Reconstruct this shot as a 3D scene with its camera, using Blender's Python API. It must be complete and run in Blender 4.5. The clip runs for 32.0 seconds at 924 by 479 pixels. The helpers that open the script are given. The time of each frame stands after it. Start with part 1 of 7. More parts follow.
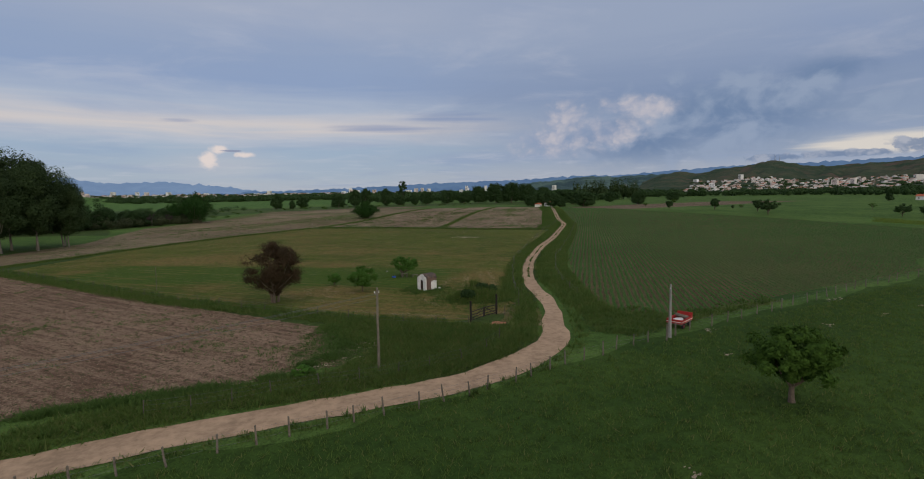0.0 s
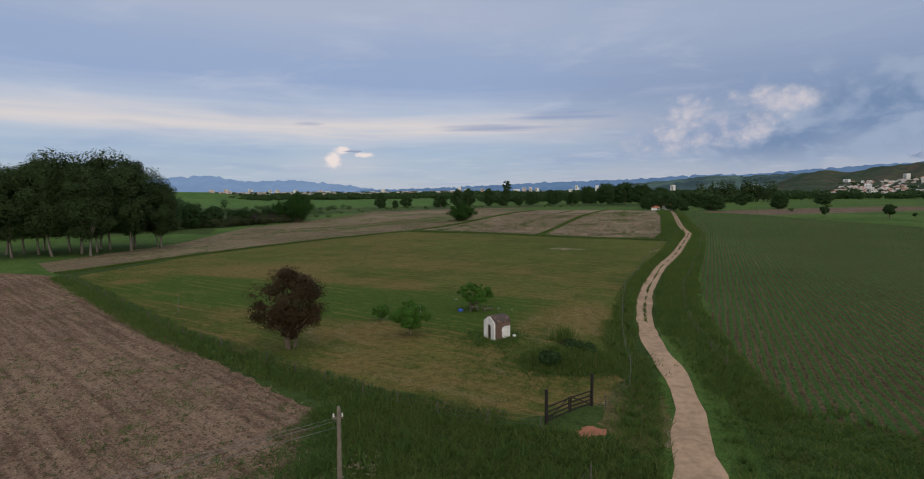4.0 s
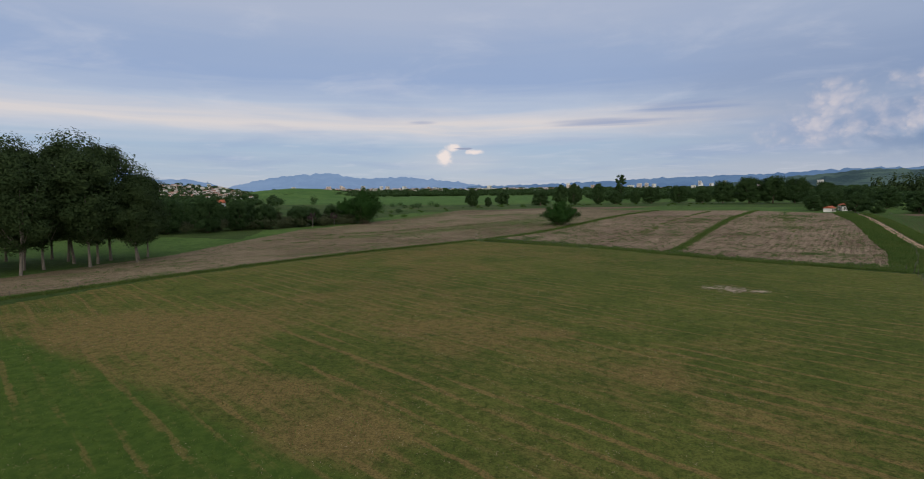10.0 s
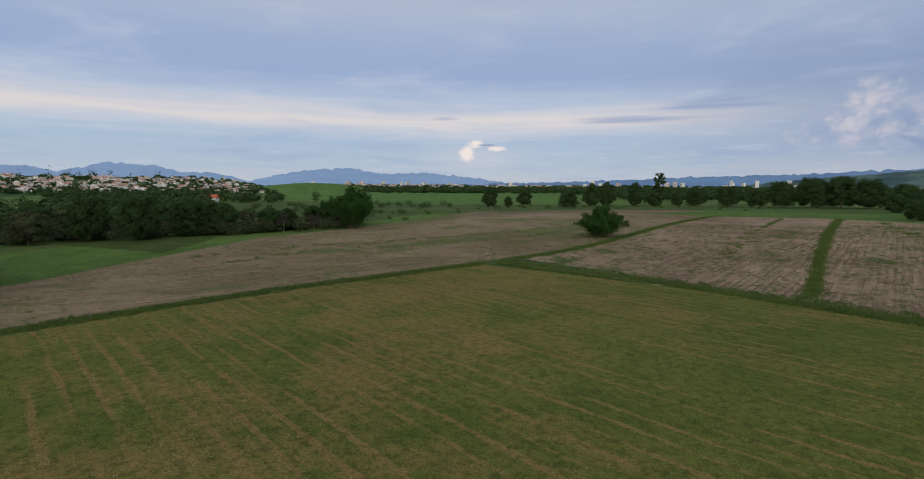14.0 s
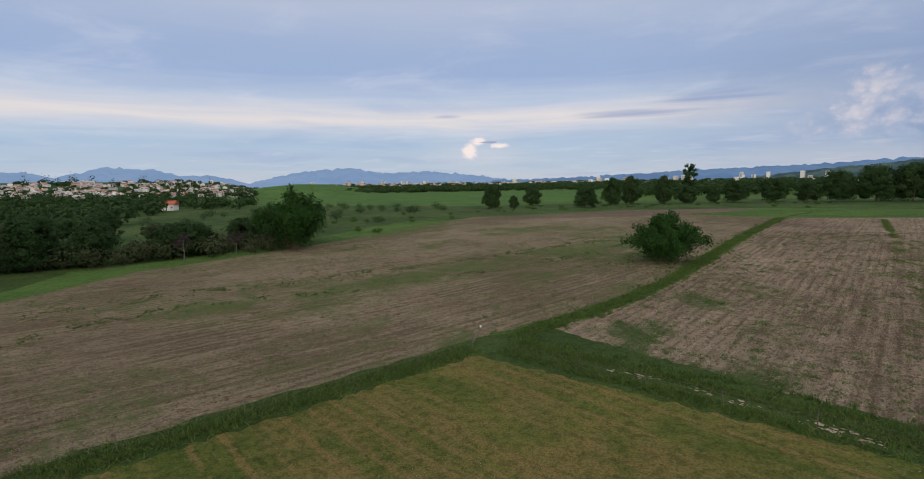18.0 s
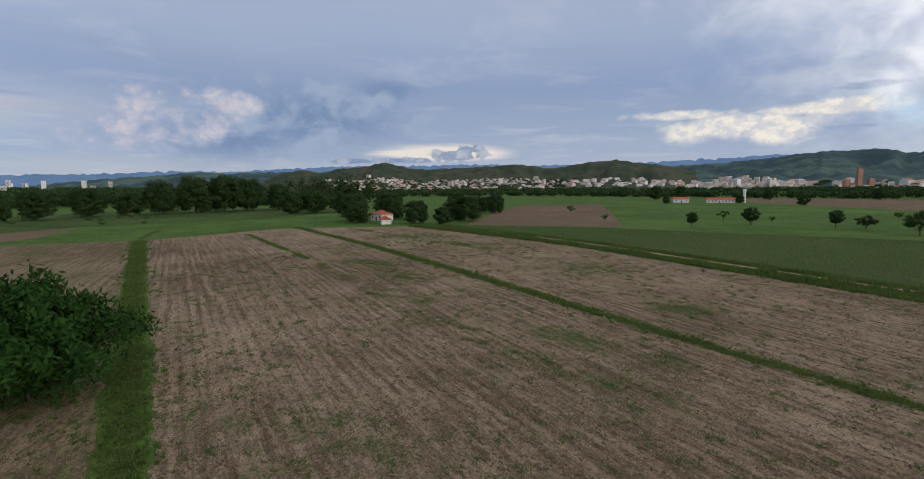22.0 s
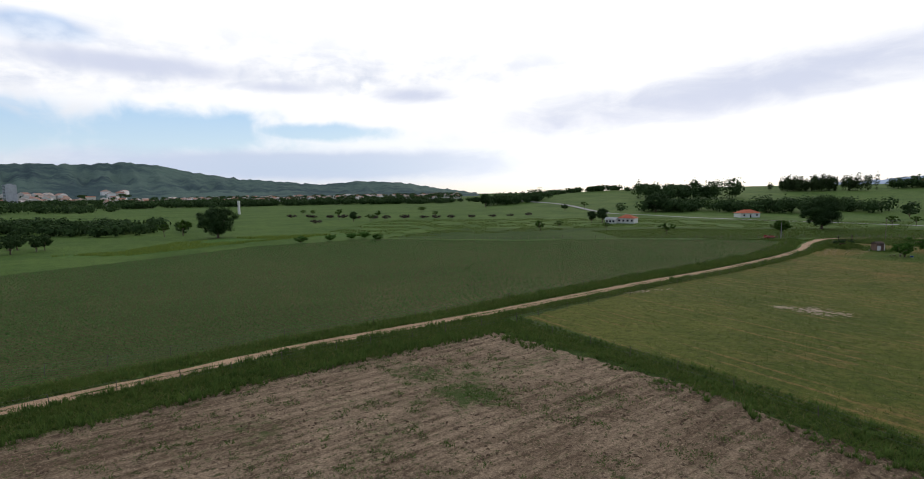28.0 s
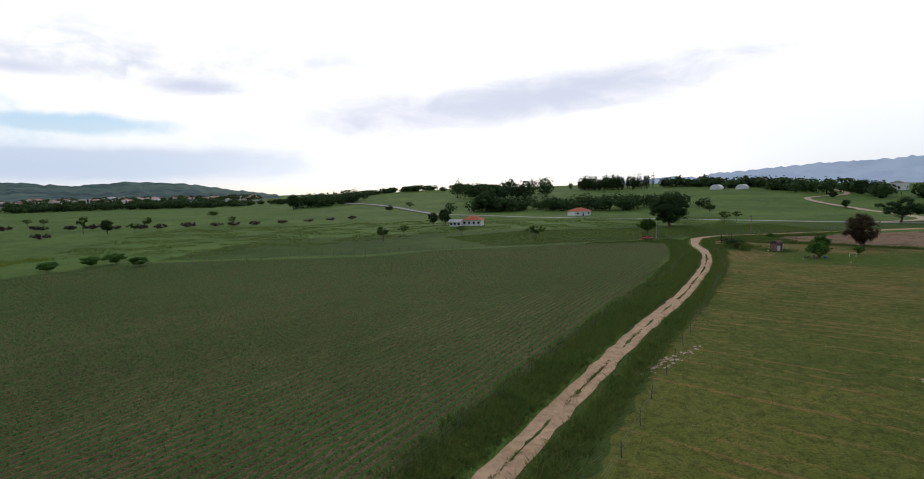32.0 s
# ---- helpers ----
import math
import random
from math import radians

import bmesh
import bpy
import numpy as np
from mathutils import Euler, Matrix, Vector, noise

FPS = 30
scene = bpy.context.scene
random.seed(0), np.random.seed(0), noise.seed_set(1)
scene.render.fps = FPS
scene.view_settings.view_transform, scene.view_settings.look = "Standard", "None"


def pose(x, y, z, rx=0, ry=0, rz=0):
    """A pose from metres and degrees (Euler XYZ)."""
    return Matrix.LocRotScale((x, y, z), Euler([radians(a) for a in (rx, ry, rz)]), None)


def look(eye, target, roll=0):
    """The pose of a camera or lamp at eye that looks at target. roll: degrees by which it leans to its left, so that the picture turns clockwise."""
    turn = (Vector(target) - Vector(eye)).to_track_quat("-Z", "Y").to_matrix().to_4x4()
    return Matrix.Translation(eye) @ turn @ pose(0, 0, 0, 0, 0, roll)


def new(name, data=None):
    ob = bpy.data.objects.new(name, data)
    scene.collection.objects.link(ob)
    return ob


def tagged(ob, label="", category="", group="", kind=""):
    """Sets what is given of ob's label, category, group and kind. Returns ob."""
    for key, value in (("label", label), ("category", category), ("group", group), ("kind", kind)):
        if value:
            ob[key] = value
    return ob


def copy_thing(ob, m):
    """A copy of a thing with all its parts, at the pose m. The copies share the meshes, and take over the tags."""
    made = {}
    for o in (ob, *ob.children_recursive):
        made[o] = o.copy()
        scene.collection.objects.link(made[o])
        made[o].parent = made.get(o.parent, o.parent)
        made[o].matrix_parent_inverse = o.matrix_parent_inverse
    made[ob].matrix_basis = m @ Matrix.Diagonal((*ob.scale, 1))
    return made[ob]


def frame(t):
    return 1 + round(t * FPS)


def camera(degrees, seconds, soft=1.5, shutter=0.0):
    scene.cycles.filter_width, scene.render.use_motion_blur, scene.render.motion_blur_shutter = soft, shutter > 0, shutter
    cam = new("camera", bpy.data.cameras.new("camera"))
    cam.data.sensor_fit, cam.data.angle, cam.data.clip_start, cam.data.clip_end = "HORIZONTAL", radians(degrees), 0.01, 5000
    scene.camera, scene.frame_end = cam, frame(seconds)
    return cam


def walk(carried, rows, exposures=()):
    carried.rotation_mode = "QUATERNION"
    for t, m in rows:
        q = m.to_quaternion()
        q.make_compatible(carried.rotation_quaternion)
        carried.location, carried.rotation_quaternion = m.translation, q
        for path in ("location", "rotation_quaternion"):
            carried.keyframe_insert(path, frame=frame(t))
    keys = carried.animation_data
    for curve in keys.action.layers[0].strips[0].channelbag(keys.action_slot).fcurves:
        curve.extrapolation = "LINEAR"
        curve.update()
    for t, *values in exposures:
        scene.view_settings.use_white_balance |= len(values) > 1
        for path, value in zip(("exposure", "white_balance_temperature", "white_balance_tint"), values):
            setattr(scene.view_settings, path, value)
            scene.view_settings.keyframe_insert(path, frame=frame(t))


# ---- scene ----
LENS = 84.72
PATH = [
    (0, -41.38, -34.60, 16.66, 84.74, 0.88, -21.67),
    (0.5, -40.22, -32.36, 16.90, 84.72, 0.81, -20.31),
    (1, -38.64, -29.89, 17.13, 84.71, 0.78, -19.92),
    (1.5, -37.21, -27.37, 17.37, 84.75, 0.68, -17.63),
    (2, -35.80, -24.89, 17.61, 84.80, 0.60, -15.60),
    (2.5, -34.25, -22.10, 17.80, 84.77, 0.58, -14.49),
    (3, -32.75, -19.00, 17.93, 84.79, 0.47, -12.94),
    (3.5, -31.11, -15.48, 17.92, 84.81, 0.40, -11.28),
    (4, -29.51, -11.87, 18.03, 84.76, 0.43, -9.48),
    (4.5, -28.02, -8.01, 18.16, 84.73, 0.48, -6.20),
    (6.5, -22.16, 11.98, 17.70, 84.77, 0.72, -5.24),
    (7, -20.73, 17.04, 17.71, 84.73, 0.78, -4.96),
    (7.5, -19.36, 22.28, 17.72, 84.65, 0.70, -3.54),
    (8, -18.15, 28.02, 17.73, 84.58, 0.63, -2.19),
    (8.5, -16.89, 33.65, 17.74, 84.56, 0.56, -0.77),
    (9, -15.90, 39.45, 17.73, 84.54, 0.49, 0.40),
    (9.5, -14.76, 45.42, 17.70, 84.49, 0.46, 1.61),
    (10, -13.84, 51.67, 17.69, 84.45, 0.46, 2.70),
    (10.5, -12.96, 57.92, 17.61, 84.43, 0.37, 3.74),
    (11, -12.40, 64.42, 17.60, 84.39, 0.30, 4.73),
    (11.5, -12.01, 71.05, 17.63, 84.38, 0.23, 4.97),
    (12, -11.88, 77.80, 17.67, 84.31, 0.02, 4.96),
    (12.5, -11.82, 84.59, 17.83, 84.27, -0.08, 4.98),
    (13, -11.86, 91.56, 18.14, 84.21, -0.27, 5.05),
    (13.5, -12.09, 98.83, 18.41, 84.13, -0.30, 5.13),
    (14, -12.39, 106.83, 18.53, 84.06, -0.36, 5.15),
    (14.5, -12.51, 115.18, 18.46, 84.00, -0.30, 5.23),
    (16.5, -13.09, 149.22, 18.49, 83.98, 0.53, 5.40),
    (17, -13.35, 156.72, 18.68, 83.94, 0.62, 5.42),
    (17.5, -13.51, 164.34, 18.88, 83.89, 0.74, 5.43),
    (18, -13.48, 172.17, 19.06, 83.81, 0.91, 5.53),
    (18.5, -13.31, 180.08, 19.16, 83.77, 1.02, 2.80),
    (19, -13.33, 187.98, 19.31, 83.77, 1.01, -0.67),
    (19.5, -13.11, 196.19, 19.38, 83.80, 1.01, -4.99),
    (20, -12.39, 205.38, 19.10, 83.89, 0.99, -15.08),
    (20.5, -10.10, 214.32, 18.80, 84.04, 0.74, -29.74),
    (21, -8.02, 222.39, 18.82, 83.92, 0.23, -45.65),
    (21.5, -5.55, 229.00, 19.10, 84.02, 0.22, -55.28),
    (22, -2.67, 235.21, 19.45, 84.12, 0.32, -65.13),
    (22.5, 0.97, 240.76, 19.87, 84.17, 0.56, -75.93),
    (23, 5.32, 245.83, 20.26, 84.24, 0.67, -89.49),
    (23.5, 10.11, 250.25, 20.71, 84.32, 0.51, -108.39),
    (24, 16.04, 253.09, 20.81, 84.48, 0.41, -127.84),
    (24.5, 22.69, 254.14, 20.57, 84.72, 0.47, -145.28),
    (25, 29.75, 253.75, 20.29, 84.84, 0.50, -156.74),
    (25.5, 35.93, 252.15, 20.08, 84.88, 0.55, -162.31),
    (27.5, 54.44, 240.12, 20.27, 84.64, 0.87, -162.35),
    (28, 58.06, 235.17, 20.19, 84.62, 0.96, -161.95),
    (28.5, 61.55, 229.67, 20.06, 84.57, 1.03, -162.86),
    (29, 65.07, 223.46, 19.85, 84.56, 1.03, -164.12),
    (29.5, 68.09, 217.15, 19.71, 84.52, 1.07, -165.33),
    (30, 71.07, 211.30, 19.68, 84.50, 1.18, -166.61),
    (30.5, 74.36, 205.42, 19.80, 84.47, 1.23, -169.92),
    (31, 77.10, 198.29, 19.63, 84.40, 1.20, -174.69),
    (31.5, 79.00, 190.56, 19.32, 84.38, 1.23, -178.32),
    (32, 80.49, 182.44, 18.99, 84.34, 1.29, -183.68),
]
cam = camera(LENS, 32.0, soft=1.0)
EXPOSURES = [(0, -0.2), (3, -0.05), (7, 0.0), (14, 0.05), (19, 0.15), (21, 0.06), (22, 0.04), (23, -0.1), (25, -0.03), (28, 0.03), (32, 0.04)]
walk(cam, [(t, pose(*p)) for t, *p in PATH], EXPOSURES)

# ---- node helpers ----
def lin(r, g, b):
    """Linear colour from 0-255 display values."""
    return tuple(((c / 255 / 12.92) if c < 10 else ((c / 255 + 0.055) / 1.055) ** 2.4) for c in (r, g, b)) + (1.0,)


class Nodes:
    """Short calls for building a node tree."""

    def __init__(self, tree):
        self.t = tree

    def node(self, kind, **sets):
        n = self.t.nodes.new(kind)
        for k, v in sets.items():
            setattr(n, k, v)
        return n

    def put(self, sock, v):
        if isinstance(v, bpy.types.NodeSocket):
            self.t.links.new(v, sock)
        elif v is not None:
            sock.default_value = v

    def m(self, op, a, b=None, c=None, clamp=False):
        n = self.node("ShaderNodeMath", operation=op, use_clamp=clamp)
        for s, v in zip(n.inputs, (a, b, c)):
            self.put(s, v)
        return n.outputs[0]

    def v(self, op, a, b=None):
        n = self.node("ShaderNodeVectorMath", operation=op)
        self.put(n.inputs[0], a), self.put(n.inputs[1], b)
        return n.outputs[0]

    def xyz(self, x, y, z=0.0):
        n = self.node("ShaderNodeCombineXYZ")
        for s, v in zip(n.inputs, (x, y, z)):
            self.put(s, v)
        return n.outputs[0]

    def split(self, v):
        n = self.node("ShaderNodeSeparateXYZ")
        self.put(n.inputs[0], v)
        return n.outputs

    def noise(self, vec, scale, detail=4.0, rough=0.55, warp=0.0):
        n = self.node("ShaderNodeTexNoise")
        self.put(n.inputs["Vector"], vec)
        n.inputs["Scale"].default_value, n.inputs["Detail"].default_value = scale, detail
        n.inputs["Roughness"].default_value, n.inputs["Distortion"].default_value = rough, warp
        return n.outputs["Fac"]

    def smooth(self, v, lo, hi):
        n = self.node("ShaderNodeMapRange", interpolation_type="SMOOTHSTEP")
        self.put(n.inputs["Value"], v)
        n.inputs["From Min"].default_value, n.inputs["From Max"].default_value = lo, hi
        return n.outputs["Result"]

    def ramp(self, fac, stops):
        n = self.node("ShaderNodeValToRGB")
        self.put(n.inputs[0], fac)
        els = n.color_ramp.elements
        while len(els) < len(stops):
            els.new(0.5)
        for e, (p, c) in zip(els, stops):
            e.position, e.color = p, c
        return n.outputs["Color"]

    def mix(self, fac, a, b, blend="MIX"):
        n = self.node("ShaderNodeMix", data_type="RGBA", blend_type=blend)
        self.put(n.inputs[0], fac), self.put(n.inputs[6], a), self.put(n.inputs[7], b)
        return n.outputs[2]

    def bell(self, a, a0, wa, e, e0, we):
        """A soft bump around (a0, e0)."""
        p = self.m("DIVIDE", self.m("SUBTRACT", a, a0), wa)
        q = self.m("DIVIDE", self.m("SUBTRACT", e, e0), we)
        r = self.m("ADD", self.m("MULTIPLY", p, p), self.m("MULTIPLY", q, q))
        return self.m("EXPONENT", self.m("MULTIPLY", r, -1.0))


# ---- sky and sun ----
SUN_AZ, SUN_EL = 186.0, 9.0      # degrees clockwise from +y, degrees up


def build_sky():
    w = bpy.data.worlds.new("evening_sky")
    scene.world = w
    w.use_nodes = True
    w.node_tree.nodes.clear()
    g = Nodes(w.node_tree)
    d = g.node("ShaderNodeTexCoord").outputs["Generated"]
    x, y, z = g.split(d)
    # bearing in degrees, running from -70 to 290 so that no seam falls into the open sky
    ca, sa = math.cos(radians(110)), math.sin(radians(110))
    fwd = g.m("ADD", g.m("MULTIPLY", x, sa), g.m("MULTIPLY", y, ca))
    side = g.m("SUBTRACT", g.m("MULTIPLY", x, ca), g.m("MULTIPLY", y, sa))
    a = g.m("ADD", g.m("MULTIPLY", g.m("ARCTAN2", side, fwd), 180 / math.pi), 110.0)
    e = g.m("MULTIPLY", g.m("ARCSINE", z), 180 / math.pi)
    ep = g.m("MAXIMUM", e, 0.0)
    # clear sky above the clouds
    sky = g.node("ShaderNodeTexSky", sky_type="NISHITA", sun_disc=False)
    sky.sun_elevation, sky.sun_rotation = radians(SUN_EL), radians(SUN_AZ)
    clear = g.mix(1.0, sky.outputs[0], (0.13, 0.13, 0.13, 1), "MULTIPLY")
    blue = g.ramp(g.m("DIVIDE", ep, 40.0), [(0.0, lin(214, 228, 236)), (0.10, lin(204, 228, 246)), (0.22, lin(172, 210, 248)), (0.45, lin(138, 184, 242)), (1.0, lin(110, 160, 226))])
    clear = g.mix(0.15, blue, clear)
    # layered cloud deck seen from below: flat noise, squeezed towards the horizon
    zz = g.m("ADD", g.m("MAXIMUM", z, 0.0), 0.055)
    flat = g.xyz(g.m("DIVIDE", x, zz), g.m("DIVIDE", y, zz), 0.0)
    ang = g.xyz(g.m("MULTIPLY", a, 0.1), g.m("MULTIPLY", e, 0.28), 0.0)
    even = g.xyz(g.m("MULTIPLY", a, 0.1), g.m("MULTIPLY", e, 0.13), 2.0)
    deck = g.noise(flat, 0.42, 6, 0.55, 0.5)
    deck2 = g.noise(g.v("ADD", flat, (7.3, 2.1, 0)), 1.1, 6, 0.6, 0.4)
    puff = g.noise(ang, 3.2, 9, 0.62, 0.25)
    puff2 = g.noise(g.v("ADD", ang, (3.1, 9.7, 0)), 1.3, 8, 0.6, 0.5)
    wisp = g.noise(g.xyz(g.m("MULTIPLY", a, 0.05), g.m("MULTIPLY", e, 0.75), 3.0), 1.0, 7, 0.55, 0.7)
    soft = g.noise(even, 2.6, 7, 0.53, 0.3)
    curl = g.noise(even, 7.5, 8, 0.60, 0.15)
    # cauliflower lumps of cumulus
    bent = g.v("ADD", even, g.xyz(g.m("MULTIPLY", g.m("SUBTRACT", curl, 0.5), 0.22), g.m("MULTIPLY", g.m("SUBTRACT", soft, 0.5), 0.22), 0.0))

    def lumps(scale):
        n = g.node("ShaderNodeTexVoronoi", feature="SMOOTH_F1")
        g.put(n.inputs["Vector"], bent)
        n.inputs["Scale"].default_value, n.inputs["Smoothness"].default_value = scale, 0.35
        return g.m("SUBTRACT", 1.0, n.outputs["Distance"])

    lump = g.m("ADD", g.m("MULTIPLY", lumps(7.0), 0.5), g.m("ADD", g.m("MULTIPLY", lumps(17.0), 0.3), g.m("MULTIPLY", curl, 0.35)))
    ef = g.m("DIVIDE", ep, 40.0)

    def cloud(shape, grain, k, lo, hi, amount=1.0):
        """A cloud's cover: a soft shape broken up by noise."""
        d = g.m("ADD", shape, g.m("MULTIPLY", g.m("SUBTRACT", grain, 0.5), k))
        return g.m("MULTIPLY", g.m("MULTIPLY", g.smooth(d, lo, hi), g.smooth(shape, 0.06, 0.35)), amount)

    def over(col, cover, colour):
        return g.mix(cover, col, colour)

    def most(*shapes):
        out = shapes[0]
        for s in shapes[1:]:
            out = g.m("MAXIMUM", out, s)
        return out

    wob = g.m("MULTIPLY", g.m("SUBTRACT", wisp, 0.5), 0.07)
    north = g.ramp(g.m("ADD", ef, wob), [
        (0.0, lin(188, 192, 200)), (0.05, lin(174, 188, 204)), (0.115, lin(166, 186, 208)), (0.150, lin(190, 198, 212)), (0.178, lin(216, 210, 210)),
        (0.225, lin(180, 192, 212)), (0.29, lin(150, 170, 204)), (0.36, lin(154, 172, 203)), (0.45, lin(170, 181, 204)), (0.6, lin(170, 181, 202)), (1.0, lin(168, 178, 200))])
    mid = g.ramp(g.m("ADD", ef, wob), [
        (0.0, lin(182, 186, 196)), (0.08, lin(164, 176, 196)), (0.16, lin(150, 166, 192)), (0.26, lin(138, 156, 188)), (0.40, lin(158, 172, 198)), (1.0, lin(170, 180, 202))])
    south = g.ramp(ef, [
        (0.0, lin(244, 236, 222)), (0.03, lin(228, 232, 238)), (0.10, lin(238, 244, 252)), (0.18, (0.98, 0.99, 1.02, 1)),
        (0.34, (1.08, 1.08, 1.10, 1)), (1.0, (0.98, 0.98, 1.02, 1))])
    turn = g.m("SUBTRACT", g.m("ADD", a, g.m("MULTIPLY", g.m("SUBTRACT", soft, 0.5), 26.0)), g.m("SUBTRACT", 8.0, g.m("MULTIPLY", ep, 0.8)))
    toward = g.m("MULTIPLY", g.smooth(turn, 88, 130), g.m("SUBTRACT", 1.0, g.smooth(a, 235, 285)))
    col = g.mix(g.smooth(g.m("ADD", a, g.m("MULTIPLY", g.m("SUBTRACT", puff2, 0.5), 14.0)), 4, 38), north, mid)
    col = g.mix(toward, col, south)
    away = g.m("SUBTRACT", 1.0, toward)
    # soft streaks in the high deck
    col = over(col, g.m("MULTIPLY", g.smooth(deck, 0.46, 0.72), g.m("MULTIPLY", away, 0.36)), lin(140, 160, 198))
    col = over(col, g.m("MULTIPLY", g.smooth(deck2, 0.50, 0.76), g.m("MULTIPLY", away, 0.30)), lin(208, 210, 220))
    thin = most(g.bell(a, 12, 10, e, 7.2, 0.6), g.bell(a, 20, 10, e, 8.2, 1.2), g.bell(a, -7, 3, e, 7.4, 0.35))
    col = over(col, cloud(thin, wisp, 1.4, 0.55, 1.1, 0.6), lin(128, 148, 188))
    # heavy blue-grey cloud in the east with light breaking through below it
    lowlight = g.bell(a, 63, 9, e, 3.9, 1.1)
    col = over(col, cloud(lowlight, wisp, 1.0, 0.35, 0.75, 0.9), lin(232, 224, 214))
    dark = most(g.bell(a, 49, 12, e, 7.2, 4.0), g.bell(a, 41, 9, e, 5.4, 3.2), g.m("MULTIPLY", g.bell(a, 57, 5, e, 10.4, 1.6), 0.9))
    col = over(col, cloud(dark, soft, 1.6, 0.15, 0.85, 0.92), g.mix(g.smooth(soft, 0.36, 0.64), lin(112, 136, 172), lin(152, 168, 194)))
    knots = most(g.bell(a, 64.5, 3.6, e, 3.5, 0.8), g.bell(a, 66, 2.0, e, 4.2, 0.7), g.bell(a, 59, 5, e, 3.0, 0.35), g.bell(a, 53, 3, e, 2.9, 0.4))
    col = over(col, cloud(knots, lump, 1.6, 0.42, 0.72, 0.85), g.mix(g.smooth(lump, 0.45, 0.75), lin(118, 138, 170), lin(168, 176, 194)))
    # lit cumulus bank over the eastern hills
    east = most(g.bell(a, 94, 10, e, 5.6, 1.7), g.bell(a, 101, 8, e, 7.0, 0.9), g.bell(a, 88, 6, e, 7.2, 0.7))
    col = over(col, cloud(east, soft, 1.4, 0.40, 0.85, 0.9), g.mix(g.smooth(curl, 0.40, 0.62), lin(208, 208, 212), lin(244, 236, 222)))
    flecks = most(g.bell(a, 103.5, 4, e, 8.6, 0.5), g.bell(a, 102, 3, e, 5.2, 0.3), g.bell(a, 85, 3, e, 9.8, 0.4))
    col = over(col, cloud(flecks, puff, 1.5, 0.5, 0.85, 0.8), lin(150, 164, 192))
    # clear gaps
    gap = most(g.bell(a, 117, 11, e, 6.2, 2.4), g.bell(a, 133, 12, e, 6.2, 2.5), g.bell(a, 146, 9, e, 6.6, 1.0), g.bell(a, 123, 4, e, 14.3, 1.2))
    col = over(col, cloud(gap, soft, 1.2, 0.10, 0.72, 0.95), clear)
    # white cloud shelf above the gap
    edge = g.m("ADD", 8.4, g.m("MULTIPLY", g.m("SUBTRACT", a, 112.0), 0.06))
    shelf = g.m("MULTIPLY", g.smooth(g.m("ADD", g.m("SUBTRACT", e, edge), g.m("MULTIPLY", g.m("SUBTRACT", g.m("ADD", g.m("MULTIPLY", soft, 0.75), g.m("MULTIPLY", puff, 0.3)), 0.52), 6.0)), -0.5, 1.0), g.smooth(g.m("ADD", a, g.m("MULTIPLY", g.m("SUBTRACT", soft, 0.5), 18.0)), 102, 117))
    shelf = g.m("MULTIPLY", shelf, g.m("MULTIPLY", g.m("SUBTRACT", 1.0, g.smooth(a, 150, 200)), g.m("SUBTRACT", 1.0, g.smooth(e, 11, 19))))
    col = over(col, g.m("MULTIPLY", shelf, 0.9), g.mix(g.smooth(g.m("ADD", g.m("MULTIPLY", puff2, 0.5), g.m("MULTIPLY", soft, 0.5)), 0.36, 0.60), lin(208, 216, 234), (1.02, 1.02, 1.04, 1)))
    # towering cumulus in the north-east, a small one due north
    cum = most(g.bell(a, 31.5, 4.4, e, 5.4, 1.8), g.bell(a, 33.0, 3.4, e, 7.6, 1.8), g.bell(a, 36.5, 5.2, e, 6.4, 2.2), g.bell(a, 40.5, 5.0, e, 8.6, 1.2))
    lit = g.m("ADD", lump, g.m("MULTIPLY", g.m("SUBTRACT", e, 6.0), 0.035))
    col = over(col, cloud(cum, g.m("ADD", g.m("MULTIPLY", lump, 0.3), g.m("MULTIPLY", soft, 0.7)), 1.7, 0.20, 1.0, 0.8), g.mix(g.smooth(g.m("ADD", g.m("MULTIPLY", lit, 0.45), g.m("MULTIPLY", soft, 0.55)), 0.34, 0.74), lin(146, 162, 192), lin(208, 202, 208)))
    small = most(g.bell(a, -4.6, 1.0, e, 3.6, 1.0), g.bell(a, -3.6, 1.1, e, 4.75, 0.5), g.m("MULTIPLY", g.bell(a, -1.2, 1.3, e, 4.2, 0.35), 0.8))
    col = over(col, g.m("MULTIPLY", g.bell(a, -3.5, 5.5, e, 3.2, 1.6), 0.35), lin(214, 210, 212))
    col = over(col, cloud(small, g.m("ADD", g.m("MULTIPLY", lump, 0.4), g.m("MULTIPLY", curl, 0.6)), 1.3, 0.30, 0.85, 0.9), lin(240, 226, 220))
    col = over(col, cloud(g.bell(a, -2.6, 1.3, e, 4.62, 0.16), curl, 1.2, 0.45, 0.8, 0.85), lin(146, 154, 180))
    # violet-grey streaks across the bright side
    bars = most(g.m("MULTIPLY", g.bell(a, 147, 26, e, 3.1, 1.7), 1.5), g.bell(a, 129, 13, e, 12.2, 1.3), g.bell(a, 157, 6, e, 10.6, 1.0), g.m("MULTIPLY", g.bell(a, 143, 6, e, 11.0, 0.8), 0.8))
    swath = g.m("ADD", 6.2, g.m("MULTIPLY", g.m("SUBTRACT", a, 168.0), 0.11))
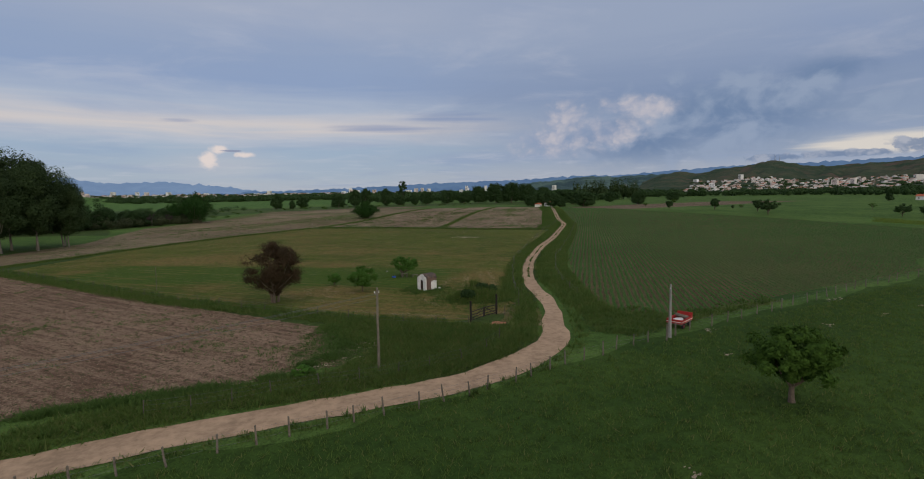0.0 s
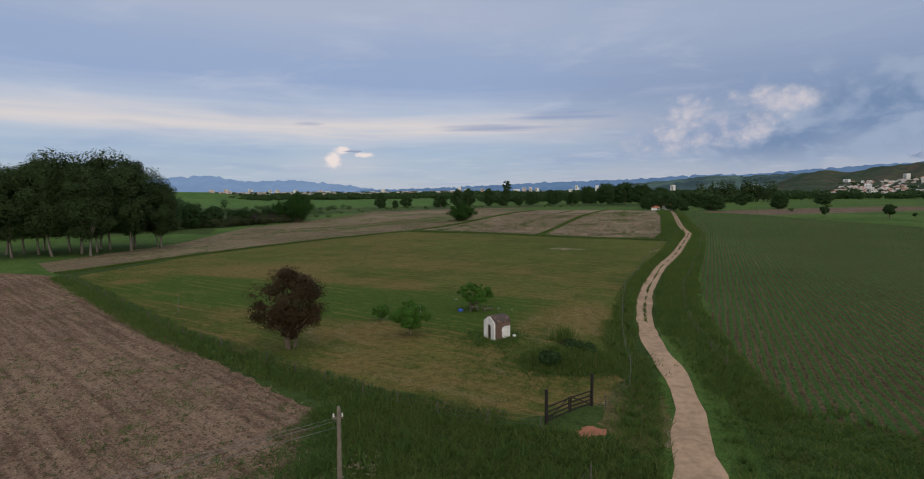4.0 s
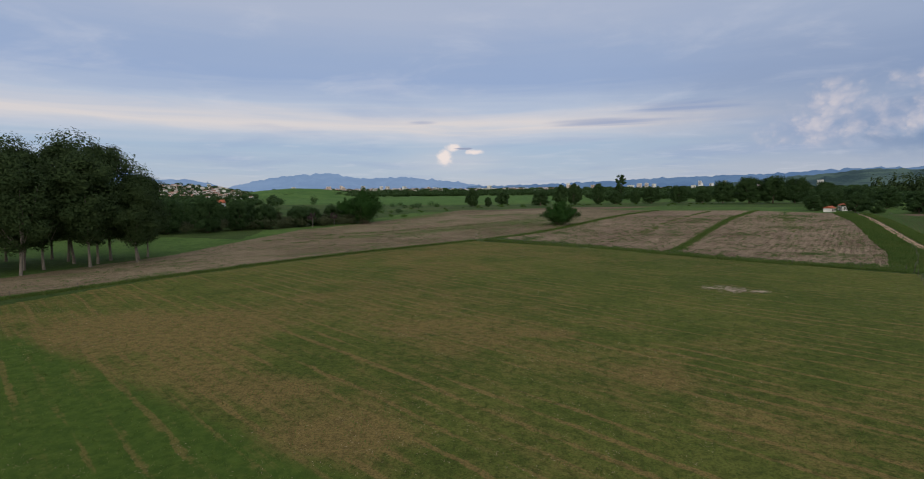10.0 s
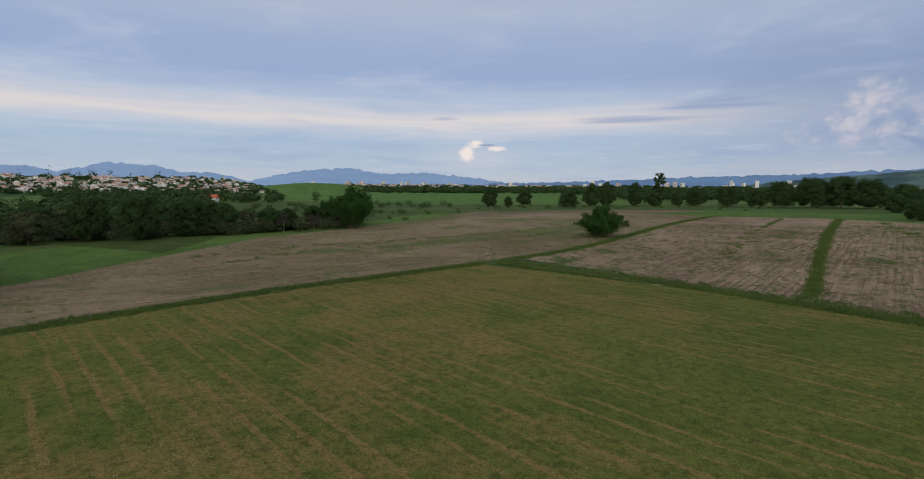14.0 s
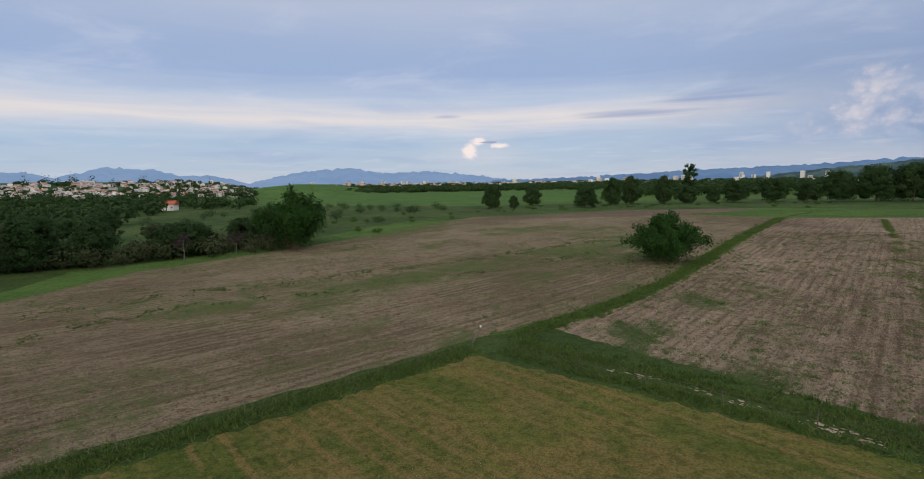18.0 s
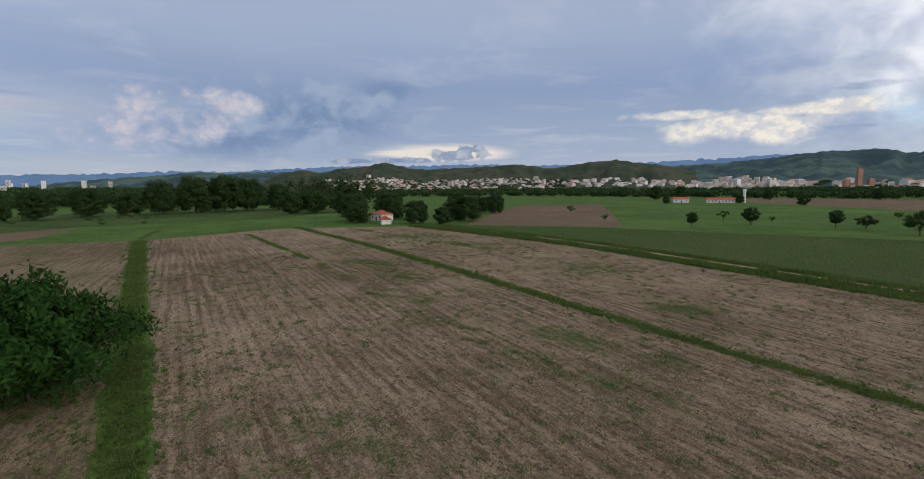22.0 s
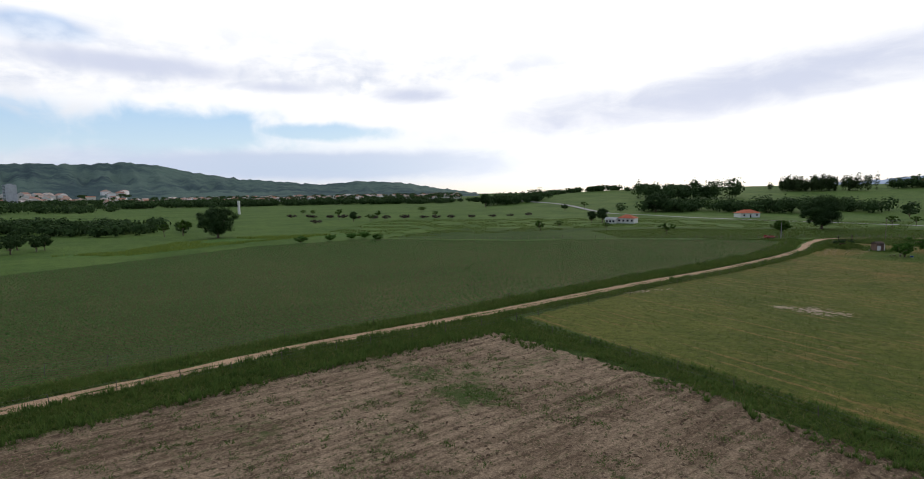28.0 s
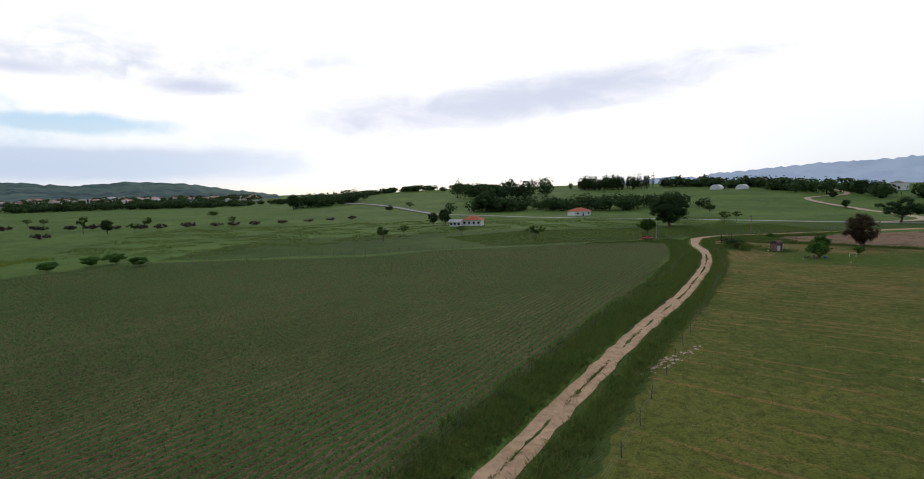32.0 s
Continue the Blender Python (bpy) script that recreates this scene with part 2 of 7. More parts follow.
    bars = most(bars, g.m("MULTIPLY", g.bell(a, 190, 28, g.m("SUBTRACT", e, swath), 0.8, 2.9), 1.0))
    col = over(col, cloud(bars, puff2, 1.1, 0.22, 1.05, 0.9), g.mix(g.bell(a, 149, 26, e, 2.8, 2.2), lin(206, 213, 234), lin(190, 206, 230)))
    lenses = most(g.bell(a, 190, 3.0, e, 3.4, 0.22), g.bell(a, 199, 5, e, 3.0, 0.2))
    col = over(col, cloud(lenses, puff2, 1.2, 0.45, 0.95, 0.6), lin(196, 200, 214))
    # sun behind thin cloud
    glow = g.bell(a, SUN_AZ, 24, e, 2.0, 4.0)
    col = g.mix(1.0, col, g.mix(glow, (0, 0, 0, 1), (0.5, 0.44, 0.34, 1)), "ADD")
    below = g.smooth(e, -0.6, -0.2)
    col = g.mix(below, lin(110, 120, 120), col)
    bg = g.node("ShaderNodeBackground")
    g.put(bg.inputs[0], col)
    bg.inputs[1].default_value = 1.0
    out = g.node("ShaderNodeOutputWorld")
    g.t.links.new(bg.outputs[0], out.inputs[0])


build_sky()
sun = new("sun", bpy.data.lights.new("sun", "SUN"))
sun.data.energy, sun.data.angle, sun.data.color = 0.7, radians(18), (1.0, 0.9, 0.76)
sun.matrix_world = look((0, 0, 100), (-100 * math.sin(radians(SUN_AZ)), -100 * math.cos(radians(SUN_AZ)), 100 - 100 * math.tan(radians(SUN_EL))))

# ---- materials ----
def material(name, rough=0.8, metal=0.0, spec=0.3):
    m = bpy.data.materials.new(name)
    m.use_nodes = True
    g = Nodes(m.node_tree)
    b = m.node_tree.nodes["Principled BSDF"]
    b.inputs["Roughness"].default_value, b.inputs["Metallic"].default_value = rough, metal
    b.inputs["Specular IOR Level"].default_value = spec
    return m, g, b


def bumped(g, b, height, strength, distance):
    n = g.node("ShaderNodeBump")
    n.inputs["Strength"].default_value, n.inputs["Distance"].default_value = strength, distance
    g.put(n.inputs["Height"], height)
    g.put(b.inputs["Normal"], n.outputs[0])


def where(g):
    return g.node("ShaderNodeNewGeometry").outputs["Position"]


def grass_material(name, c1, c2, dry, dry_lo=0.58, dry_hi=0.74, dry_amt=0.7, rows=None, spots=(), lush=None):
    """Short turf: two greens over broad patches, straw-coloured worn places, fine blades. spots: (x, y, width, depth, amount) of dry places."""
    m, g, b = material(name, 0.95, 0, 0.05)
    p = where(g)
    x, y, _ = g.split(p)
    big, mid = g.noise(p, 0.022, 5, 0.6), g.noise(p, 0.13, 7, 0.66, 0.7)
    clump, fine = g.noise(p, 1.1, 5, 0.68, 0.3), g.noise(p, 5.0, 5, 0.75)
    col = g.mix(g.smooth(g.m("ADD", g.m("MULTIPLY", big, 0.55), g.m("MULTIPLY", mid, 0.45)), 0.40, 0.60), c1, c2)
    d = g.m("ADD", g.m("MULTIPLY", g.noise(g.v("ADD", p, (31, 17, 0)), 0.045, 6, 0.64, 0.8), 0.55), g.m("MULTIPLY", mid, 0.30))
    d = g.m("ADD", d, g.m("MULTIPLY", clump, 0.15))
    if rows:
        ang, gap = rows
        u = g.m("ADD", g.m("MULTIPLY", x, math.cos(radians(ang))), g.m("MULTIPLY", y, math.sin(radians(ang))))
        t = g.m("SUBTRACT", g.m("MULTIPLY", y, math.cos(radians(ang))), g.m("MULTIPLY", x, math.sin(radians(ang))))
        swath = g.noise(g.xyz(g.m("MULTIPLY", u, 1.0), g.m("MULTIPLY", t, 0.03), 0), 0.6, 6, 0.7)
        w = g.m("SINE", g.m("MULTIPLY", g.m("ADD", u, g.m("MULTIPLY", big, 3.0)), 2 * math.pi / gap))
        line = g.m("MULTIPLY", g.smooth(g.m("ADD", w, g.m("MULTIPLY", g.m("SUBTRACT", clump, 0.5), 0.9)), 0.55, 1.0), g.smooth(g.noise(g.xyz(g.m("MULTIPLY", u, 0.35), g.m("MULTIPLY", t, 0.05), 4), 0.9, 5, 0.62), 0.40, 0.62))
        cut = g.noise(g.xyz(g.m("MULTIPLY", u, 2.2), g.m("MULTIPLY", t, 0.10), 8), 1.0, 6, 0.75)
        d = g.m("ADD", d, g.m("ADD", g.m("MULTIPLY", line, 0.24), g.m("ADD", g.m("MULTIPLY", g.m("SUBTRACT", swath, 0.5), 0.36), g.m("MULTIPLY", g.m("SUBTRACT", cut, 0.5), 0.34))))
    for sx, sy, wx, wy, k in spots:
        d = g.m("ADD", d, g.m("MULTIPLY", g.bell(x, sx, wx, y, sy, wy), k))
    col = g.mix(g.m("MULTIPLY", g.smooth(d, dry_lo, dry_hi), dry_amt), col, g.mix(clump, dry, tuple(c * 0.62 for c in dry[:3]) + (1,)))
    col = g.mix(g.m("MULTIPLY", g.smooth(clump, 0.56, 0.36), 0.62), col, g.mix(0.62, col, (0.010, 0.018, 0.005, 1)))
    col = g.mix(g.m("MULTIPLY", g.smooth(fine, 0.56, 0.36), 0.7), col, g.mix(0.7, col, (0.010, 0.016, 0.005, 1)))
    if lush:
        # a long uncut stretch: centre, heading, half length and half width
        cx, cy, head, half, wide, deep1, deep2 = lush
        ch, sh = math.cos(radians(head)), math.sin(radians(head))
        dx, dy = g.m("SUBTRACT", x, cx), g.m("SUBTRACT", y, cy)
        su, sn = g.m("ADD", g.m("MULTIPLY", dx, ch), g.m("MULTIPLY", dy, sh)), g.m("SUBTRACT", g.m("MULTIPLY", dy, ch), g.m("MULTIPLY", dx, sh))
        far = g.m("MAXIMUM", g.m("DIVIDE", g.m("ABSOLUTE", su), half), g.m("DIVIDE", g.m("ABSOLUTE", sn), wide))
        ins = g.m("ADD", g.m("SUBTRACT", 1.0, far), g.m("ADD", g.m("MULTIPLY", g.m("SUBTRACT", mid, 0.5), 0.5), g.m("MULTIPLY", g.m("SUBTRACT", clump, 0.5), 0.3)))
        rich = g.mix(g.smooth(clump, 0.35, 0.65), deep1, deep2)
        col = g.mix(g.m("MULTIPLY", g.smooth(ins, -0.04, 0.14), g.m("SUBTRACT", 0.95, g.m("MULTIPLY", g.smooth(d, 0.56, 0.72), 0.6))), col, rich)
    g.put(b.inputs["Base Color"], col)
    bumped(g, b, g.m("ADD", g.m("MULTIPLY", fine, 0.7), clump), 0.7, 0.16)
    return m


def tilled_material(name, ang, gap, soil, straw, weed, weed_lo=0.56, weed_hi=0.68, weed_amt=0.85, row_amt=0.5, straw_amt=0.55, bands=0.0, spots=(), planted=0.0):
    """Worked earth in rows with straw litter and weeds. ang: bearing across the rows, from x. bands: how much the weeds follow the rows. spots: (x, y, width, depth, amount) of weeds."""
    m, g, b = material(name, 0.97, 0, 0.03)
    p = where(g)
    x, y, _ = g.split(p)
    c, s = math.cos(radians(ang)), math.sin(radians(ang))
    u = g.m("ADD", g.m("MULTIPLY", x, c), g.m("MULTIPLY", y, s))
    t = g.m("SUBTRACT", g.m("MULTIPLY", y, c), g.m("MULTIPLY", x, s))
    mid, fine, clump = g.noise(p, 0.14, 7, 0.64, 0.6), g.noise(p, 5.5, 6, 0.78), g.noise(p, 1.5, 5, 0.72, 0.3)
    big = g.noise(p, 0.02, 5, 0.6, 0.4)
    w = g.m("SINE", g.m("MULTIPLY", g.m("ADD", u, g.m("MULTIPLY", mid, 1.2)), 2 * math.pi / gap))
    patchy = g.smooth(g.noise(g.v("ADD", p, (3, 41, 0)), 0.06, 4, 0.6), 0.38, 0.62)
    row = g.m("MULTIPLY", g.m("MULTIPLY", w, patchy), 0.08 * row_amt)
    streak = g.noise(g.xyz(g.m("MULTIPLY", u, 1.0), g.m("MULTIPLY", t, 0.05), 0), 1.0, 7, 0.78)
    litter = g.noise(g.xyz(g.m("MULTIPLY", u, 1.8), g.m("MULTIPLY", t, 0.6), 7), 1.5, 6, 0.78, 0.4)
    f = g.m("ADD", g.m("MULTIPLY", litter, 0.55 * straw_amt), g.m("MULTIPLY", g.m("ADD", g.m("MULTIPLY", g.m("SUBTRACT", streak, 0.5), 1.7), 0.5), 0.70 * straw_amt))
    f = g.m("ADD", f, row)
    f = g.m("ADD", f, g.m("ADD", g.m("MULTIPLY", g.m("SUBTRACT", big, 0.5), 0.40), g.m("MULTIPLY", g.m("SUBTRACT", mid, 0.5), 0.22)))
    col = g.mix(g.smooth(f, 0.20, 0.50), soil, straw)
    tuft = g.noise(g.xyz(g.m("MULTIPLY", u, 1.3), g.m("MULTIPLY", t, 0.7), 3), 1.9, 4, 0.7, 0.4)
    # darker soil tone, laid into the low places of the bump noise
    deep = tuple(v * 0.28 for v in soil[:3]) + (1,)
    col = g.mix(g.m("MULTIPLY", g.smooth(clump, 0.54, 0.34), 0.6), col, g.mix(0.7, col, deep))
    col = g.mix(g.m("MULTIPLY", g.smooth(tuft, 0.56, 0.64), 0.8), col, g.mix(0.5, deep, weed))
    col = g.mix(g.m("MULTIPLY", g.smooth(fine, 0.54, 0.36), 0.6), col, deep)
    col = g.mix(g.m("MULTIPLY", g.smooth(fine, 0.57, 0.68), 0.65), col, tuple(min(1, v * 1.6) for v in straw[:3]) + (1,))
    # row relief: shade of the furrow bottoms is put into the colour
    furrow_shade = g.m("MULTIPLY", g.smooth(g.m("ADD", w, g.m("MULTIPLY", g.m("SUBTRACT", litter, 0.5), 4.5)), -0.55, -1.3), g.m("ADD", 0.25, g.m("MULTIPLY", patchy, 0.75)))
    col = g.mix(g.m("MULTIPLY", furrow_shade, row_amt), col, deep)
    wd = g.m("ADD", g.m("MULTIPLY", g.noise(g.v("ADD", p, (11, 5, 0)), 0.09, 8, 0.74, 0.9), 0.50), g.m("ADD", g.m("MULTIPLY", streak, 0.20), g.m("MULTIPLY", clump, 0.30)))
    if bands:
        band = g.noise(g.xyz(g.m("MULTIPLY", u, 0.11), g.m("MULTIPLY", t, 0.007), 9), 1.0, 5, 0.6, 0.3)
        wd = g.m("ADD", wd, g.m("MULTIPLY", g.m("SUBTRACT", band, 0.5), bands))
    wd = g.m("ADD", wd, g.m("MULTIPLY", w, planted))
    for sx, sy, wx, wy, k in spots:
        wd = g.m("ADD", wd, g.m("MULTIPLY", g.bell(x, sx, wx * 1.5, y, sy, wy * 1.5), k * 0.6))
    col = g.mix(g.m("MULTIPLY", g.smooth(wd, weed_lo, weed_hi), weed_amt), col, g.mix(fine, g.mix(0.6, weed, (0.01, 0.02, 0.005, 1)), weed))
    g.put(b.inputs["Base Color"], col)
    bumped(g, b, g.m("ADD", g.m("MULTIPLY", g.m("MULTIPLY", w, patchy), 0.10 * row_amt), g.m("ADD", g.m("MULTIPLY", fine, 0.8), clump)), 0.9, 0.22)
    return m


def plain_material(name, col, rough=0.7, metal=0.0, var=0.25, scale=3.0, bump=0.2, spec=0.3):
    """A painted, wooden, stone or leafy surface: mottled at two scales and a little uneven."""
    m, g, b = material(name, rough, metal, spec)
    p = g.node("ShaderNodeTexCoord").outputs["Object"]
    n1, n2 = g.noise(p, scale, 6, 0.65), g.noise(p, scale * 0.17, 4, 0.6, 0.5)
    f = g.m("ADD", g.m("MULTIPLY", n1, 0.6), g.m("MULTIPLY", n2, 0.5))
    darkc = tuple(c * (1 - var) for c in col[:3]) + (1,)
    lite = tuple(min(1, c * (1 + var)) for c in col[:3]) + (1,)
    g.put(b.inputs["Base Color"], g.mix(g.smooth(f, 0.35, 0.72), darkc, lite))
    if bump:
        bumped(g, b, n1, bump, 0.03)
    return m


def leaf_material(name, c1, c2, glow=0.25, dots=None):
    """Leaves: colour varies from leaf to leaf, some light passes through."""
    m, g, b = material(name, 0.8, 0, 0.07)
    r = g.node("ShaderNodeNewGeometry").outputs["Random Per Island"]
    p = where(g)
    col = g.mix(g.m("ADD", g.m("MULTIPLY", r, 0.6), g.m("MULTIPLY", g.noise(p, 0.5, 3, 0.6), 0.5), clamp=True), c1, c2)
    if dots:
        col = g.mix(g.smooth(r, 0.86, 0.9), col, dots)
    g.put(b.inputs["Base Color"], col)
    tr = g.node("ShaderNodeBsdfTranslucent")
    g.put(tr.inputs[0], col)
    mx = g.node("ShaderNodeMixShader")
    mx.inputs[0].default_value = glow
    out = g.t.nodes["Material Output"]
    g.t.links.new(b.outputs[0], mx.inputs[1])
    g.t.links.new(tr.outputs[0], mx.inputs[2])
    g.t.links.new(mx.outputs[0], out.inputs[0])
    return m


def hill_material(name, c1, c2, c3, scale=0.004):
    m, g, b = material(name, 0.95, 0, 0.05)
    p = where(g)
    n1, n2 = g.noise(p, scale, 6, 0.6, 0.8), g.noise(p, scale * 5, 6, 0.65)
    col = g.mix(g.smooth(g.m("ADD", g.m("MULTIPLY", n1, 0.65), g.m("MULTIPLY", n2, 0.35)), 0.42, 0.58), c1, c2)
    col = g.mix(g.m("MULTIPLY", g.smooth(g.noise(g.v("ADD", p, (900, 300, 0)), scale * 1.6, 6, 0.65, 0.5), 0.55, 0.66), 0.8), col, c3)
    g.put(b.inputs["Base Color"], col)
    bumped(g, b, n2, 0.7, 40.0)
    return m


def haze_backdrop_material(name, c1, c2):
    """Far mountains: the blue of haze is put in as a glowing colour."""
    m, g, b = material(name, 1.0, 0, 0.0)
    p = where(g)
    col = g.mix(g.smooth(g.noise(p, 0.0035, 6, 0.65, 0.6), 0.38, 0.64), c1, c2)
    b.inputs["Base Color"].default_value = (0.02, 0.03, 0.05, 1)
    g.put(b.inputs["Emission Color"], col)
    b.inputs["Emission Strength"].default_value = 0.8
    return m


PASTURE = grass_material("pasture_grass", (0.066, 0.122, 0.026, 1), (0.106, 0.172, 0.040, 1), (0.15, 0.145, 0.05, 1), 0.56, 0.74, 0.5)
DARK_PASTURE = grass_material("lush_pasture_grass", (0.036, 0.072, 0.014, 1), (0.060, 0.104, 0.020, 1), (0.10, 0.098, 0.034, 1), 0.57, 0.74, 0.5)
LUSH = grass_material("uncut_meadow_grass", (0.040, 0.086, 0.013, 1), (0.062, 0.114, 0.018, 1), (0.17, 0.128, 0.05, 1), 0.50, 0.66, 0.6)
# dry places; the two minus spots put the green of backlit grass into the colour
DRY_BACKLIT_SPOTS = ((-30, 54, 6, 5, .16), (-33, 42, 5, 4, .15), (-17, 33, 6, 4, .14), (-23, 40, 5, 3, .08), (-8, 26, 4, 7, .18), (1, 59, 6, 4, .16), (-66, 88, 9, 4, .16), (-80, 103, 7, 5, .14), (-58, 111, 10, 5, .22), (-34, 95, 6, 4, .22), (-7, 113, 4, 1.5, .2), (-65, 116, 9, 6, .16),
             (-25, 86, 5, 3, .20), (2, 99, 4, 2.5, .2), (15, 76, 3, 8, .10), (28, 142, 8, 4, .10), (-50, 112, 6, 8, .10), (-25, 115, 6, 4, .10), (-45, 118, 30, 20, .06), (0, 122, 36, 24, .035), (-15, 204, 20, 18, .09), (-38, 182, 22, 20, .08), (38, 145, 36, 26, -.11), (40, 110, 22, 24, -.06),
             (-10.5, 51, 1.3, 3, .14), (-6.5, 56, 2, 1, .12), (-2.5, 52, 1.2, 5, .08), (-30, 58.5, 1.6, 1.2, .16), (-32, 54, 2, 2.4, .10), (-36.5, 55, 2.4, 3, .10), (-26.5, 50, 2, 1.4, .08), (-29.5, 45, 4, 3, .08), (-26, 36, 5, 2.4, .12), (-20, 28.5, 3.4, 1.6, .14), (-17, 41, 1.4, 3, .08))
MEADOW = grass_material("mown_grass", (0.082, 0.104, 0.020, 1), (0.128, 0.138, 0.030, 1), (0.30, 0.190, 0.074, 1), 0.46, 0.68, 0.68, rows=(48.5, 2.4), spots=DRY_BACKLIT_SPOTS, lush=(-43, 80, -31, 44, 12, (0.042, 0.076, 0.012, 1), (0.066, 0.104, 0.017, 1)))
VERGE = grass_material("verge_grass", (0.042, 0.070, 0.018, 1), (0.068, 0.100, 0.026, 1), (0.16, 0.135, 0.05, 1), 0.56, 0.76, 0.5)
BRIGHT = grass_material("far_bright_pasture", (0.070, 0.145, 0.032, 1), (0.110, 0.195, 0.045, 1), (0.16, 0.18, 0.06, 1))
SCRUB = grass_material("rough_scrub_pasture", (0.040, 0.082, 0.020, 1), (0.085, 0.130, 0.034, 1), (0.14, 0.115, 0.06, 1), 0.48, 0.62, 0.7)
PLOUGH_WEEDS = ((-33, 31, 2.5, 4, .25), (-33, 23, 2, 4, .28), (-36, 17, 3, 3, .22), (-48, 29, 2, 2, .13), (-42, 23, 3, 2, .12), (-54, 44, 3, 2, .12), (-69, 45, 3, 3, .12), (-52, 13, 6, 1.5, .2), (-40, 12, 5, 1.5, .22), (-58, 12, 5, 1.5, .18), (-47, 34, 2, 2, .12))
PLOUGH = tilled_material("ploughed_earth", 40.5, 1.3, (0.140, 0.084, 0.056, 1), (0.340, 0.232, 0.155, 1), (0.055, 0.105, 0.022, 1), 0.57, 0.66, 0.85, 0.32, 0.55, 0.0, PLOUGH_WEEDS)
STRIP_WEEDS = ((3, 236, 3.5, 4, .2), (15.6, 251, 3, 6, .16), (27, 257, 3, 6, .12), (18, 236, 3, 3, .14), (-1, 224, 6, 3, .22), (5, 220, 7, 3, .22), (65.5, 274, 3, 3, .2), (80, 286, 3, 4, .16), (90, 302, 3, 5, .16), (56, 268, 3, 3, .16),
               (57, 248, 2, 5, .18), (53, 237, 2, 2, .14), (45, 242, 3, 2, .14), (105, 256, 5, 9, .14), (130, 304, 5, 12, .14), (144, 323, 5, 10, .14), (78, 239, 2, 5, .12), (71, 189, 3, 2, .22), (83, 184, 5, 2, .14), (61, 187, 3, 1.5, .16), (76, 203, 2, 6, .12))
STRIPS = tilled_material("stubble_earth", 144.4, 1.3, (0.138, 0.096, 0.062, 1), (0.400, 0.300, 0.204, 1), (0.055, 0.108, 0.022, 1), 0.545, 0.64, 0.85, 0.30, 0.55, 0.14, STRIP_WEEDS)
NW_WEEDS = ((-62, 250, 14, 6, .10), (-48, 264, 12, 8, .12), (-28, 280, 14, 7, .12), (0, 302, 14, 9, .14), (18, 328, 10, 14, .14), (-62, 372, 10, 20, .3), (-10, 357, 22, 6, .16), (-18, 230, 5, 3, .2))
STUBBLE = tilled_material("green_stubble", 137, 1.6, (0.140, 0.104, 0.062, 1), (0.330, 0.252, 0.162, 1), (0.090, 0.140, 0.032, 1), 0.51, 0.62, 0.75, 0.32, 0.55, 0.34, NW_WEEDS)
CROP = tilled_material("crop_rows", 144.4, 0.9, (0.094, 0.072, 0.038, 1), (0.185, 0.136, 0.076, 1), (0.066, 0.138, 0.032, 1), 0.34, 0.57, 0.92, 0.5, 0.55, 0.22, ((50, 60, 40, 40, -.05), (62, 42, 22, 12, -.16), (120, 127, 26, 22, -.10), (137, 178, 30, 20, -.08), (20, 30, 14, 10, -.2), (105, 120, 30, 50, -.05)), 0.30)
HILLSOIL = tilled_material("bare_hill_earth", 30, 2.5, (0.15, 0.105, 0.070, 1), (0.22, 0.16, 0.11, 1), (0.06, 0.09, 0.03, 1), 0.64, 0.75, 0.5, 0.2)
ROAD = plain_material("dirt_road", (0.355, 0.240, 0.152), 0.95, 0, 0.28, 1.3, 0.35, 0.1)
ASPHALT = plain_material("pale_asphalt", (0.25, 0.25, 0.25), 0.9, 0, 0.2, 0.3)
BARK = plain_material("bark", (0.12, 0.09, 0.065), 0.9, 0, 0.4, 6, 0.6)
PALE_BARK = plain_material("eucalyptus_bark", (0.14, 0.12, 0.095), 0.85, 0, 0.35, 2, 0.4)
WEATHERED = plain_material("weathered_timber", (0.15, 0.122, 0.095), 0.9, 0, 0.4, 5, 0.5)
POLE_WOOD = plain_material("grey_pole_timber", (0.16, 0.135, 0.10), 0.9, 0, 0.3, 4, 0.4)
DARK_WOOD = plain_material("dark_stained_timber", (0.022, 0.017, 0.014), 0.75, 0, 0.4, 5, 0.4)
BRICK = plain_material("old_brick", (0.165, 0.105, 0.078), 0.95, 0, 0.35, 9, 0.4)
STRAW = plain_material("dry_straw_ground", (0.27, 0.19, 0.092), 0.95, 0, 0.35, 2.5, 0.4, 0.1)
BRICK2 = plain_material("mossy_roof_brick", (0.085, 0.065, 0.055), 0.95, 0, 0.45, 7, 0.5)
PLASTER = plain_material("white_plaster", (0.66, 0.63, 0.58), 0.9, 0, 0.22, 3.5, 0.25)
WHITE = plain_material("white_wall_paint", (0.72, 0.70, 0.66), 0.85, 0, 0.12, 1.5, 0.1)
TILE_ROOF = plain_material("red_roof_tiles", (0.36, 0.10, 0.05), 0.85, 0, 0.35, 4, 0.4)
GREY_ROOF = plain_material("fibre_cement_roof", (0.38, 0.38, 0.38), 0.85, 0, 0.2, 1, 0.2)
RED_PAINT = plain_material("faded_red_paint", (0.36, 0.025, 0.02), 0.5, 0, 0.3, 4, 0.1)
RUBBER = plain_material("black_rubber", (0.02, 0.02, 0.02), 0.85, 0, 0.2, 6, 0.1)
DARKHOLE = plain_material("dark_window_glass", (0.02, 0.022, 0.025), 0.2, 0, 0.2, 2, 0.0, 0.5)
WIRE = plain_material("galvanised_wire", (0.16, 0.16, 0.155), 0.6, 0.6, 0.1, 8, 0.0)
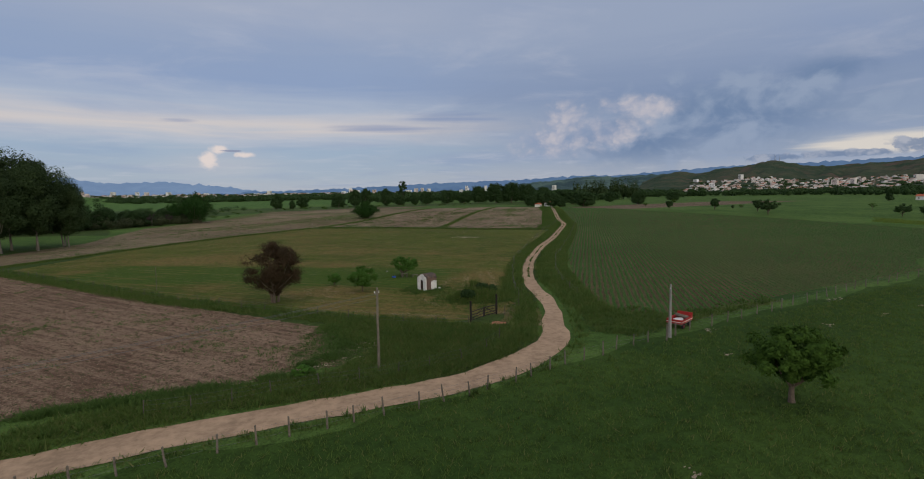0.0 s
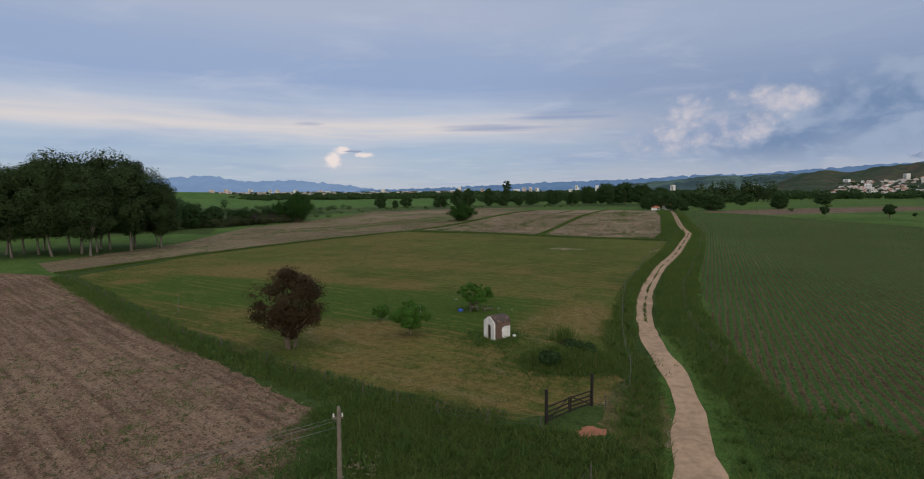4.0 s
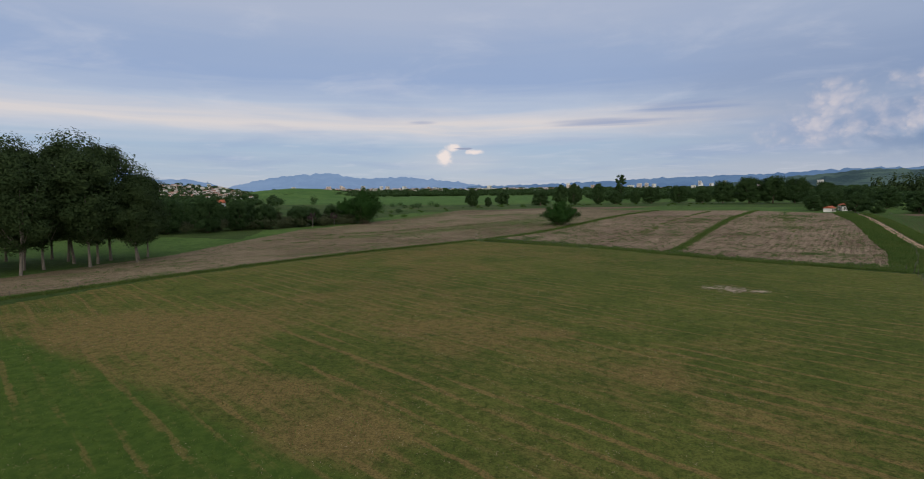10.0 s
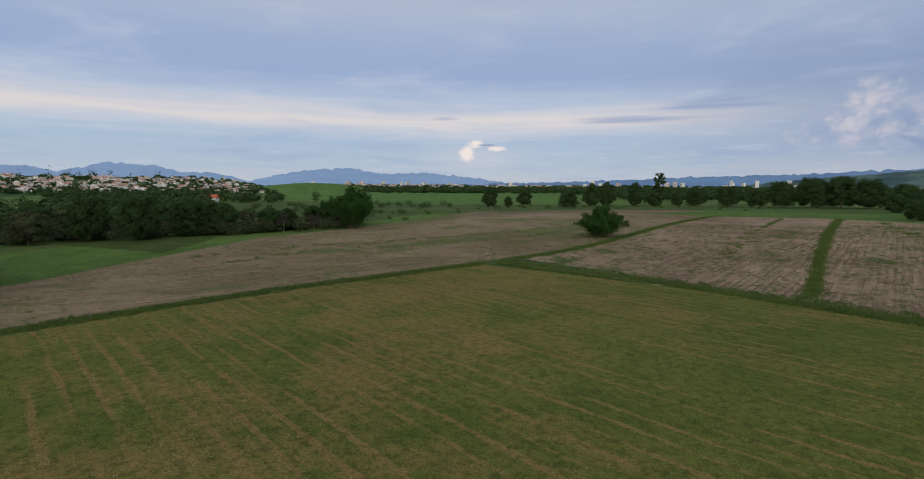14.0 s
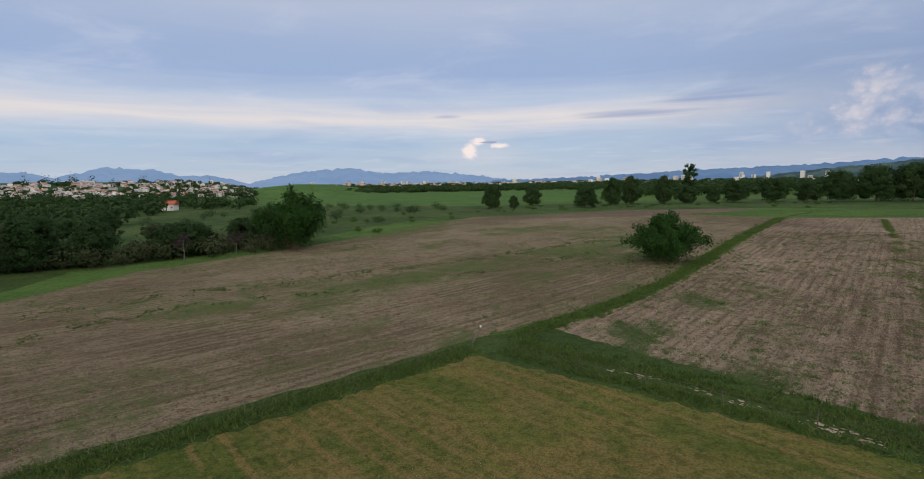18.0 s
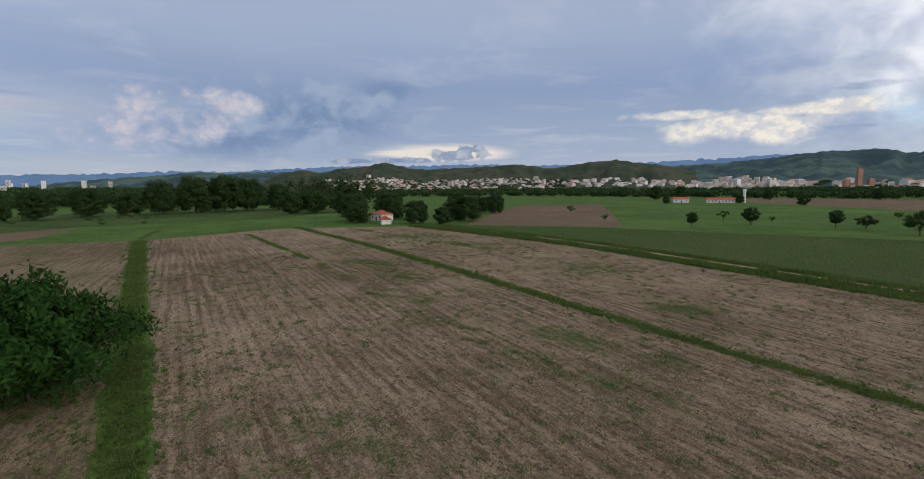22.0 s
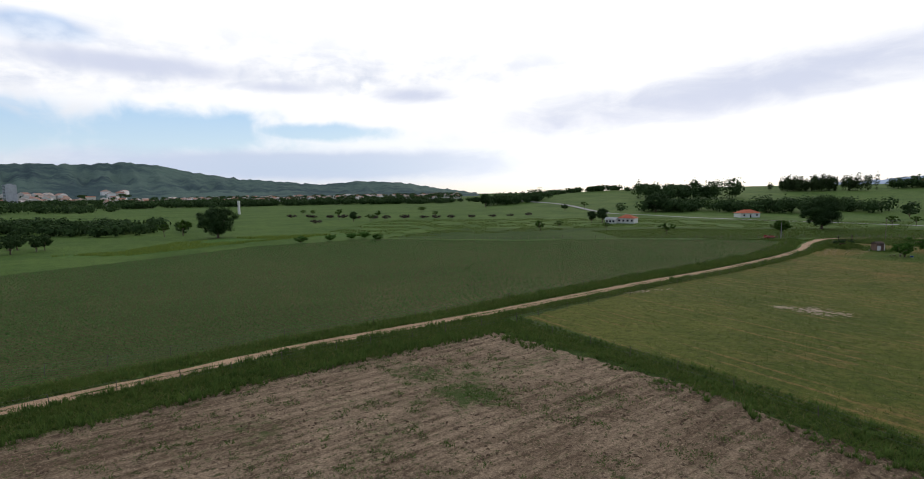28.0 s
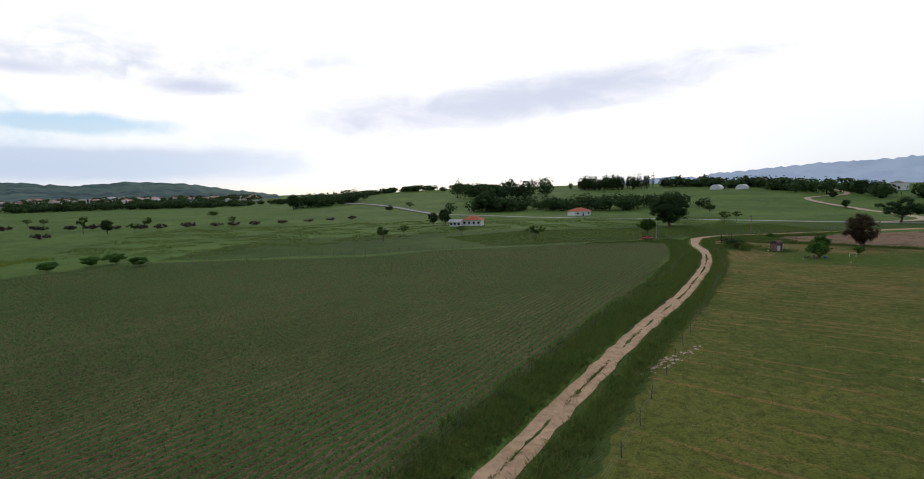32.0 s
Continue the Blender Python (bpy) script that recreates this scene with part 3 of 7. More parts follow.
CONCRETE = plain_material("grey_concrete", (0.30, 0.285, 0.26), 0.9, 0, 0.2, 2, 0.2)
BLUE = plain_material("blue_plastic", (0.05, 0.12, 0.45), 0.5, 0, 0.15, 3, 0.0)
SACK = plain_material("white_sacking", (0.7, 0.69, 0.66), 0.8, 0, 0.15, 5, 0.2)
SAND = plain_material("bare_pale_sand", (0.33, 0.255, 0.18), 0.95, 0, 0.25, 2, 0.3)
CLAY = plain_material("red_clay", (0.30, 0.12, 0.065), 0.95, 0, 0.3, 2, 0.4)
L_GREEN = leaf_material("broadleaf", (0.022, 0.054, 0.009, 1), (0.078, 0.140, 0.022, 1))
L_FRESH = leaf_material("fresh_leaves", (0.03, 0.085, 0.012, 1), (0.085, 0.175, 0.03, 1))
L_DARK = leaf_material("dark_foliage", (0.018, 0.040, 0.014, 1), (0.056, 0.098, 0.032, 1), 0.3)
L_EUC = leaf_material("eucalyptus_leaves", (0.020, 0.040, 0.014, 1), (0.060, 0.088, 0.032, 1))
L_PURPLE = leaf_material("purple_brown_leaves", (0.020, 0.024, 0.010, 1), (0.078, 0.044, 0.026, 1))
L_BAMBOO = leaf_material("bamboo_leaves", (0.011, 0.036, 0.008, 1), (0.038, 0.090, 0.018, 1))
L_MAGENTA = leaf_material("flowering_shrub", (0.03, 0.035, 0.025, 1), (0.09, 0.05, 0.06, 1))
L_GRASS = leaf_material("tall_grass_blades", (0.062, 0.106, 0.022, 1), (0.128, 0.180, 0.042, 1), 0.45, (0.17, 0.17, 0.06, 1))
L_TUSSOCK = leaf_material("tussock_grass", (0.040, 0.082, 0.019, 1), (0.130, 0.196, 0.048, 1), 0.4)
L_OLIVE = leaf_material("olive_scrub_leaves", (0.034, 0.046, 0.020, 1), (0.095, 0.105, 0.050, 1), 0.25)
CLOD = plain_material("dark_earth_clods", (0.120, 0.083, 0.056), 0.95, 0, 0.4, 3, 0.4, 0.1)
FENCE_WOOD = plain_material("dark_fence_timber", (0.105, 0.090, 0.072), 0.9, 0, 0.4, 5, 0.5)
L_WEED = leaf_material("weed_leaves", (0.044, 0.088, 0.020, 1), (0.098, 0.160, 0.038, 1), 0.35)
L_DRY = leaf_material("dry_straw_blades", (0.20, 0.145, 0.085, 1), (0.44, 0.35, 0.235, 1), 0.2)
L_CROP = leaf_material("crop_leaves", (0.050, 0.126, 0.034, 1), (0.104, 0.206, 0.062, 1), 0.4)
L_YELLOW = leaf_material("yellow_green_grass", (0.10, 0.15, 0.025, 1), (0.19, 0.24, 0.05, 1), 0.4)
HILL = hill_material("hill_pasture", (0.035, 0.075, 0.028, 1), (0.075, 0.115, 0.045, 1), (0.02, 0.045, 0.022, 1))
# blue of haze is mixed into these base colours for far slopes
HILL_FAR = hill_material("hazed_hill", (0.040, 0.070, 0.076, 1), (0.088, 0.136, 0.116, 1), (0.027, 0.048, 0.062, 1), 0.0020)
HILL_RED = hill_material("eroded_hill", (0.036, 0.060, 0.034, 1), (0.076, 0.080, 0.048, 1), (0.112, 0.074, 0.058, 1), 0.0045)
AIR = haze_backdrop_material("haze_glow_mountain", lin(122, 148, 183), lin(132, 157, 190))
AIR3 = haze_backdrop_material("haze_glow_pale_range", lin(146, 162, 188), lin(156, 172, 196))
AIR2 = haze_backdrop_material("haze_glow_range", lin(88, 116, 152), lin(100, 128, 162))

# ---- ground, fields, road ----
from mathutils.geometry import delaunay_2d_cdt

# the land rises gently along the straight of the road, by RISE metres between the knots
KNOTS = [170 + 10 * k for k in range(17)]
RISE = 3.2
HEIGHTS = [RISE * u * u * (3 - 2 * u) for u in [k / 16 for k in range(17)]]


def ground_z(x, y):
    return float(np.interp(0.5822 * x + 0.8131 * y, KNOTS, HEIGHTS))


def drape(me, z=0.0):
    """Cuts a flat mesh along the knots and lays it on the ground, z above it."""
    bm = bmesh.new()
    bm.from_mesh(me)
    for k in KNOTS:
        bmesh.ops.bisect_plane(bm, geom=list(bm.verts) + list(bm.edges) + list(bm.faces), plane_co=(0.5822 * k, 0.8131 * k, 0), plane_no=(0.5822, 0.8131, 0))
    for v in bm.verts:
        v.co.z = ground_z(v.co.x, v.co.y) + z
    bm.to_mesh(me)
    bm.free()



def structure(name, mesh, mats, label, category):
    ob = new(name, mesh)
    for m in mats:
        mesh.materials.append(m)
    return tagged(ob, label, category, kind="structure")


def rough_edge(pts, step, amp, rnd, closed=True):
    """The outline walked in short steps, each a little off the line."""
    out, n = [], len(pts)
    for i in range(n if closed else n - 1):
        a, b = Vector(pts[i]), Vector(pts[(i + 1) % n])
        k = max(1, int((b - a).length / step))
        side = Vector((-(b - a).y, (b - a).x)).normalized()
        for j in range(k):
            out.append(a.lerp(b, j / k) + side * (rnd.uniform(-amp, amp) if j else 0))
    if not closed:
        out.append(Vector(pts[-1]))
    return out


def field(name, pts, z, mat, label, category="field", step=2.5, amp=0.5, seed=1):
    edge = rough_edge(pts, step, amp, random.Random(seed))
    v, _, f, *_ = delaunay_2d_cdt(edge, [], [list(range(len(edge)))], 1, 1e-4)
    me = bpy.data.meshes.new(name)
    me.from_pydata([(p.x, p.y, 0) for p in v], [], [list(q) for q in f])
    drape(me, z)
    return structure(name, me, [mat], label, category)


def ribbon(name, line, width, z, mat, label, category, step=2.0, amp=0.15, seed=2):
    """A strip along a line; width may be a number or one for each point."""
    rnd = random.Random(seed)
    ws = width if isinstance(width, (list, tuple)) else [width] * len(line)
    vs, fs = [], []
    pts = []
    for i in range(len(line) - 1):
        p0, p1, p2, p3 = (Vector(line[max(0, min(len(line) - 1, i + k))]) for k in (-1, 0, 1, 2))
        n = max(1, int((p2 - p1).length / step))
        for j in range(n):
            t = j / n
            q = 0.5 * (2 * p1 + (p2 - p0) * t + (2 * p0 - 5 * p1 + 4 * p2 - p3) * t * t + (3 * p1 - p0 - 3 * p2 + p3) * t ** 3)
            pts.append((q, ws[i] + (ws[i + 1] - ws[i]) * t))
    pts.append((Vector(line[-1]), ws[-1]))
    for i, (q, w) in enumerate(pts):
        d = (pts[min(i + 1, len(pts) - 1)][0] - pts[max(i - 1, 0)][0]).normalized()
        s = Vector((-d.y, d.x))
        a, b = q + s * (w / 2 + rnd.uniform(-amp, amp)), q - s * (w / 2 + rnd.uniform(-amp, amp))
        vs += [(a.x, a.y, z), (b.x, b.y, z)]
        if i:
            fs.append((2 * i - 2, 2 * i, 2 * i + 1, 2 * i - 1))
    me = bpy.data.meshes.new(name)
    me.from_pydata([(v[0], v[1], 0) for v in vs], [], fs)
    drape(me, z)
    return structure(name, me, [mat], label, category)


def build_ground():
    vs, fs, n = [(0, 0, 0)], [], 96
    radii = [60, 150, 300, 600, 1200, 2400, 4800]
    for r in radii:
        vs += [(20 + r * math.cos(k * 2 * math.pi / n), 120 + r * math.sin(k * 2 * math.pi / n), 0) for k in range(n)]
    vs[0] = (20, 120, 0)
    fs += [(0, 1 + k, 1 + (k + 1) % n) for k in range(n)]
    for i in range(len(radii) - 1):
        a, b = 1 + i * n, 1 + (i + 1) * n
        fs += [(a + k, b + k, b + (k + 1) % n, a + (k + 1) % n) for k in range(n)]
    me = bpy.data.meshes.new("ground")
    me.from_pydata(vs, [], fs)
    drape(me)
    structure("ground", me, [PASTURE], "wide flat green pasture reaching to the hills", "ground")


build_ground()
ROAD_LINE = [(-150, -2), (-110, 0), (-75, 2.5), (-56, 3.5), (-50, 4.5), (-42, 5), (-32, 5.2), (-24, 6.2), (-16.6, 9.4), (-10.6, 14.2), (-8.3, 18.5), (-5.7, 22.8), (-3.4, 27), (-.1, 35), (1.6, 40.5), (3.9, 45.8), (6.6, 51.5), (11.1, 60),
             (20, 74.5), (36.5, 98), (54.5, 120.5), (78, 152.5), (98, 180), (111.5, 206), (145, 264), (168, 303), (187, 337)]
MEADOW_EDGE = [(-97, 113), (-56, 59), (-30, 33), (-19, 25.5), (-9, 28), (-3.6, 38), (3.5, 53), (16.6, 77), (33.2, 100.5), (51.2, 123), (73.6, 156.5), (50, 175), (23.5, 200.5), (-17.4, 227.0), (-49, 194), (-62, 178), (-82, 150)]
STRIP_EDGE = [(76, 166), (51, 181), (24, 206), (8, 221), (-8, 237.5), (-1.7, 243.5), (7, 253), (19.3, 269.5), (36, 295), (60, 332), (101, 394), (150, 388), (181, 345), (138, 266), (105, 211), (92, 188)]
CROP_EDGE = [(10, 40), (3.5, 22), (9, 16.5), (34, 19.5), (80, 24), (97, 34), (164, 34), (199, 72), (205, 151), (197, 230), (202, 268), (193, 335), (152, 262), (118, 204), (86, 155), (58, 114), (32, 76)]
PLOUGH_EDGE = [(-103, 116), (-56, 56), (-43, 40), (-35, 31), (-32, 18), (-35, 14.5), (-54, 12.5), (-75, 11), (-140, 7), (-170, 80), (-128, 128)]
NW_EDGE = [(-106, 121), (-85, 152.5), (-65, 181), (-52, 197), (-20, 231), (-13.5, 237), (-6.5, 244.5), (4.5, 256), (16, 271.5), (32.5, 297), (56, 333), (97, 395), (50, 440), (-30, 420), (-62, 352), (-80, 318), (-100, 282), (-103, 190), (-120, 140)]
field("verge_ground", [(-110, 128), (-60, 60), (-30, 12), (-60, 8), (-30, 7.5), (-22, 8), (-14, 12), (1, 40), (115, 206), (192, 338), (184, 348), (70, 172), (-6, 238), (-18, 234), (-64, 188)], 0.012, VERGE, "rough green verge between the fields", "grass", seed=3)
field("meadow", MEADOW_EDGE, 0.03, MEADOW, "mown green meadow with dry yellow patches", step=.8, amp=0.4, seed=4)
field("stubble_field", STRIP_EDGE, 0.03, STRIPS, "brown stubble field in long straight rows", step=.8, amp=0.4, seed=5)
field("crop_field", CROP_EDGE, 0.03, CROP, "young green crop in long rows on brown earth", seed=6)
field("ploughed_field", PLOUGH_EDGE, 0.03, PLOUGH, "ploughed pale brown field with straw litter", step=.8, amp=0.45, seed=7)
field("weedy_field", NW_EDGE, 0.02, STUBBLE, "brown field grown over with green weeds", seed=8)
field("bare_hill_field", [(197, 326), (208, 262), (330, 285), (480, 318), (420, 375), (300, 352)], 0.03, HILLSOIL, "bare reddish-brown tilled field", seed=9)
ribbon("dirt_road", ROAD_LINE, [3.9] * 8 + [3.9, 3.4, 2.9, 2.5, 2.4] + [2.35] * 14, 0.06, ROAD, "winding pale dirt road with wheel tracks", "road", amp=0.2)
for k, (line, wd) in enumerate([([(160, 387), (128, 338), (98, 292), (78, 260), (62, 234), (44, 204), (38, 195)], 1.7), ([(128, 380), (104, 342), (88, 317)], 1.1), ([(165, 365), (146, 330)], 1.2)]):
    ribbon("grass_strip", line, wd, 0.05, VERGE, "green grass strip between stubble rows", "grass", step=1.1, amp=0.7, seed=20 + k)
ribbon("field_lane", [(-14, 233), (-9, 239), (-4, 244), (5.7, 254.5), (17.6, 270.5), (34.2, 296), (58, 332.5), (99, 395), (130, 430)], 1.9, 0.045, VERGE, "green grass lane between two fields", "grass", step=1.1, amp=0.85, seed=31)
field("lush_pasture", [(-160, -6), (-110, -3), (-56, .5), (-24, 3), (-8, 7.5), (2, 9.5), (30, 14), (52, 18), (76, 21), (98, 28), (162, 30), (150, -30), (60, -48), (-100, -50), (-170, -30)], 0.006, DARK_PASTURE, "deep green grazed pasture beside the road", "grass", 4, 1.5, 42)
field("worn_verge", [(7, 38), (-2, 22), (-5.5, 15), (-2, 10.5), (10, 13.5), (32, 17), (60, 20.5), (80, 23.5), (34, 19.5), (9.5, 17), (4, 22), (10, 38)], 0.02, SCRUB, "worn olive grass between road and crop", "grass", 1.0, .3, 45)
field("scrub_pasture", [(-60, 400), (-104, 300), (-150, 230), (-230, 260), (-330, 420), (-420, 560), (-250, 600), (-60, 545), (60, 560), (200, 620), (330, 540), (320, 470), (200, 440), (130, 478), (40, 466), (-44, 402)], 0.014, SCRUB, "rough olive scrub pasture beyond the fields", "grass", 8, 3, 43)
field("yellow_grass_strip", [(240, 125), (232, 100), (246, 66), (236, 34), (206, 14), (178, 12), (172, 22), (200, 30), (214, 66), (214, 110)], 0.016, BRIGHT, "strip of tall yellow-green grass beyond the crop", "grass", 3, 1.5, 44)
rnd_centre = random.Random(77)
for a, b in zip(ROAD_LINE[16:], ROAD_LINE[17:]):
    a, b = Vector(a), Vector(b)
    for k in range(3):      # broken strip of grass between the wheel tracks
        t0 = k / 3 + rnd_centre.uniform(0, .08)
        t1 = t0 + rnd_centre.uniform(.14, .26)
        ribbon("track_centre", [tuple(a.lerp(b, t0)), tuple(a.lerp(b, (t0 + t1) / 2)), tuple(a.lerp(b, t1))], [.1, .3, .1], 0.066, VERGE, "low grass strip between the wheel tracks", "grass", .7, .12, 80 + k)

# ---- hills and mountains ----
def bearing(origin, az, r):
    return origin[0] + r * math.sin(radians(az)), origin[1] + r * math.cos(radians(az))


def ridge(name, origin, prof, dist, depth, mats, label, spurs=0.35, seed=0.0, eye=19.0, rough=1.0):
    """A range of hills: prof gives bearing and elevation of its crest as seen from origin."""
    az = np.arange(prof[0][0], prof[-1][0] + 0.01, 0.3)
    el = np.interp(az, [p[0] for p in prof], [p[1] for p in prof])
    rows = 15
    vs, fs = [], []
    for j in range(rows):
        f = j / (rows - 1) * 1.25
        r = dist - depth + depth * f
        for a, e in zip(az, el):
            top = dist * math.tan(radians(e)) + eye
            x, y = bearing(origin, a, r)
            n = noise.fractal(Vector((x * 0.0022, y * 0.0022, seed)), 1.0, 2.0, 5)
            fold = abs(noise.noise(Vector((a * 0.42 + f * 1.3, f * 1.6, seed + 5)))) * 1.6 + abs(noise.noise(Vector((a * 1.1 - f * 2.0, f * 2.5, seed + 9)))) * 0.7
            s = min(1.0, f) ** 1.25
            h = top * s * (1 - spurs * (1 - abs(2 * s - 1)) * fold) + n * 0.10 * top * (s * (1.2 - s)) + (rough * 5 * n if f >= 0.9 else 0)
            if f > 1:
                h *= 1 - (f - 1) * 1.2
            if f > 0.6:
                h += rough * 16 * (noise.noise(Vector((a * 1.7, f * 2, seed))) + 0.5 * noise.noise(Vector((a * 4.1, f * 3, seed)))) * (dist / 4500) ** 2
            vs.append((x, y, max(h, -1.0) - 0.5))
    n = len(az)
    fs = [(j * n + k, j * n + k + 1, (j + 1) * n + k + 1, (j + 1) * n + k) for j in range(rows - 1) for k in range(n - 1)]
    me = bpy.data.meshes.new(name)
    me.from_pydata(vs, [], fs)
    me.polygons.foreach_set("use_smooth", [True] * len(fs))
    return structure(name, me, mats, label, "hill")


WEST_EYE, EAST_EYE, SOUTH_EYE = (-13, 157), (5, 246), (70, 210)
FAR_NW = [(-62, 1.4), (-52, 1.5), (-47.5, 1.6), (-45.7, 1.62), (-44.1, 1.17), (-42, 1.7), (-40.3, 2.25), (-38.7, 2.0), (-36.3, 1.91), (-34.6, 1.3), (-31.5, 1.35), (-28.2, 0.5), (-24.1, 1.46), (-21.1, 1.83), (-17.4, 2.07), (-14.2, 1.41), (-9.6, 1.57), (-5, 1.2), (0, 0.4)]
FAR_N = [(a, 0.85 * b) for a, b in ((-6, 0.5), (2.2, 0.6), (8.6, 0.8), (14.6, 1.16), (19.1, 1.43), (25.3, 1.6), (30, 1.7), (36, 2.0), (41, 2.1), (45, 2.0), (52, 1.0))]
GREEN_N = [(22, 0.0), (27, 0.7), (31, 1.1), (35, 1.5), (37.5, 1.75), (40, 1.5), (43, 1.75), (46, 1.7), (50, 0.5)]
HILLS_E = [(44, 0.8), (46, 1.6), (48, 2.05), (49.8, 1.75), (51.3, 2.2), (54.2, 2.41), (56.7, 2.85), (59.3, 2.19), (61.9, 2.04), (66.7, 2.36), (71.4, 2.68), (75, 2.06), (78.2, 2.56), (82, 2.93), (86.6, 2.4), (90, 1.5)]
MOUNT_E = [(84, 1.2), (88, 2.2), (92.5, 2.37), (95.8, 2.65), (101, 3.19), (104.1, 3.24), (107.1, 2.78), (111.8, 3.6), (115.1, 3.35), (118.2, 2.9), (121.6, 3.15), (124.8, 3.1), (128.1, 3.4), (130.9, 3.05), (133.8, 2.4), (138.1, 1.74), (142, 1.41), (146.2, 1.12), (150, 1.46), (155.1, 1.13), (159, 0.5), (163, -0.1)]
ridge("distant_mountains", WEST_EYE, FAR_NW, 4500, 700, [AIR], "mountains far behind the town, pale blue with painted haze", 0.1, 1.0)
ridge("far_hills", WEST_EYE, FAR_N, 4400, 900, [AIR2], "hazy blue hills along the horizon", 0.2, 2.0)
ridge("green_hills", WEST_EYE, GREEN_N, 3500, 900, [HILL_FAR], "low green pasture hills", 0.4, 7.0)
ridge("eastern_hills", EAST_EYE, HILLS_E, 3100, 1500, [HILL_RED], "grassy hills behind the town with eroded slopes", 0.5, 3.0)
ridge("eastern_mountains", EAST_EYE, MOUNT_E, 3900, 1600, [HILL_FAR], "wooded mountains, blue-green with painted haze", 0.55, 4.0)
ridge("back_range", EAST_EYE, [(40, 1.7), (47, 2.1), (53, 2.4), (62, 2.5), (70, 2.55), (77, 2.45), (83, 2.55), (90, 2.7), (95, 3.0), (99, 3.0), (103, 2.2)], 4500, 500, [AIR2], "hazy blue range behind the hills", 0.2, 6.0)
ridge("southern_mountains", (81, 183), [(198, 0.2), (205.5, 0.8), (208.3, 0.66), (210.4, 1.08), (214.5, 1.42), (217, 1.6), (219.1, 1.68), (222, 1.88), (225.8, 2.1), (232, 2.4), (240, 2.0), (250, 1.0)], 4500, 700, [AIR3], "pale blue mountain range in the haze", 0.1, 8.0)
ridge("town_hill", WEST_EYE, [(-56, 0.3), (-50, 0.7), (-45, 0.8), (-40, 0.75), (-35, 0.7), (-30, 0.5), (-27, -0.1), (-25.5, -0.4)], 1350, 430, [HILL], "low hill covered by a town", 0.05, 9.0, rough=0.1)
ridge("pasture_hill", WEST_EYE, [(-29, -0.4), (-26.5, 0.1), (-23, 0.38), (-20, 0.3), (-17, -0.1), (-14, -0.5)], 1250, 380, [BRIGHT], "smooth bright green pasture hill", 0.1, 10.0, rough=0.1)


# the southern rise, which lifts farms and woods above the plain
RISE_PROF = [(163, -1.22), (168, -.95), (172, -.5), (176, -.1), (182, .1), (190, .15), (200, .2), (210, .2), (220, -.2), (232, -1.22)]
ridge("southern_rise", SOUTH_EYE, RISE_PROF, 900, 500, [PASTURE], "gentle green pasture rise to the south", 0.0, 12.0, rough=0.1)


def rise_z(x, y):
    """Height of the ground in the south."""
    a, r = math.degrees(math.atan2(x - SOUTH_EYE[0], y - SOUTH_EYE[1])) % 360, math.hypot(x - SOUTH_EYE[0], y - SOUTH_EYE[1])
    f = (r - 400) / 500
    if f <= 0 or a < 163 or a > 232:
        return ground_z(x, y)
    top = 900 * math.tan(radians(float(np.interp(a, [p[0] for p in RISE_PROF], [p[1] for p in RISE_PROF])))) + 19
    return max(ground_z(x, y), top * min(1.0, f) ** 1.25 * (1 - max(0.0, f - 1) * 1.2) - .5)


def on_slope(prof, dist, depth, eye=19.0):
    """Height of the foot of a ridge, for the houses that stand on it."""
    def z(a, r):
        f = max(0.0, (r - dist + depth) / depth)
        top = dist * math.tan(radians(float(np.interp(a, [p[0] for p in prof], [p[1] for p in prof])))) + eye
        return max(RISE, 0.8 * top * f ** 1.25)
    return z


field("bright_pasture", [(-260, 640), (-60, 560), (120, 700), (260, 760), (150, 1200), (-150, 1500), (-520, 1300)], 0.03, BRIGHT, "bright green pasture beyond the trees", step=20, amp=4, seed=51)
field("valley_meadow", [(-150, 250), (-106, 236), (-118, 285), (-175, 300)], 0.03, VERGE, "strip of fresh green grass beside the wood", step=4, amp=1.5, seed=52)
field("far_ploughland", [(370, 80), (700, 20), (760, 170), (640, 215), (440, 130)], 0.03, HILLSOIL, "far brown fallow field", step=12, amp=3, seed=53)
field("tilled_patch", [(-42, 395), (-15, 417), (45, 462), (128, 475), (90, 436), (35, 410)], 0.035, HILLSOIL, "reddish tilled patch at the field's end", step=6, amp=1.5, seed=54)
for lane_ob in (ribbon("country_lane", [(330, -900), (220, -560), (132, -365), (82, -228), (43, -180), (18, -147), (-18, -115), (-50, -92), (-81, -66), (-123, -30), (-200, 20), (-400, 120)], 5.0, 0.04, ASPHALT, "pale paved country lane through the pasture", "road", step=6, amp=0.1, seed=55),
                ribbon("side_track", [(-115, -36), (-153, -43), (-187, -100), (-250, -243), (-346, -317), (-510, -690)], 5.0, 0.035, SAND, "pale track leading towards the sheds", "road", step=6, amp=0.4, seed=56)):
    for v in lane_ob.data.vertices:
        up = rise_z(v.co.x, v.co.y) - ground_z(v.co.x, v.co.y)
        v.co.z += up + (.5 if up > .05 else 0)


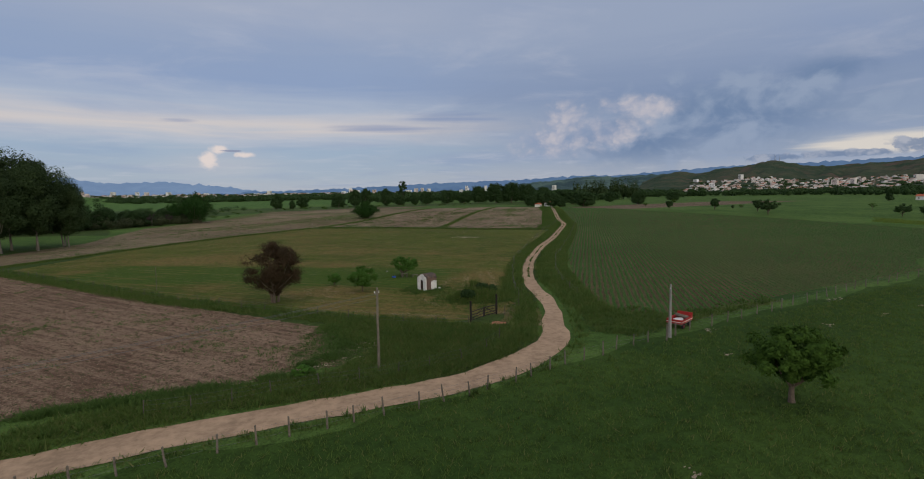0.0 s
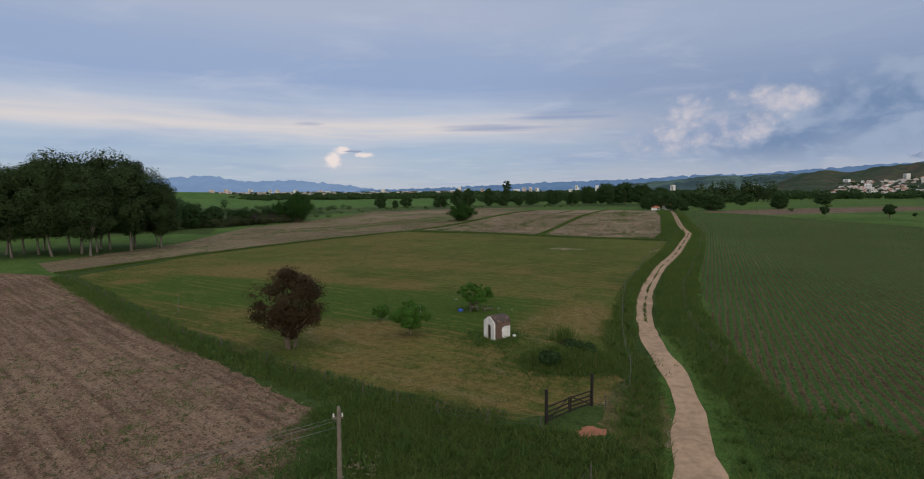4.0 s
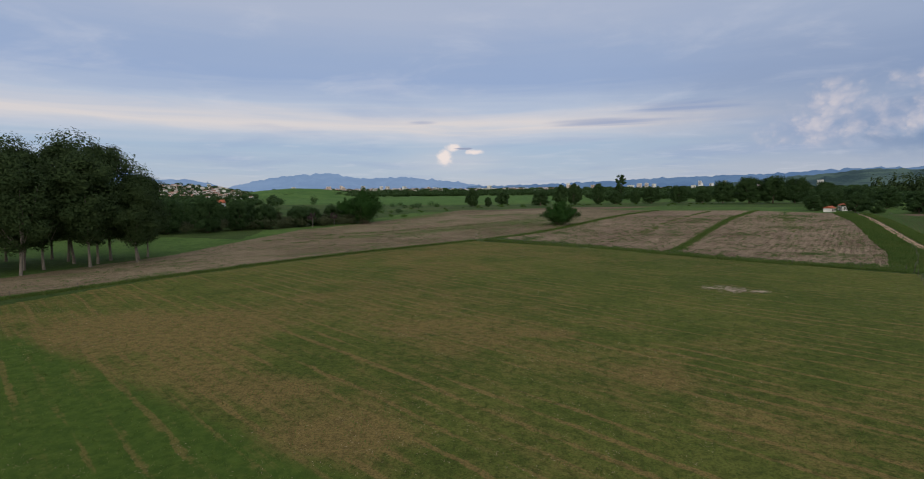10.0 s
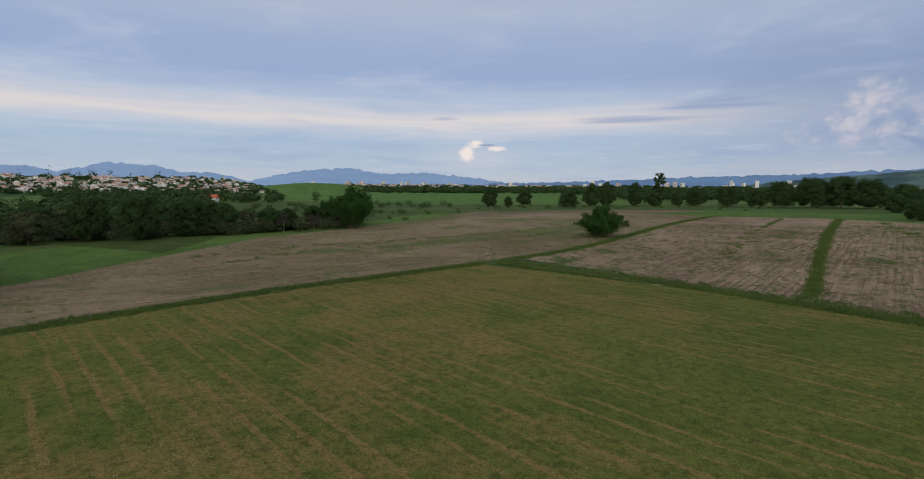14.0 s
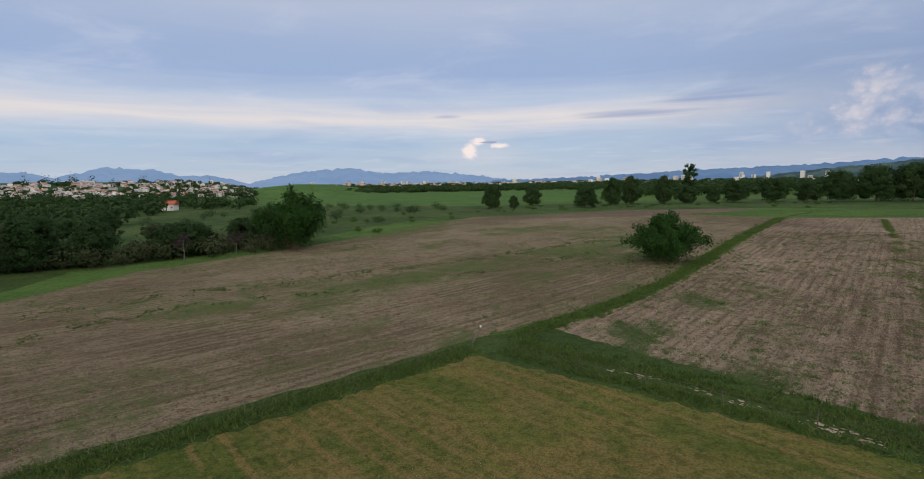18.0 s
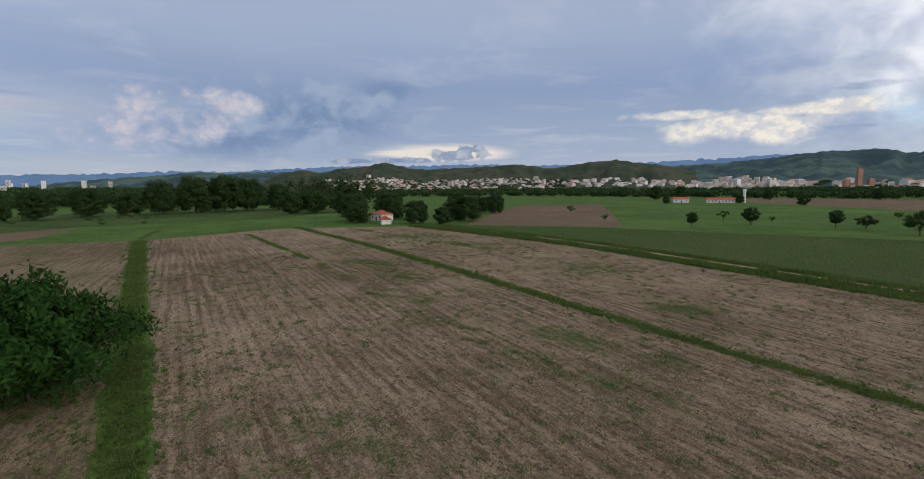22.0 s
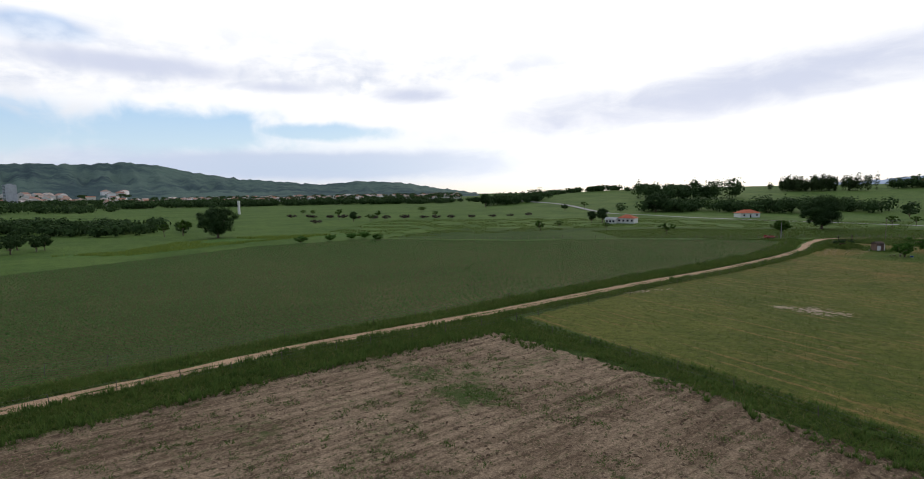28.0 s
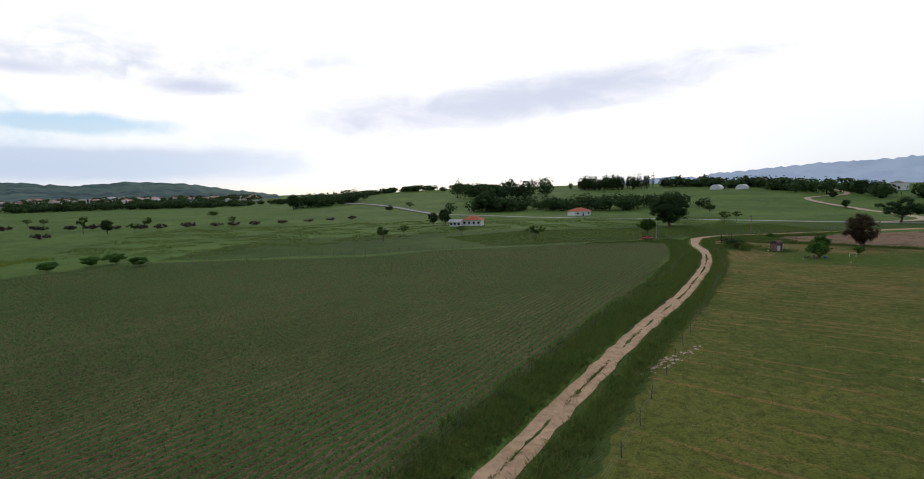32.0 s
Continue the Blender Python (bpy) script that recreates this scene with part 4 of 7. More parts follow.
# ---- towns, seen far off ----
def town(name, origin, az0, az1, r0, r1, count, label, seed, ground=None, size=(8, 12), high=(3, 6), blocks=0, block_high=(18, 40)):
    """Many far houses with pitched roofs, and some flat-topped blocks, in one mesh."""
    rnd = random.Random(seed)
    vs, fs, mi = [], [], []
    for k in range(count + blocks):
        a, r = rnd.uniform(az0, az1), rnd.uniform(r0, r1)
        x, y = bearing(origin, a, r)
        z = ground(a, r) if ground else 0.0
        big = k >= count
        w, d = rnd.uniform(*size), rnd.uniform(*size)
        h = rnd.uniform(*block_high) if big else rnd.uniform(*high)
        if big:
            w, d = rnd.uniform(12, 20), rnd.uniform(12, 20)
        t = rnd.uniform(0, math.pi)
        c, s = math.cos(t), math.sin(t)
        o = len(vs)
        for zz in (z - 6, z + h):
            vs += [(x + (px * c - py * s), y + (px * s + py * c), zz) for px, py in ((-w / 2, -d / 2), (w / 2, -d / 2), (w / 2, d / 2), (-w / 2, d / 2))]
        fs += [(o, o + 1, o + 5, o + 4), (o + 1, o + 2, o + 6, o + 5), (o + 2, o + 3, o + 7, o + 6), (o + 3, o, o + 4, o + 7)]
        mi += [0] * 4
        if big:
            fs.append((o + 4, o + 5, o + 6, o + 7))
            mi.append(0)
            n = int(h / 3.2)
            for q in range(1, n):      # rows of windows, a little proud of the wall
                zz = z + q * 3.2
                for side in (-1, 1):
                    o2 = len(vs)
                    yy = side * (d / 2 + 0.05)
                    vs += [(x + (px * c - yy * s), y + (px * s + yy * c), z2) for px, z2 in ((-w * .42, zz), (w * .42, zz), (w * .42, zz + 1.3), (-w * .42, zz + 1.3))]
                    fs.append((o2, o2 + 1, o2 + 2, o2 + 3))
                    mi.append(2)
        else:
            e, o3 = 0.6, len(vs)
            rh = w * 0.22
            vs += [(x + (px * c - py * s), y + (px * s + py * c), zz) for px, py, zz in ((-w / 2 - e, -d / 2 - e, z + h), (w / 2 + e, -d / 2 - e, z + h), (w / 2 + e, d / 2 + e, z + h), (-w / 2 - e, d / 2 + e, z + h), (0, -d / 2 - e, z + h + rh), (0, d / 2 + e, z + h + rh))]
            fs += [(o3, o3 + 4, o3 + 5, o3 + 3), (o3 + 1, o3 + 2, o3 + 5, o3 + 4), (o3, o3 + 1, o3 + 4), (o3 + 2, o3 + 3, o3 + 5)]
            mi += [1] * 2 + [0] * 2
    me = bpy.data.meshes.new(name)
    me.from_pydata(vs, [], fs)
    for m in (TOWN_WALL, TOWN_ROOF, DARKHOLE):
        me.materials.append(m)
    me.polygons.foreach_set("material_index", mi)
    ob = new(name, me)
    return tagged(ob, label, "town", kind="stuff")


def island_material(name, stops, rough=0.9):
    m, g, b = material(name, rough, 0, 0.1)
    r = g.node("ShaderNodeNewGeometry").outputs["Random Per Island"]
    g.put(b.inputs["Base Color"], g.mix(0.12, g.ramp(r, stops), g.ramp(g.noise(where(g), 0.3, 4), [(0.3, (0.12, 0.13, 0.12, 1)), (0.7, (0.5, 0.49, 0.46, 1))])))
    return m


TOWN_WALL = island_material("town_walls", [(0.0, (0.8, 0.79, 0.77, 1)), (0.35, (0.66, 0.62, 0.55, 1)), (0.5, (0.82, 0.82, 0.82, 1)), (0.8, (0.60, 0.45, 0.36, 1)), (0.9, (0.7, 0.67, 0.62, 1))])
TOWN_ROOF = island_material("town_roofs", [(0.0, (0.34, 0.15, 0.09, 1)), (0.3, (0.28, 0.15, 0.11, 1)), (0.5, (0.40, 0.22, 0.16, 1)), (0.66, (0.60, 0.58, 0.55, 1)), (0.84, (0.40, 0.17, 0.10, 1))])
town("hill_town", WEST_EYE, -53, -27.5, 1000, 1340, 420, "dense town of small houses on a low hill", 61, ground=lambda a, r: 2 + 34 * max(0, min(1, (r - 930) / 420)) ** 1.25 * min(1, max(0.05, (-25.5 - a) / 6)), size=(6, 10), high=(2.5, 4.5))
town("northern_town", WEST_EYE, -22, 9, 2300, 3000, 260, "white town on the northern horizon", 62, ground=lambda a, r: 12 + (r - 2300) * 0.02, size=(8, 15), high=(3, 6), blocks=14, block_high=(12, 26))
town("north_eastern_town", WEST_EYE, 9, 44, 2500, 3300, 150, "white town strung along the foot of the hills", 63, ground=lambda a, r: 8 + (r - 2500) * 0.012, size=(12, 22), high=(4, 8), blocks=26, block_high=(20, 48))
town("eastern_town", EAST_EYE, 50.5, 76, 1750, 2400, 560, "white town at the foot of the eastern hills", 64, ground=on_slope(HILLS_E, 3100, 1500), size=(7, 14), high=(3, 6), blocks=8, block_high=(14, 26))
town("city_centre", EAST_EYE, 76, 100, 1850, 2250, 110, "pale city blocks below the hills", 65, ground=on_slope(HILLS_E, 3100, 1500), size=(12, 22), high=(5, 12), blocks=0)
town("city_blocks", EAST_EYE, 91.3, 97.2, 1900, 2250, 20, "cluster of pale high-rise blocks", 66, ground=on_slope(HILLS_E, 3100, 1500), size=(12, 22), high=(6, 12), blocks=24, block_high=(12, 32))
town("eastern_suburb", EAST_EYE, 95, 128, 1900, 2500, 110, "scattered white buildings below the mountains", 67, ground=on_slope(MOUNT_E, 3900, 1900), size=(14, 34), high=(6, 12), blocks=6, block_high=(16, 26))
town("southern_suburb", EAST_EYE, 126, 160, 1500, 1900, 230, "low houses of a far suburb", 68, ground=lambda a, r: 3 + (r - 1500) * 0.02, size=(9, 16), high=(3, 6))

# ---- mesh helpers and plants ----
def quad_mesh(name, v, mats):
    """A mesh from corners, four to a face."""
    v = np.asarray(v, np.float32).reshape(-1, 3)
    n = len(v) // 4
    me = bpy.data.meshes.new(name)
    me.vertices.add(len(v)), me.loops.add(4 * n), me.polygons.add(n)
    me.vertices.foreach_set("co", v.ravel())
    me.loops.foreach_set("vertex_index", np.arange(4 * n, dtype=np.int32))
    me.polygons.foreach_set("loop_start", np.arange(0, 4 * n, 4, dtype=np.int32))
    me.update(calc_edges=True)
    for m in mats:
        me.materials.append(m)
    return me


def leaf_quads(c, nrm, size, rnd, slim=0.5):
    """Diamond leaves at places c, facing nrm."""
    n = len(c)
    nrm = nrm / (np.linalg.norm(nrm, axis=1, keepdims=True) + 1e-9)
    ref = rnd.normal(size=(n, 3))
    a = np.cross(nrm, ref)
    a /= np.linalg.norm(a, axis=1, keepdims=True) + 1e-9
    b = np.cross(nrm, a)
    s = (size * rnd.uniform(0.7, 1.35, n))[:, None]
    return np.stack([c - a * s, c - b * s * slim, c + a * s, c + b * s * slim], 1)


def tube(path, radii, sides=7):
    """Quads of a tapering limb."""
    rings = []
    for i, p in enumerate(path):
        d = np.subtract(path[min(i + 1, len(path) - 1)], path[max(i - 1, 0)])
        d = d / (np.linalg.norm(d) + 1e-9)
        a = np.cross(d, (0.3, 1, 0.2))
        a /= np.linalg.norm(a) + 1e-9
        b = np.cross(d, a)
        th = np.arange(sides) * 2 * np.pi / sides
        rings.append(np.asarray(p) + radii[i] * (np.cos(th)[:, None] * a + np.sin(th)[:, None] * b))
    r = np.array(rings)
    q = np.stack([r[:-1], np.roll(r[:-1], -1, 1), np.roll(r[1:], -1, 1), r[1:]], 2)
    return q.reshape(-1, 4, 3)


def tree_quads(h, w, trunk, seed, clumps=40, leaves=60, leaf=0.3, thick=0.2, flat=0.8, droop=0.0, stems=1, lump=0.24, skirt=0.0):
    """Limbs and leaves of a tree h high and w wide, bare up to trunk."""
    rnd = np.random.default_rng(seed)
    rz, rx = (h - trunk) / 2, w / 2
    mid = trunk + rz
    rc = max(0.35, min(rx, rz) * lump)
    c = rnd.normal(size=(clumps, 3))
    c /= np.linalg.norm(c, axis=1, keepdims=True)
    c *= rnd.uniform(0.35, 1.0, (clumps, 1)) ** 0.5
    c *= np.array([rx - rc * 0.7, rx - rc * 0.7, rz - rc * 0.5])
    th = np.arctan2(c[:, 1], c[:, 0])
    c[:, :2] *= (0.88 + 0.20 * np.sin(2 * th + seed) * np.sin(c[:, 2] / rz * 3 + seed) + 0.18 * np.sin(5 * th + 2 * seed))[:, None]
    c[:, :2] *= np.where(c[:, 2] < 0, 1 + skirt * (c[:, 2] / rz) ** 2, 1.0)[:, None]
    c[:, 2] = np.where(c[:, 2] < 0, c[:, 2] * flat, c[:, 2]) + mid
    size = rc * rnd.uniform(0.5, 1.45, clumps)
    which = np.repeat(np.arange(clumps), leaves)
    d = rnd.normal(size=(len(which), 3))
    d /= np.linalg.norm(d, axis=1, keepdims=True)
    at = c[which] + d * (size[which] * rnd.uniform(0.45, 1.05, len(which)))[:, None] * np.array([1, 1, 0.8])
    at[:, 2] -= droop * rnd.uniform(0, 1, len(which)) ** 2
    at[:, 2] = np.maximum(at[:, 2], 0.12)
    nrm = d * 0.8 + (at - np.array([0, 0, mid])) / max(rx, rz) * 0.6 + rnd.normal(size=d.shape) * 0.35 + np.array([0, 0, 0.35])
    crown = leaf_quads(at, nrm, np.full(len(at), leaf), rnd)
    limbs = []
    for s in range(stems):
        off = rnd.uniform(-0.35, 0.35, 2) * (stems > 1) * rx * 0.6
        lean = rnd.uniform(-0.06, 0.06, 2) * h
        top = np.array([lean[0] + off[0] * 1.5, lean[1] + off[1] * 1.5, trunk + rz * 1.1])
        base = np.array([off[0], off[1], -0.1])
        path = [base + (top - base) * t + np.array([math.sin(4 * t + s + seed), math.cos(3 * t + s), 0]) * 0.04 * w * t for t in (0, .12, .3, .5, .75, 1)]
        limbs.append(tube(path, [thick * 1.35, thick, thick * .85, thick * .7, thick * .45, thick * .15]))
        fork = path[3] if trunk > 0.3 * h else path[2]
        for i in rnd.choice(clumps, min(clumps, 7), replace=False):
            e = c[i]
            m = fork * 0.5 + e * 0.5 + np.array([0, 0, -0.04 * h])
            limbs.append(tube([fork, m, e], [thick * .5, thick * .32, thick * .08], 5))
    return np.concatenate(limbs), crown


def tree(name, at, h, w, trunk, seed, bark, leafmat, label, category="tree", group="", **kw):
    """A tree of two parts: its trunk with limbs, and its crown."""
    limbs, crown = tree_quads(h, w, trunk, seed, **kw)
    ob = new(name)
    ob.location = (at[0], at[1], ground_z(*at))
    for part_name, q, m in (("trunk", limbs, bark), ("crown", crown, leafmat)):
        p = new(part_name, quad_mesh(part_name, q, [m]))
        p.parent = ob
    return tagged(ob, label, category, group)


def again(ob, at, scale=1.0, turn=0.0, tall=1.0, label=""):
    """The same kind of tree once more at another place."""
    c = copy_thing(ob, pose(at[0], at[1], rise_z(*at), 0, 0, turn) @ Matrix.Diagonal((scale, scale, scale * tall, 1)))
    if label:
        tagged(c, label)
    return c


field_tree = tree("tree", (-3.6, -8.5), 6.1, 7.4, 1.5, 11, BARK, L_GREEN, "broad green shade tree standing in the pasture", clumps=150, leaves=190, leaf=0.13, thick=0.22, flat=0.9)
dark_tree = tree("tree", (-39.8, 48.7), 10.3, 9.6, 0.7, 12, BARK, L_PURPLE, "tall tree with dark purple-brown foliage by the fence", clumps=120, leaves=200, leaf=0.125, thick=0.17, flat=0.95, stems=4, lump=0.22, skirt=-0.45)
small_tree = tree("tree", (-15.0, 64), 4.4, 6.3, 0.5, 13, BARK, L_FRESH, "small umbrella-shaped tree with a bench beneath it", clumps=80, leaves=170, leaf=0.1, thick=0.14, flat=0.8, stems=2)
round_bush = tree("tree", (-25.8, 51.6), 4.6, 5.0, 0.4, 14, BARK, L_FRESH, "small leafy green tree in the meadow", clumps=60, leaves=190, leaf=0.105, thick=0.1)
shrub = tree("shrub", (-29.4, 60), 2.4, 2.7, 0.3, 15, BARK, L_FRESH, "round green shrub in the meadow", "shrub", clumps=26, leaves=150, leaf=0.1, thick=0.06)


def bamboo_quads(h, w, seed, culms=80, leaves=260, leaf=0.32):
    """Arching canes with sprays of long hanging leaves."""
    rnd = np.random.default_rng(seed)
    canes, sprays = [], []
    for k in range(culms):
        a, out = rnd.uniform(0, 2 * np.pi), rnd.uniform(0, 1) ** 0.6
        hh = h * (1.0 - 0.45 * out ** 1.5) * rnd.uniform(.72, 1.04)
        d = np.array([math.cos(a), math.sin(a), 0])
        base = d * w * 0.12 * out + np.append(rnd.normal(0, w * .04, 2), 0)
        knee, tip = d * w * .24 * out + np.array([0, 0, hh * .92]), d * w * .5 * out * rnd.uniform(.8, 1.1) + np.array([0, 0, hh * rnd.uniform(.78, 1.0)])
        ts = np.linspace(0, 1, 6)
        path = [base * (1 - t) ** 2 + (base + knee) * 2 * t * (1 - t) + (base + tip) * t * t for t in ts]
        canes.append(tube(path, [.07, .065, .055, .04, .025, .01], 4))
        t = rnd.uniform(.12, 1, leaves)[:, None] ** .8
        c = base * (1 - t) ** 2 + (base + knee) * 2 * t * (1 - t) + (base + tip) * t * t
        c += rnd.normal(0, 1, (leaves, 3)) * (w * .05 * (1.15 - .6 * t))
        c[:, 2] -= rnd.uniform(0, 1, leaves) ** 2 * h * .09
        c[:, 2] = np.maximum(c[:, 2], .15)
        n = d + rnd.normal(0, .7, (leaves, 3)) + np.array([0, 0, .5])
        sprays.append(leaf_quads(c, n, np.full(leaves, leaf), rnd, .38))
    return np.concatenate(canes), np.concatenate(sprays)


def bamboo_clump(name, at, h, w, seed, label, **kw):
    canes, sprays = bamboo_quads(h, w, seed, **kw)
    ob = new(name)
    ob.location = (at[0], at[1], ground_z(*at))
    for part_name, q, m in (("stem", canes, BARK), ("foliage", sprays, L_BAMBOO)):
        new(part_name, quad_mesh(part_name, q, [m])).parent = ob
    return tagged(ob, label, "bamboo")


bamboo = bamboo_clump("bamboo_clump", (20, 288), 11.6, 15.2, 16, "large dark green bamboo clump in the open field")
euc = tree("eucalyptus_tree", (-109, 168), 29, 19, 4.5, 17, PALE_BARK, L_EUC, "tall eucalyptus tree with dark drooping crown", group="eucalyptus grove", clumps=70, leaves=330, leaf=0.3, thick=0.3, flat=1.0, droop=.7, lump=0.31)
euc2 = tree("eucalyptus_tree", (-121, 163), 33, 19, 5.0, 18, PALE_BARK, L_EUC, "tall eucalyptus tree with dark drooping crown", group="eucalyptus grove", clumps=66, leaves=330, leaf=0.3, thick=0.3, flat=1.0, droop=.7, lump=0.32)
for k, (x, y, s) in enumerate([(-113, 180, 1.1), (-128, 170, 1.06), (-136, 156, 1.05), (-118, 174, 1.08), (-131, 182, .95), (-143, 165, 1.0), (-150, 150, 1.0), (-126, 157, 1.08), (-158, 160, .95), (-140, 178, .9), (-107, 186, .85), (-115, 156, .95), (-103, 176, .75), (-106, 181, .85), (-111, 173, 1.0), (-123, 178, 1.05), (-133, 163, 1.05), (-117, 164, .95), (-140, 168, 1.0), (-147, 158, 1.0)]):
    again((euc, euc2)[k % 2], (x, y), s, k * 67, 1.0 - 0.05 * (k % 3))

# ---- single trees ----
oak = tree("tree", (221.5, 165.2), 8.5, 12.5, 1.6, 21, BARK, L_DARK, "dark green spreading tree in the eastern pasture", group="pasture trees", clumps=60, leaves=120, leaf=0.24, thick=0.28)
round_tree = tree("tree", (237.1, 214.9), 7.8, 8.1, 1.2, 22, BARK, L_DARK, "round dark green tree in the eastern pasture", group="pasture trees", clumps=60, leaves=120, leaf=0.22, thick=0.22)
mango = tree("tree", (-28.4, -42.2), 16.4, 19.5, 0.8, 23, BARK, L_DARK, "huge dense dark tree beside the country lane", clumps=130, leaves=180, leaf=0.3, thick=0.6, flat=1.0)
slim_tree = tree("tree", (41.8, -2.0), 5.4, 7.0, 1.9, 24, BARK, L_GREEN, "small spreading tree in the southern pasture", group="pasture trees", clumps=34, leaves=60, leaf=0.24, thick=0.16)
tall_tree = tree("tree", (125, 585), 31, 12, 4.0, 25, BARK, L_DARK, "very tall narrow dark tree", clumps=70, leaves=60, leaf=0.7, thick=0.5, flat=1.0)
airy_tree = tree("tree", (247.5, 224.5), 5.9, 6.5, 2.2, 26, BARK, L_GREEN, "thin airy tree in the eastern pasture", group="pasture trees", clumps=24, leaves=50, leaf=0.26, thick=0.13)
mauve = tree("flowering_shrub", (260, -62), 3.2, 8.5, 0.3, 27, BARK, L_MAGENTA, "low purple flowering shrub in a row", "shrub", group="shrub row", clumps=34, leaves=50, leaf=0.32, thick=0.1)
palm_tree = bamboo_clump("bamboo_thicket", (-78, 318), 20, 19, 28, "tall feathery bamboo thicket at the wood's edge", culms=90, leaves=220, leaf=0.42)
wood_tree = tree("tree", (-136, 268), 16, 15, 0.0, 29, BARK, L_DARK, "dense dark tree at the edge of the wood", group="north-western wood", clumps=110, leaves=140, leaf=0.32, thick=0.35, flat=1.0, skirt=1.0)
wood_tree2 = tree("tree", (-120, 290), 12.5, 14, 0.0, 30, BARK, L_DARK, "leafy tree at the edge of the wood", group="north-western wood", clumps=95, leaves=140, leaf=0.31, thick=0.3, flat=1.0, skirt=1.0)
wood_tree3 = tree("tree", (-158, 248), 11, 13, 0.0, 34, BARK, L_OLIVE, "grey-olive scrubby tree at the edge of the wood", group="north-western wood", clumps=80, leaves=120, leaf=0.3, thick=0.25, flat=1.0, skirt=1.0)
bare_tree = tree("tree", (-99, 296), 8, 6.5, 3.0, 31, PALE_BARK, L_MAGENTA, "thin pale tree with sparse brownish leaves", clumps=22, leaves=26, leaf=0.24, thick=0.14)
for x, y, s in ((-92, 309, .9), (-86, 322, .85), (-95, 318, .8)):
    again(bare_tree, (x, y), s, x * 7)
for k, (x, y, s) in enumerate([(-150, 262, 1.0), (-160, 275, 1.0), (-146, 282, .95), (-128, 282, .9), (-170, 262, 1.05), (-180, 285, 1), (-165, 300, .9), (-150, 305, 1.0), (-190, 300, 1), (-140, 315, .8), (-205, 275, 1), (-178, 320, .9),
                               (-196, 240, 1.0), (-184, 225, .95), (-210, 255, 1.05), (-175, 245, .9), (-118, 322, .75), (-132, 330, .8), (-155, 335, .8)]):
    again((wood_tree, wood_tree2, wood_tree3)[k % 3], (x, y), s, k * 53, 1 - .06 * (k % 3))
for k, (x, y, s) in enumerate([(-108, 303, .85), (-103, 309, .8), (-97, 322, .85), (-112, 312, .8), (-90, 331, .9)]):
    again(wood_tree2, (x, y), s, k * 77, 0.95)
again(palm_tree, (-84, 334), .85, 120)
again(palm_tree, (-92, 330), .7, 200)
# trees along the northern pasture
for x, y, h, w in ((-26, 500, 15, 13), (2, 550, 12, 15), (-12, 497, 8, 7), (34, 502, 13, 16), (56, 532, 18, 15), (70, 540, 19, 15), (94, 543, 19, 14), (110, 545, 12, 15), (132, 555, 13, 11), (147, 555, 15.6, 18), (176, 561, 17, 20), (196, 555, 14, 16),
                   (214, 552, 21, 22), (236, 547, 24, 26), (254, 540, 25, 26), (274, 540, 23, 24), (294, 528, 19, 22), (245, 470, 12, 15), (258, 462, 14, 17), (275, 455, 13, 15), (310, 508, 15, 18)):
    again(wood_tree if w > 15 else wood_tree2, (x, y), 1.1 * w / (15 if w > 15 else 14), x * 13, (h / (16 if w > 15 else 12.5)) / (w / (15 if w > 15 else 14)))
# round the farmhouse
for x, y, h, w in ((191.6, 379, 11, 13), (206, 392, 14, 18), (196.5, 351, 11.2, 14), (198, 338, 8.2, 10.5), (220, 337, 13.1, 18), (232, 348, 11, 16), (289, 348, 13, 13), (300, 362, 11, 15), (416, 436, 12, 19), (318, 522, 15, 20), (265, 484, 15, 15), (335, 450, 12, 14), (216, 376, 12, 14), (253, 403, 14.5, 20)):
    again(wood_tree if w > 12 else wood_tree2, (x, y), w / 15, x * 31, (h / 16) / (w / 15) * (1 if w > 12 else 1.25))
# eastern pasture
for ob, x, y, s in ((airy_tree, 230.7, 272.8, .7), (airy_tree, 285.7, 300.6, 1.0), (round_tree, 219.6, 237, .8), (round_tree, 239.2, 185.6, .95), (oak, 237, 176.5, .66), (oak, 257.6, 120.1, .75), (round_tree, 259, 111.2, .75),
                    (airy_tree, 250, 206, .6), (round_tree, 252, 214, .35), (airy_tree, 290, 152, .8), (slim_tree, 275, 33, 1.6), (airy_tree, 277.6, 41.8, 1.2), (oak, 271, 110, .85), (round_tree, 262, 106.5, .75),
                    (wood_tree, 652, 281, 1.1), (wood_tree, 735, 256, 1.1), (wood_tree2, 689, 160, 1.1), (wood_tree2, 495, 156, .8), (wood_tree2, 705, 53, 1.1), (wood_tree2, 531, 200, .7), (wood_tree2, 510, 262, .6)):
    again(ob, (x, y), s, x * 17)
again(mango, (246, 40), .98, 40, .98)
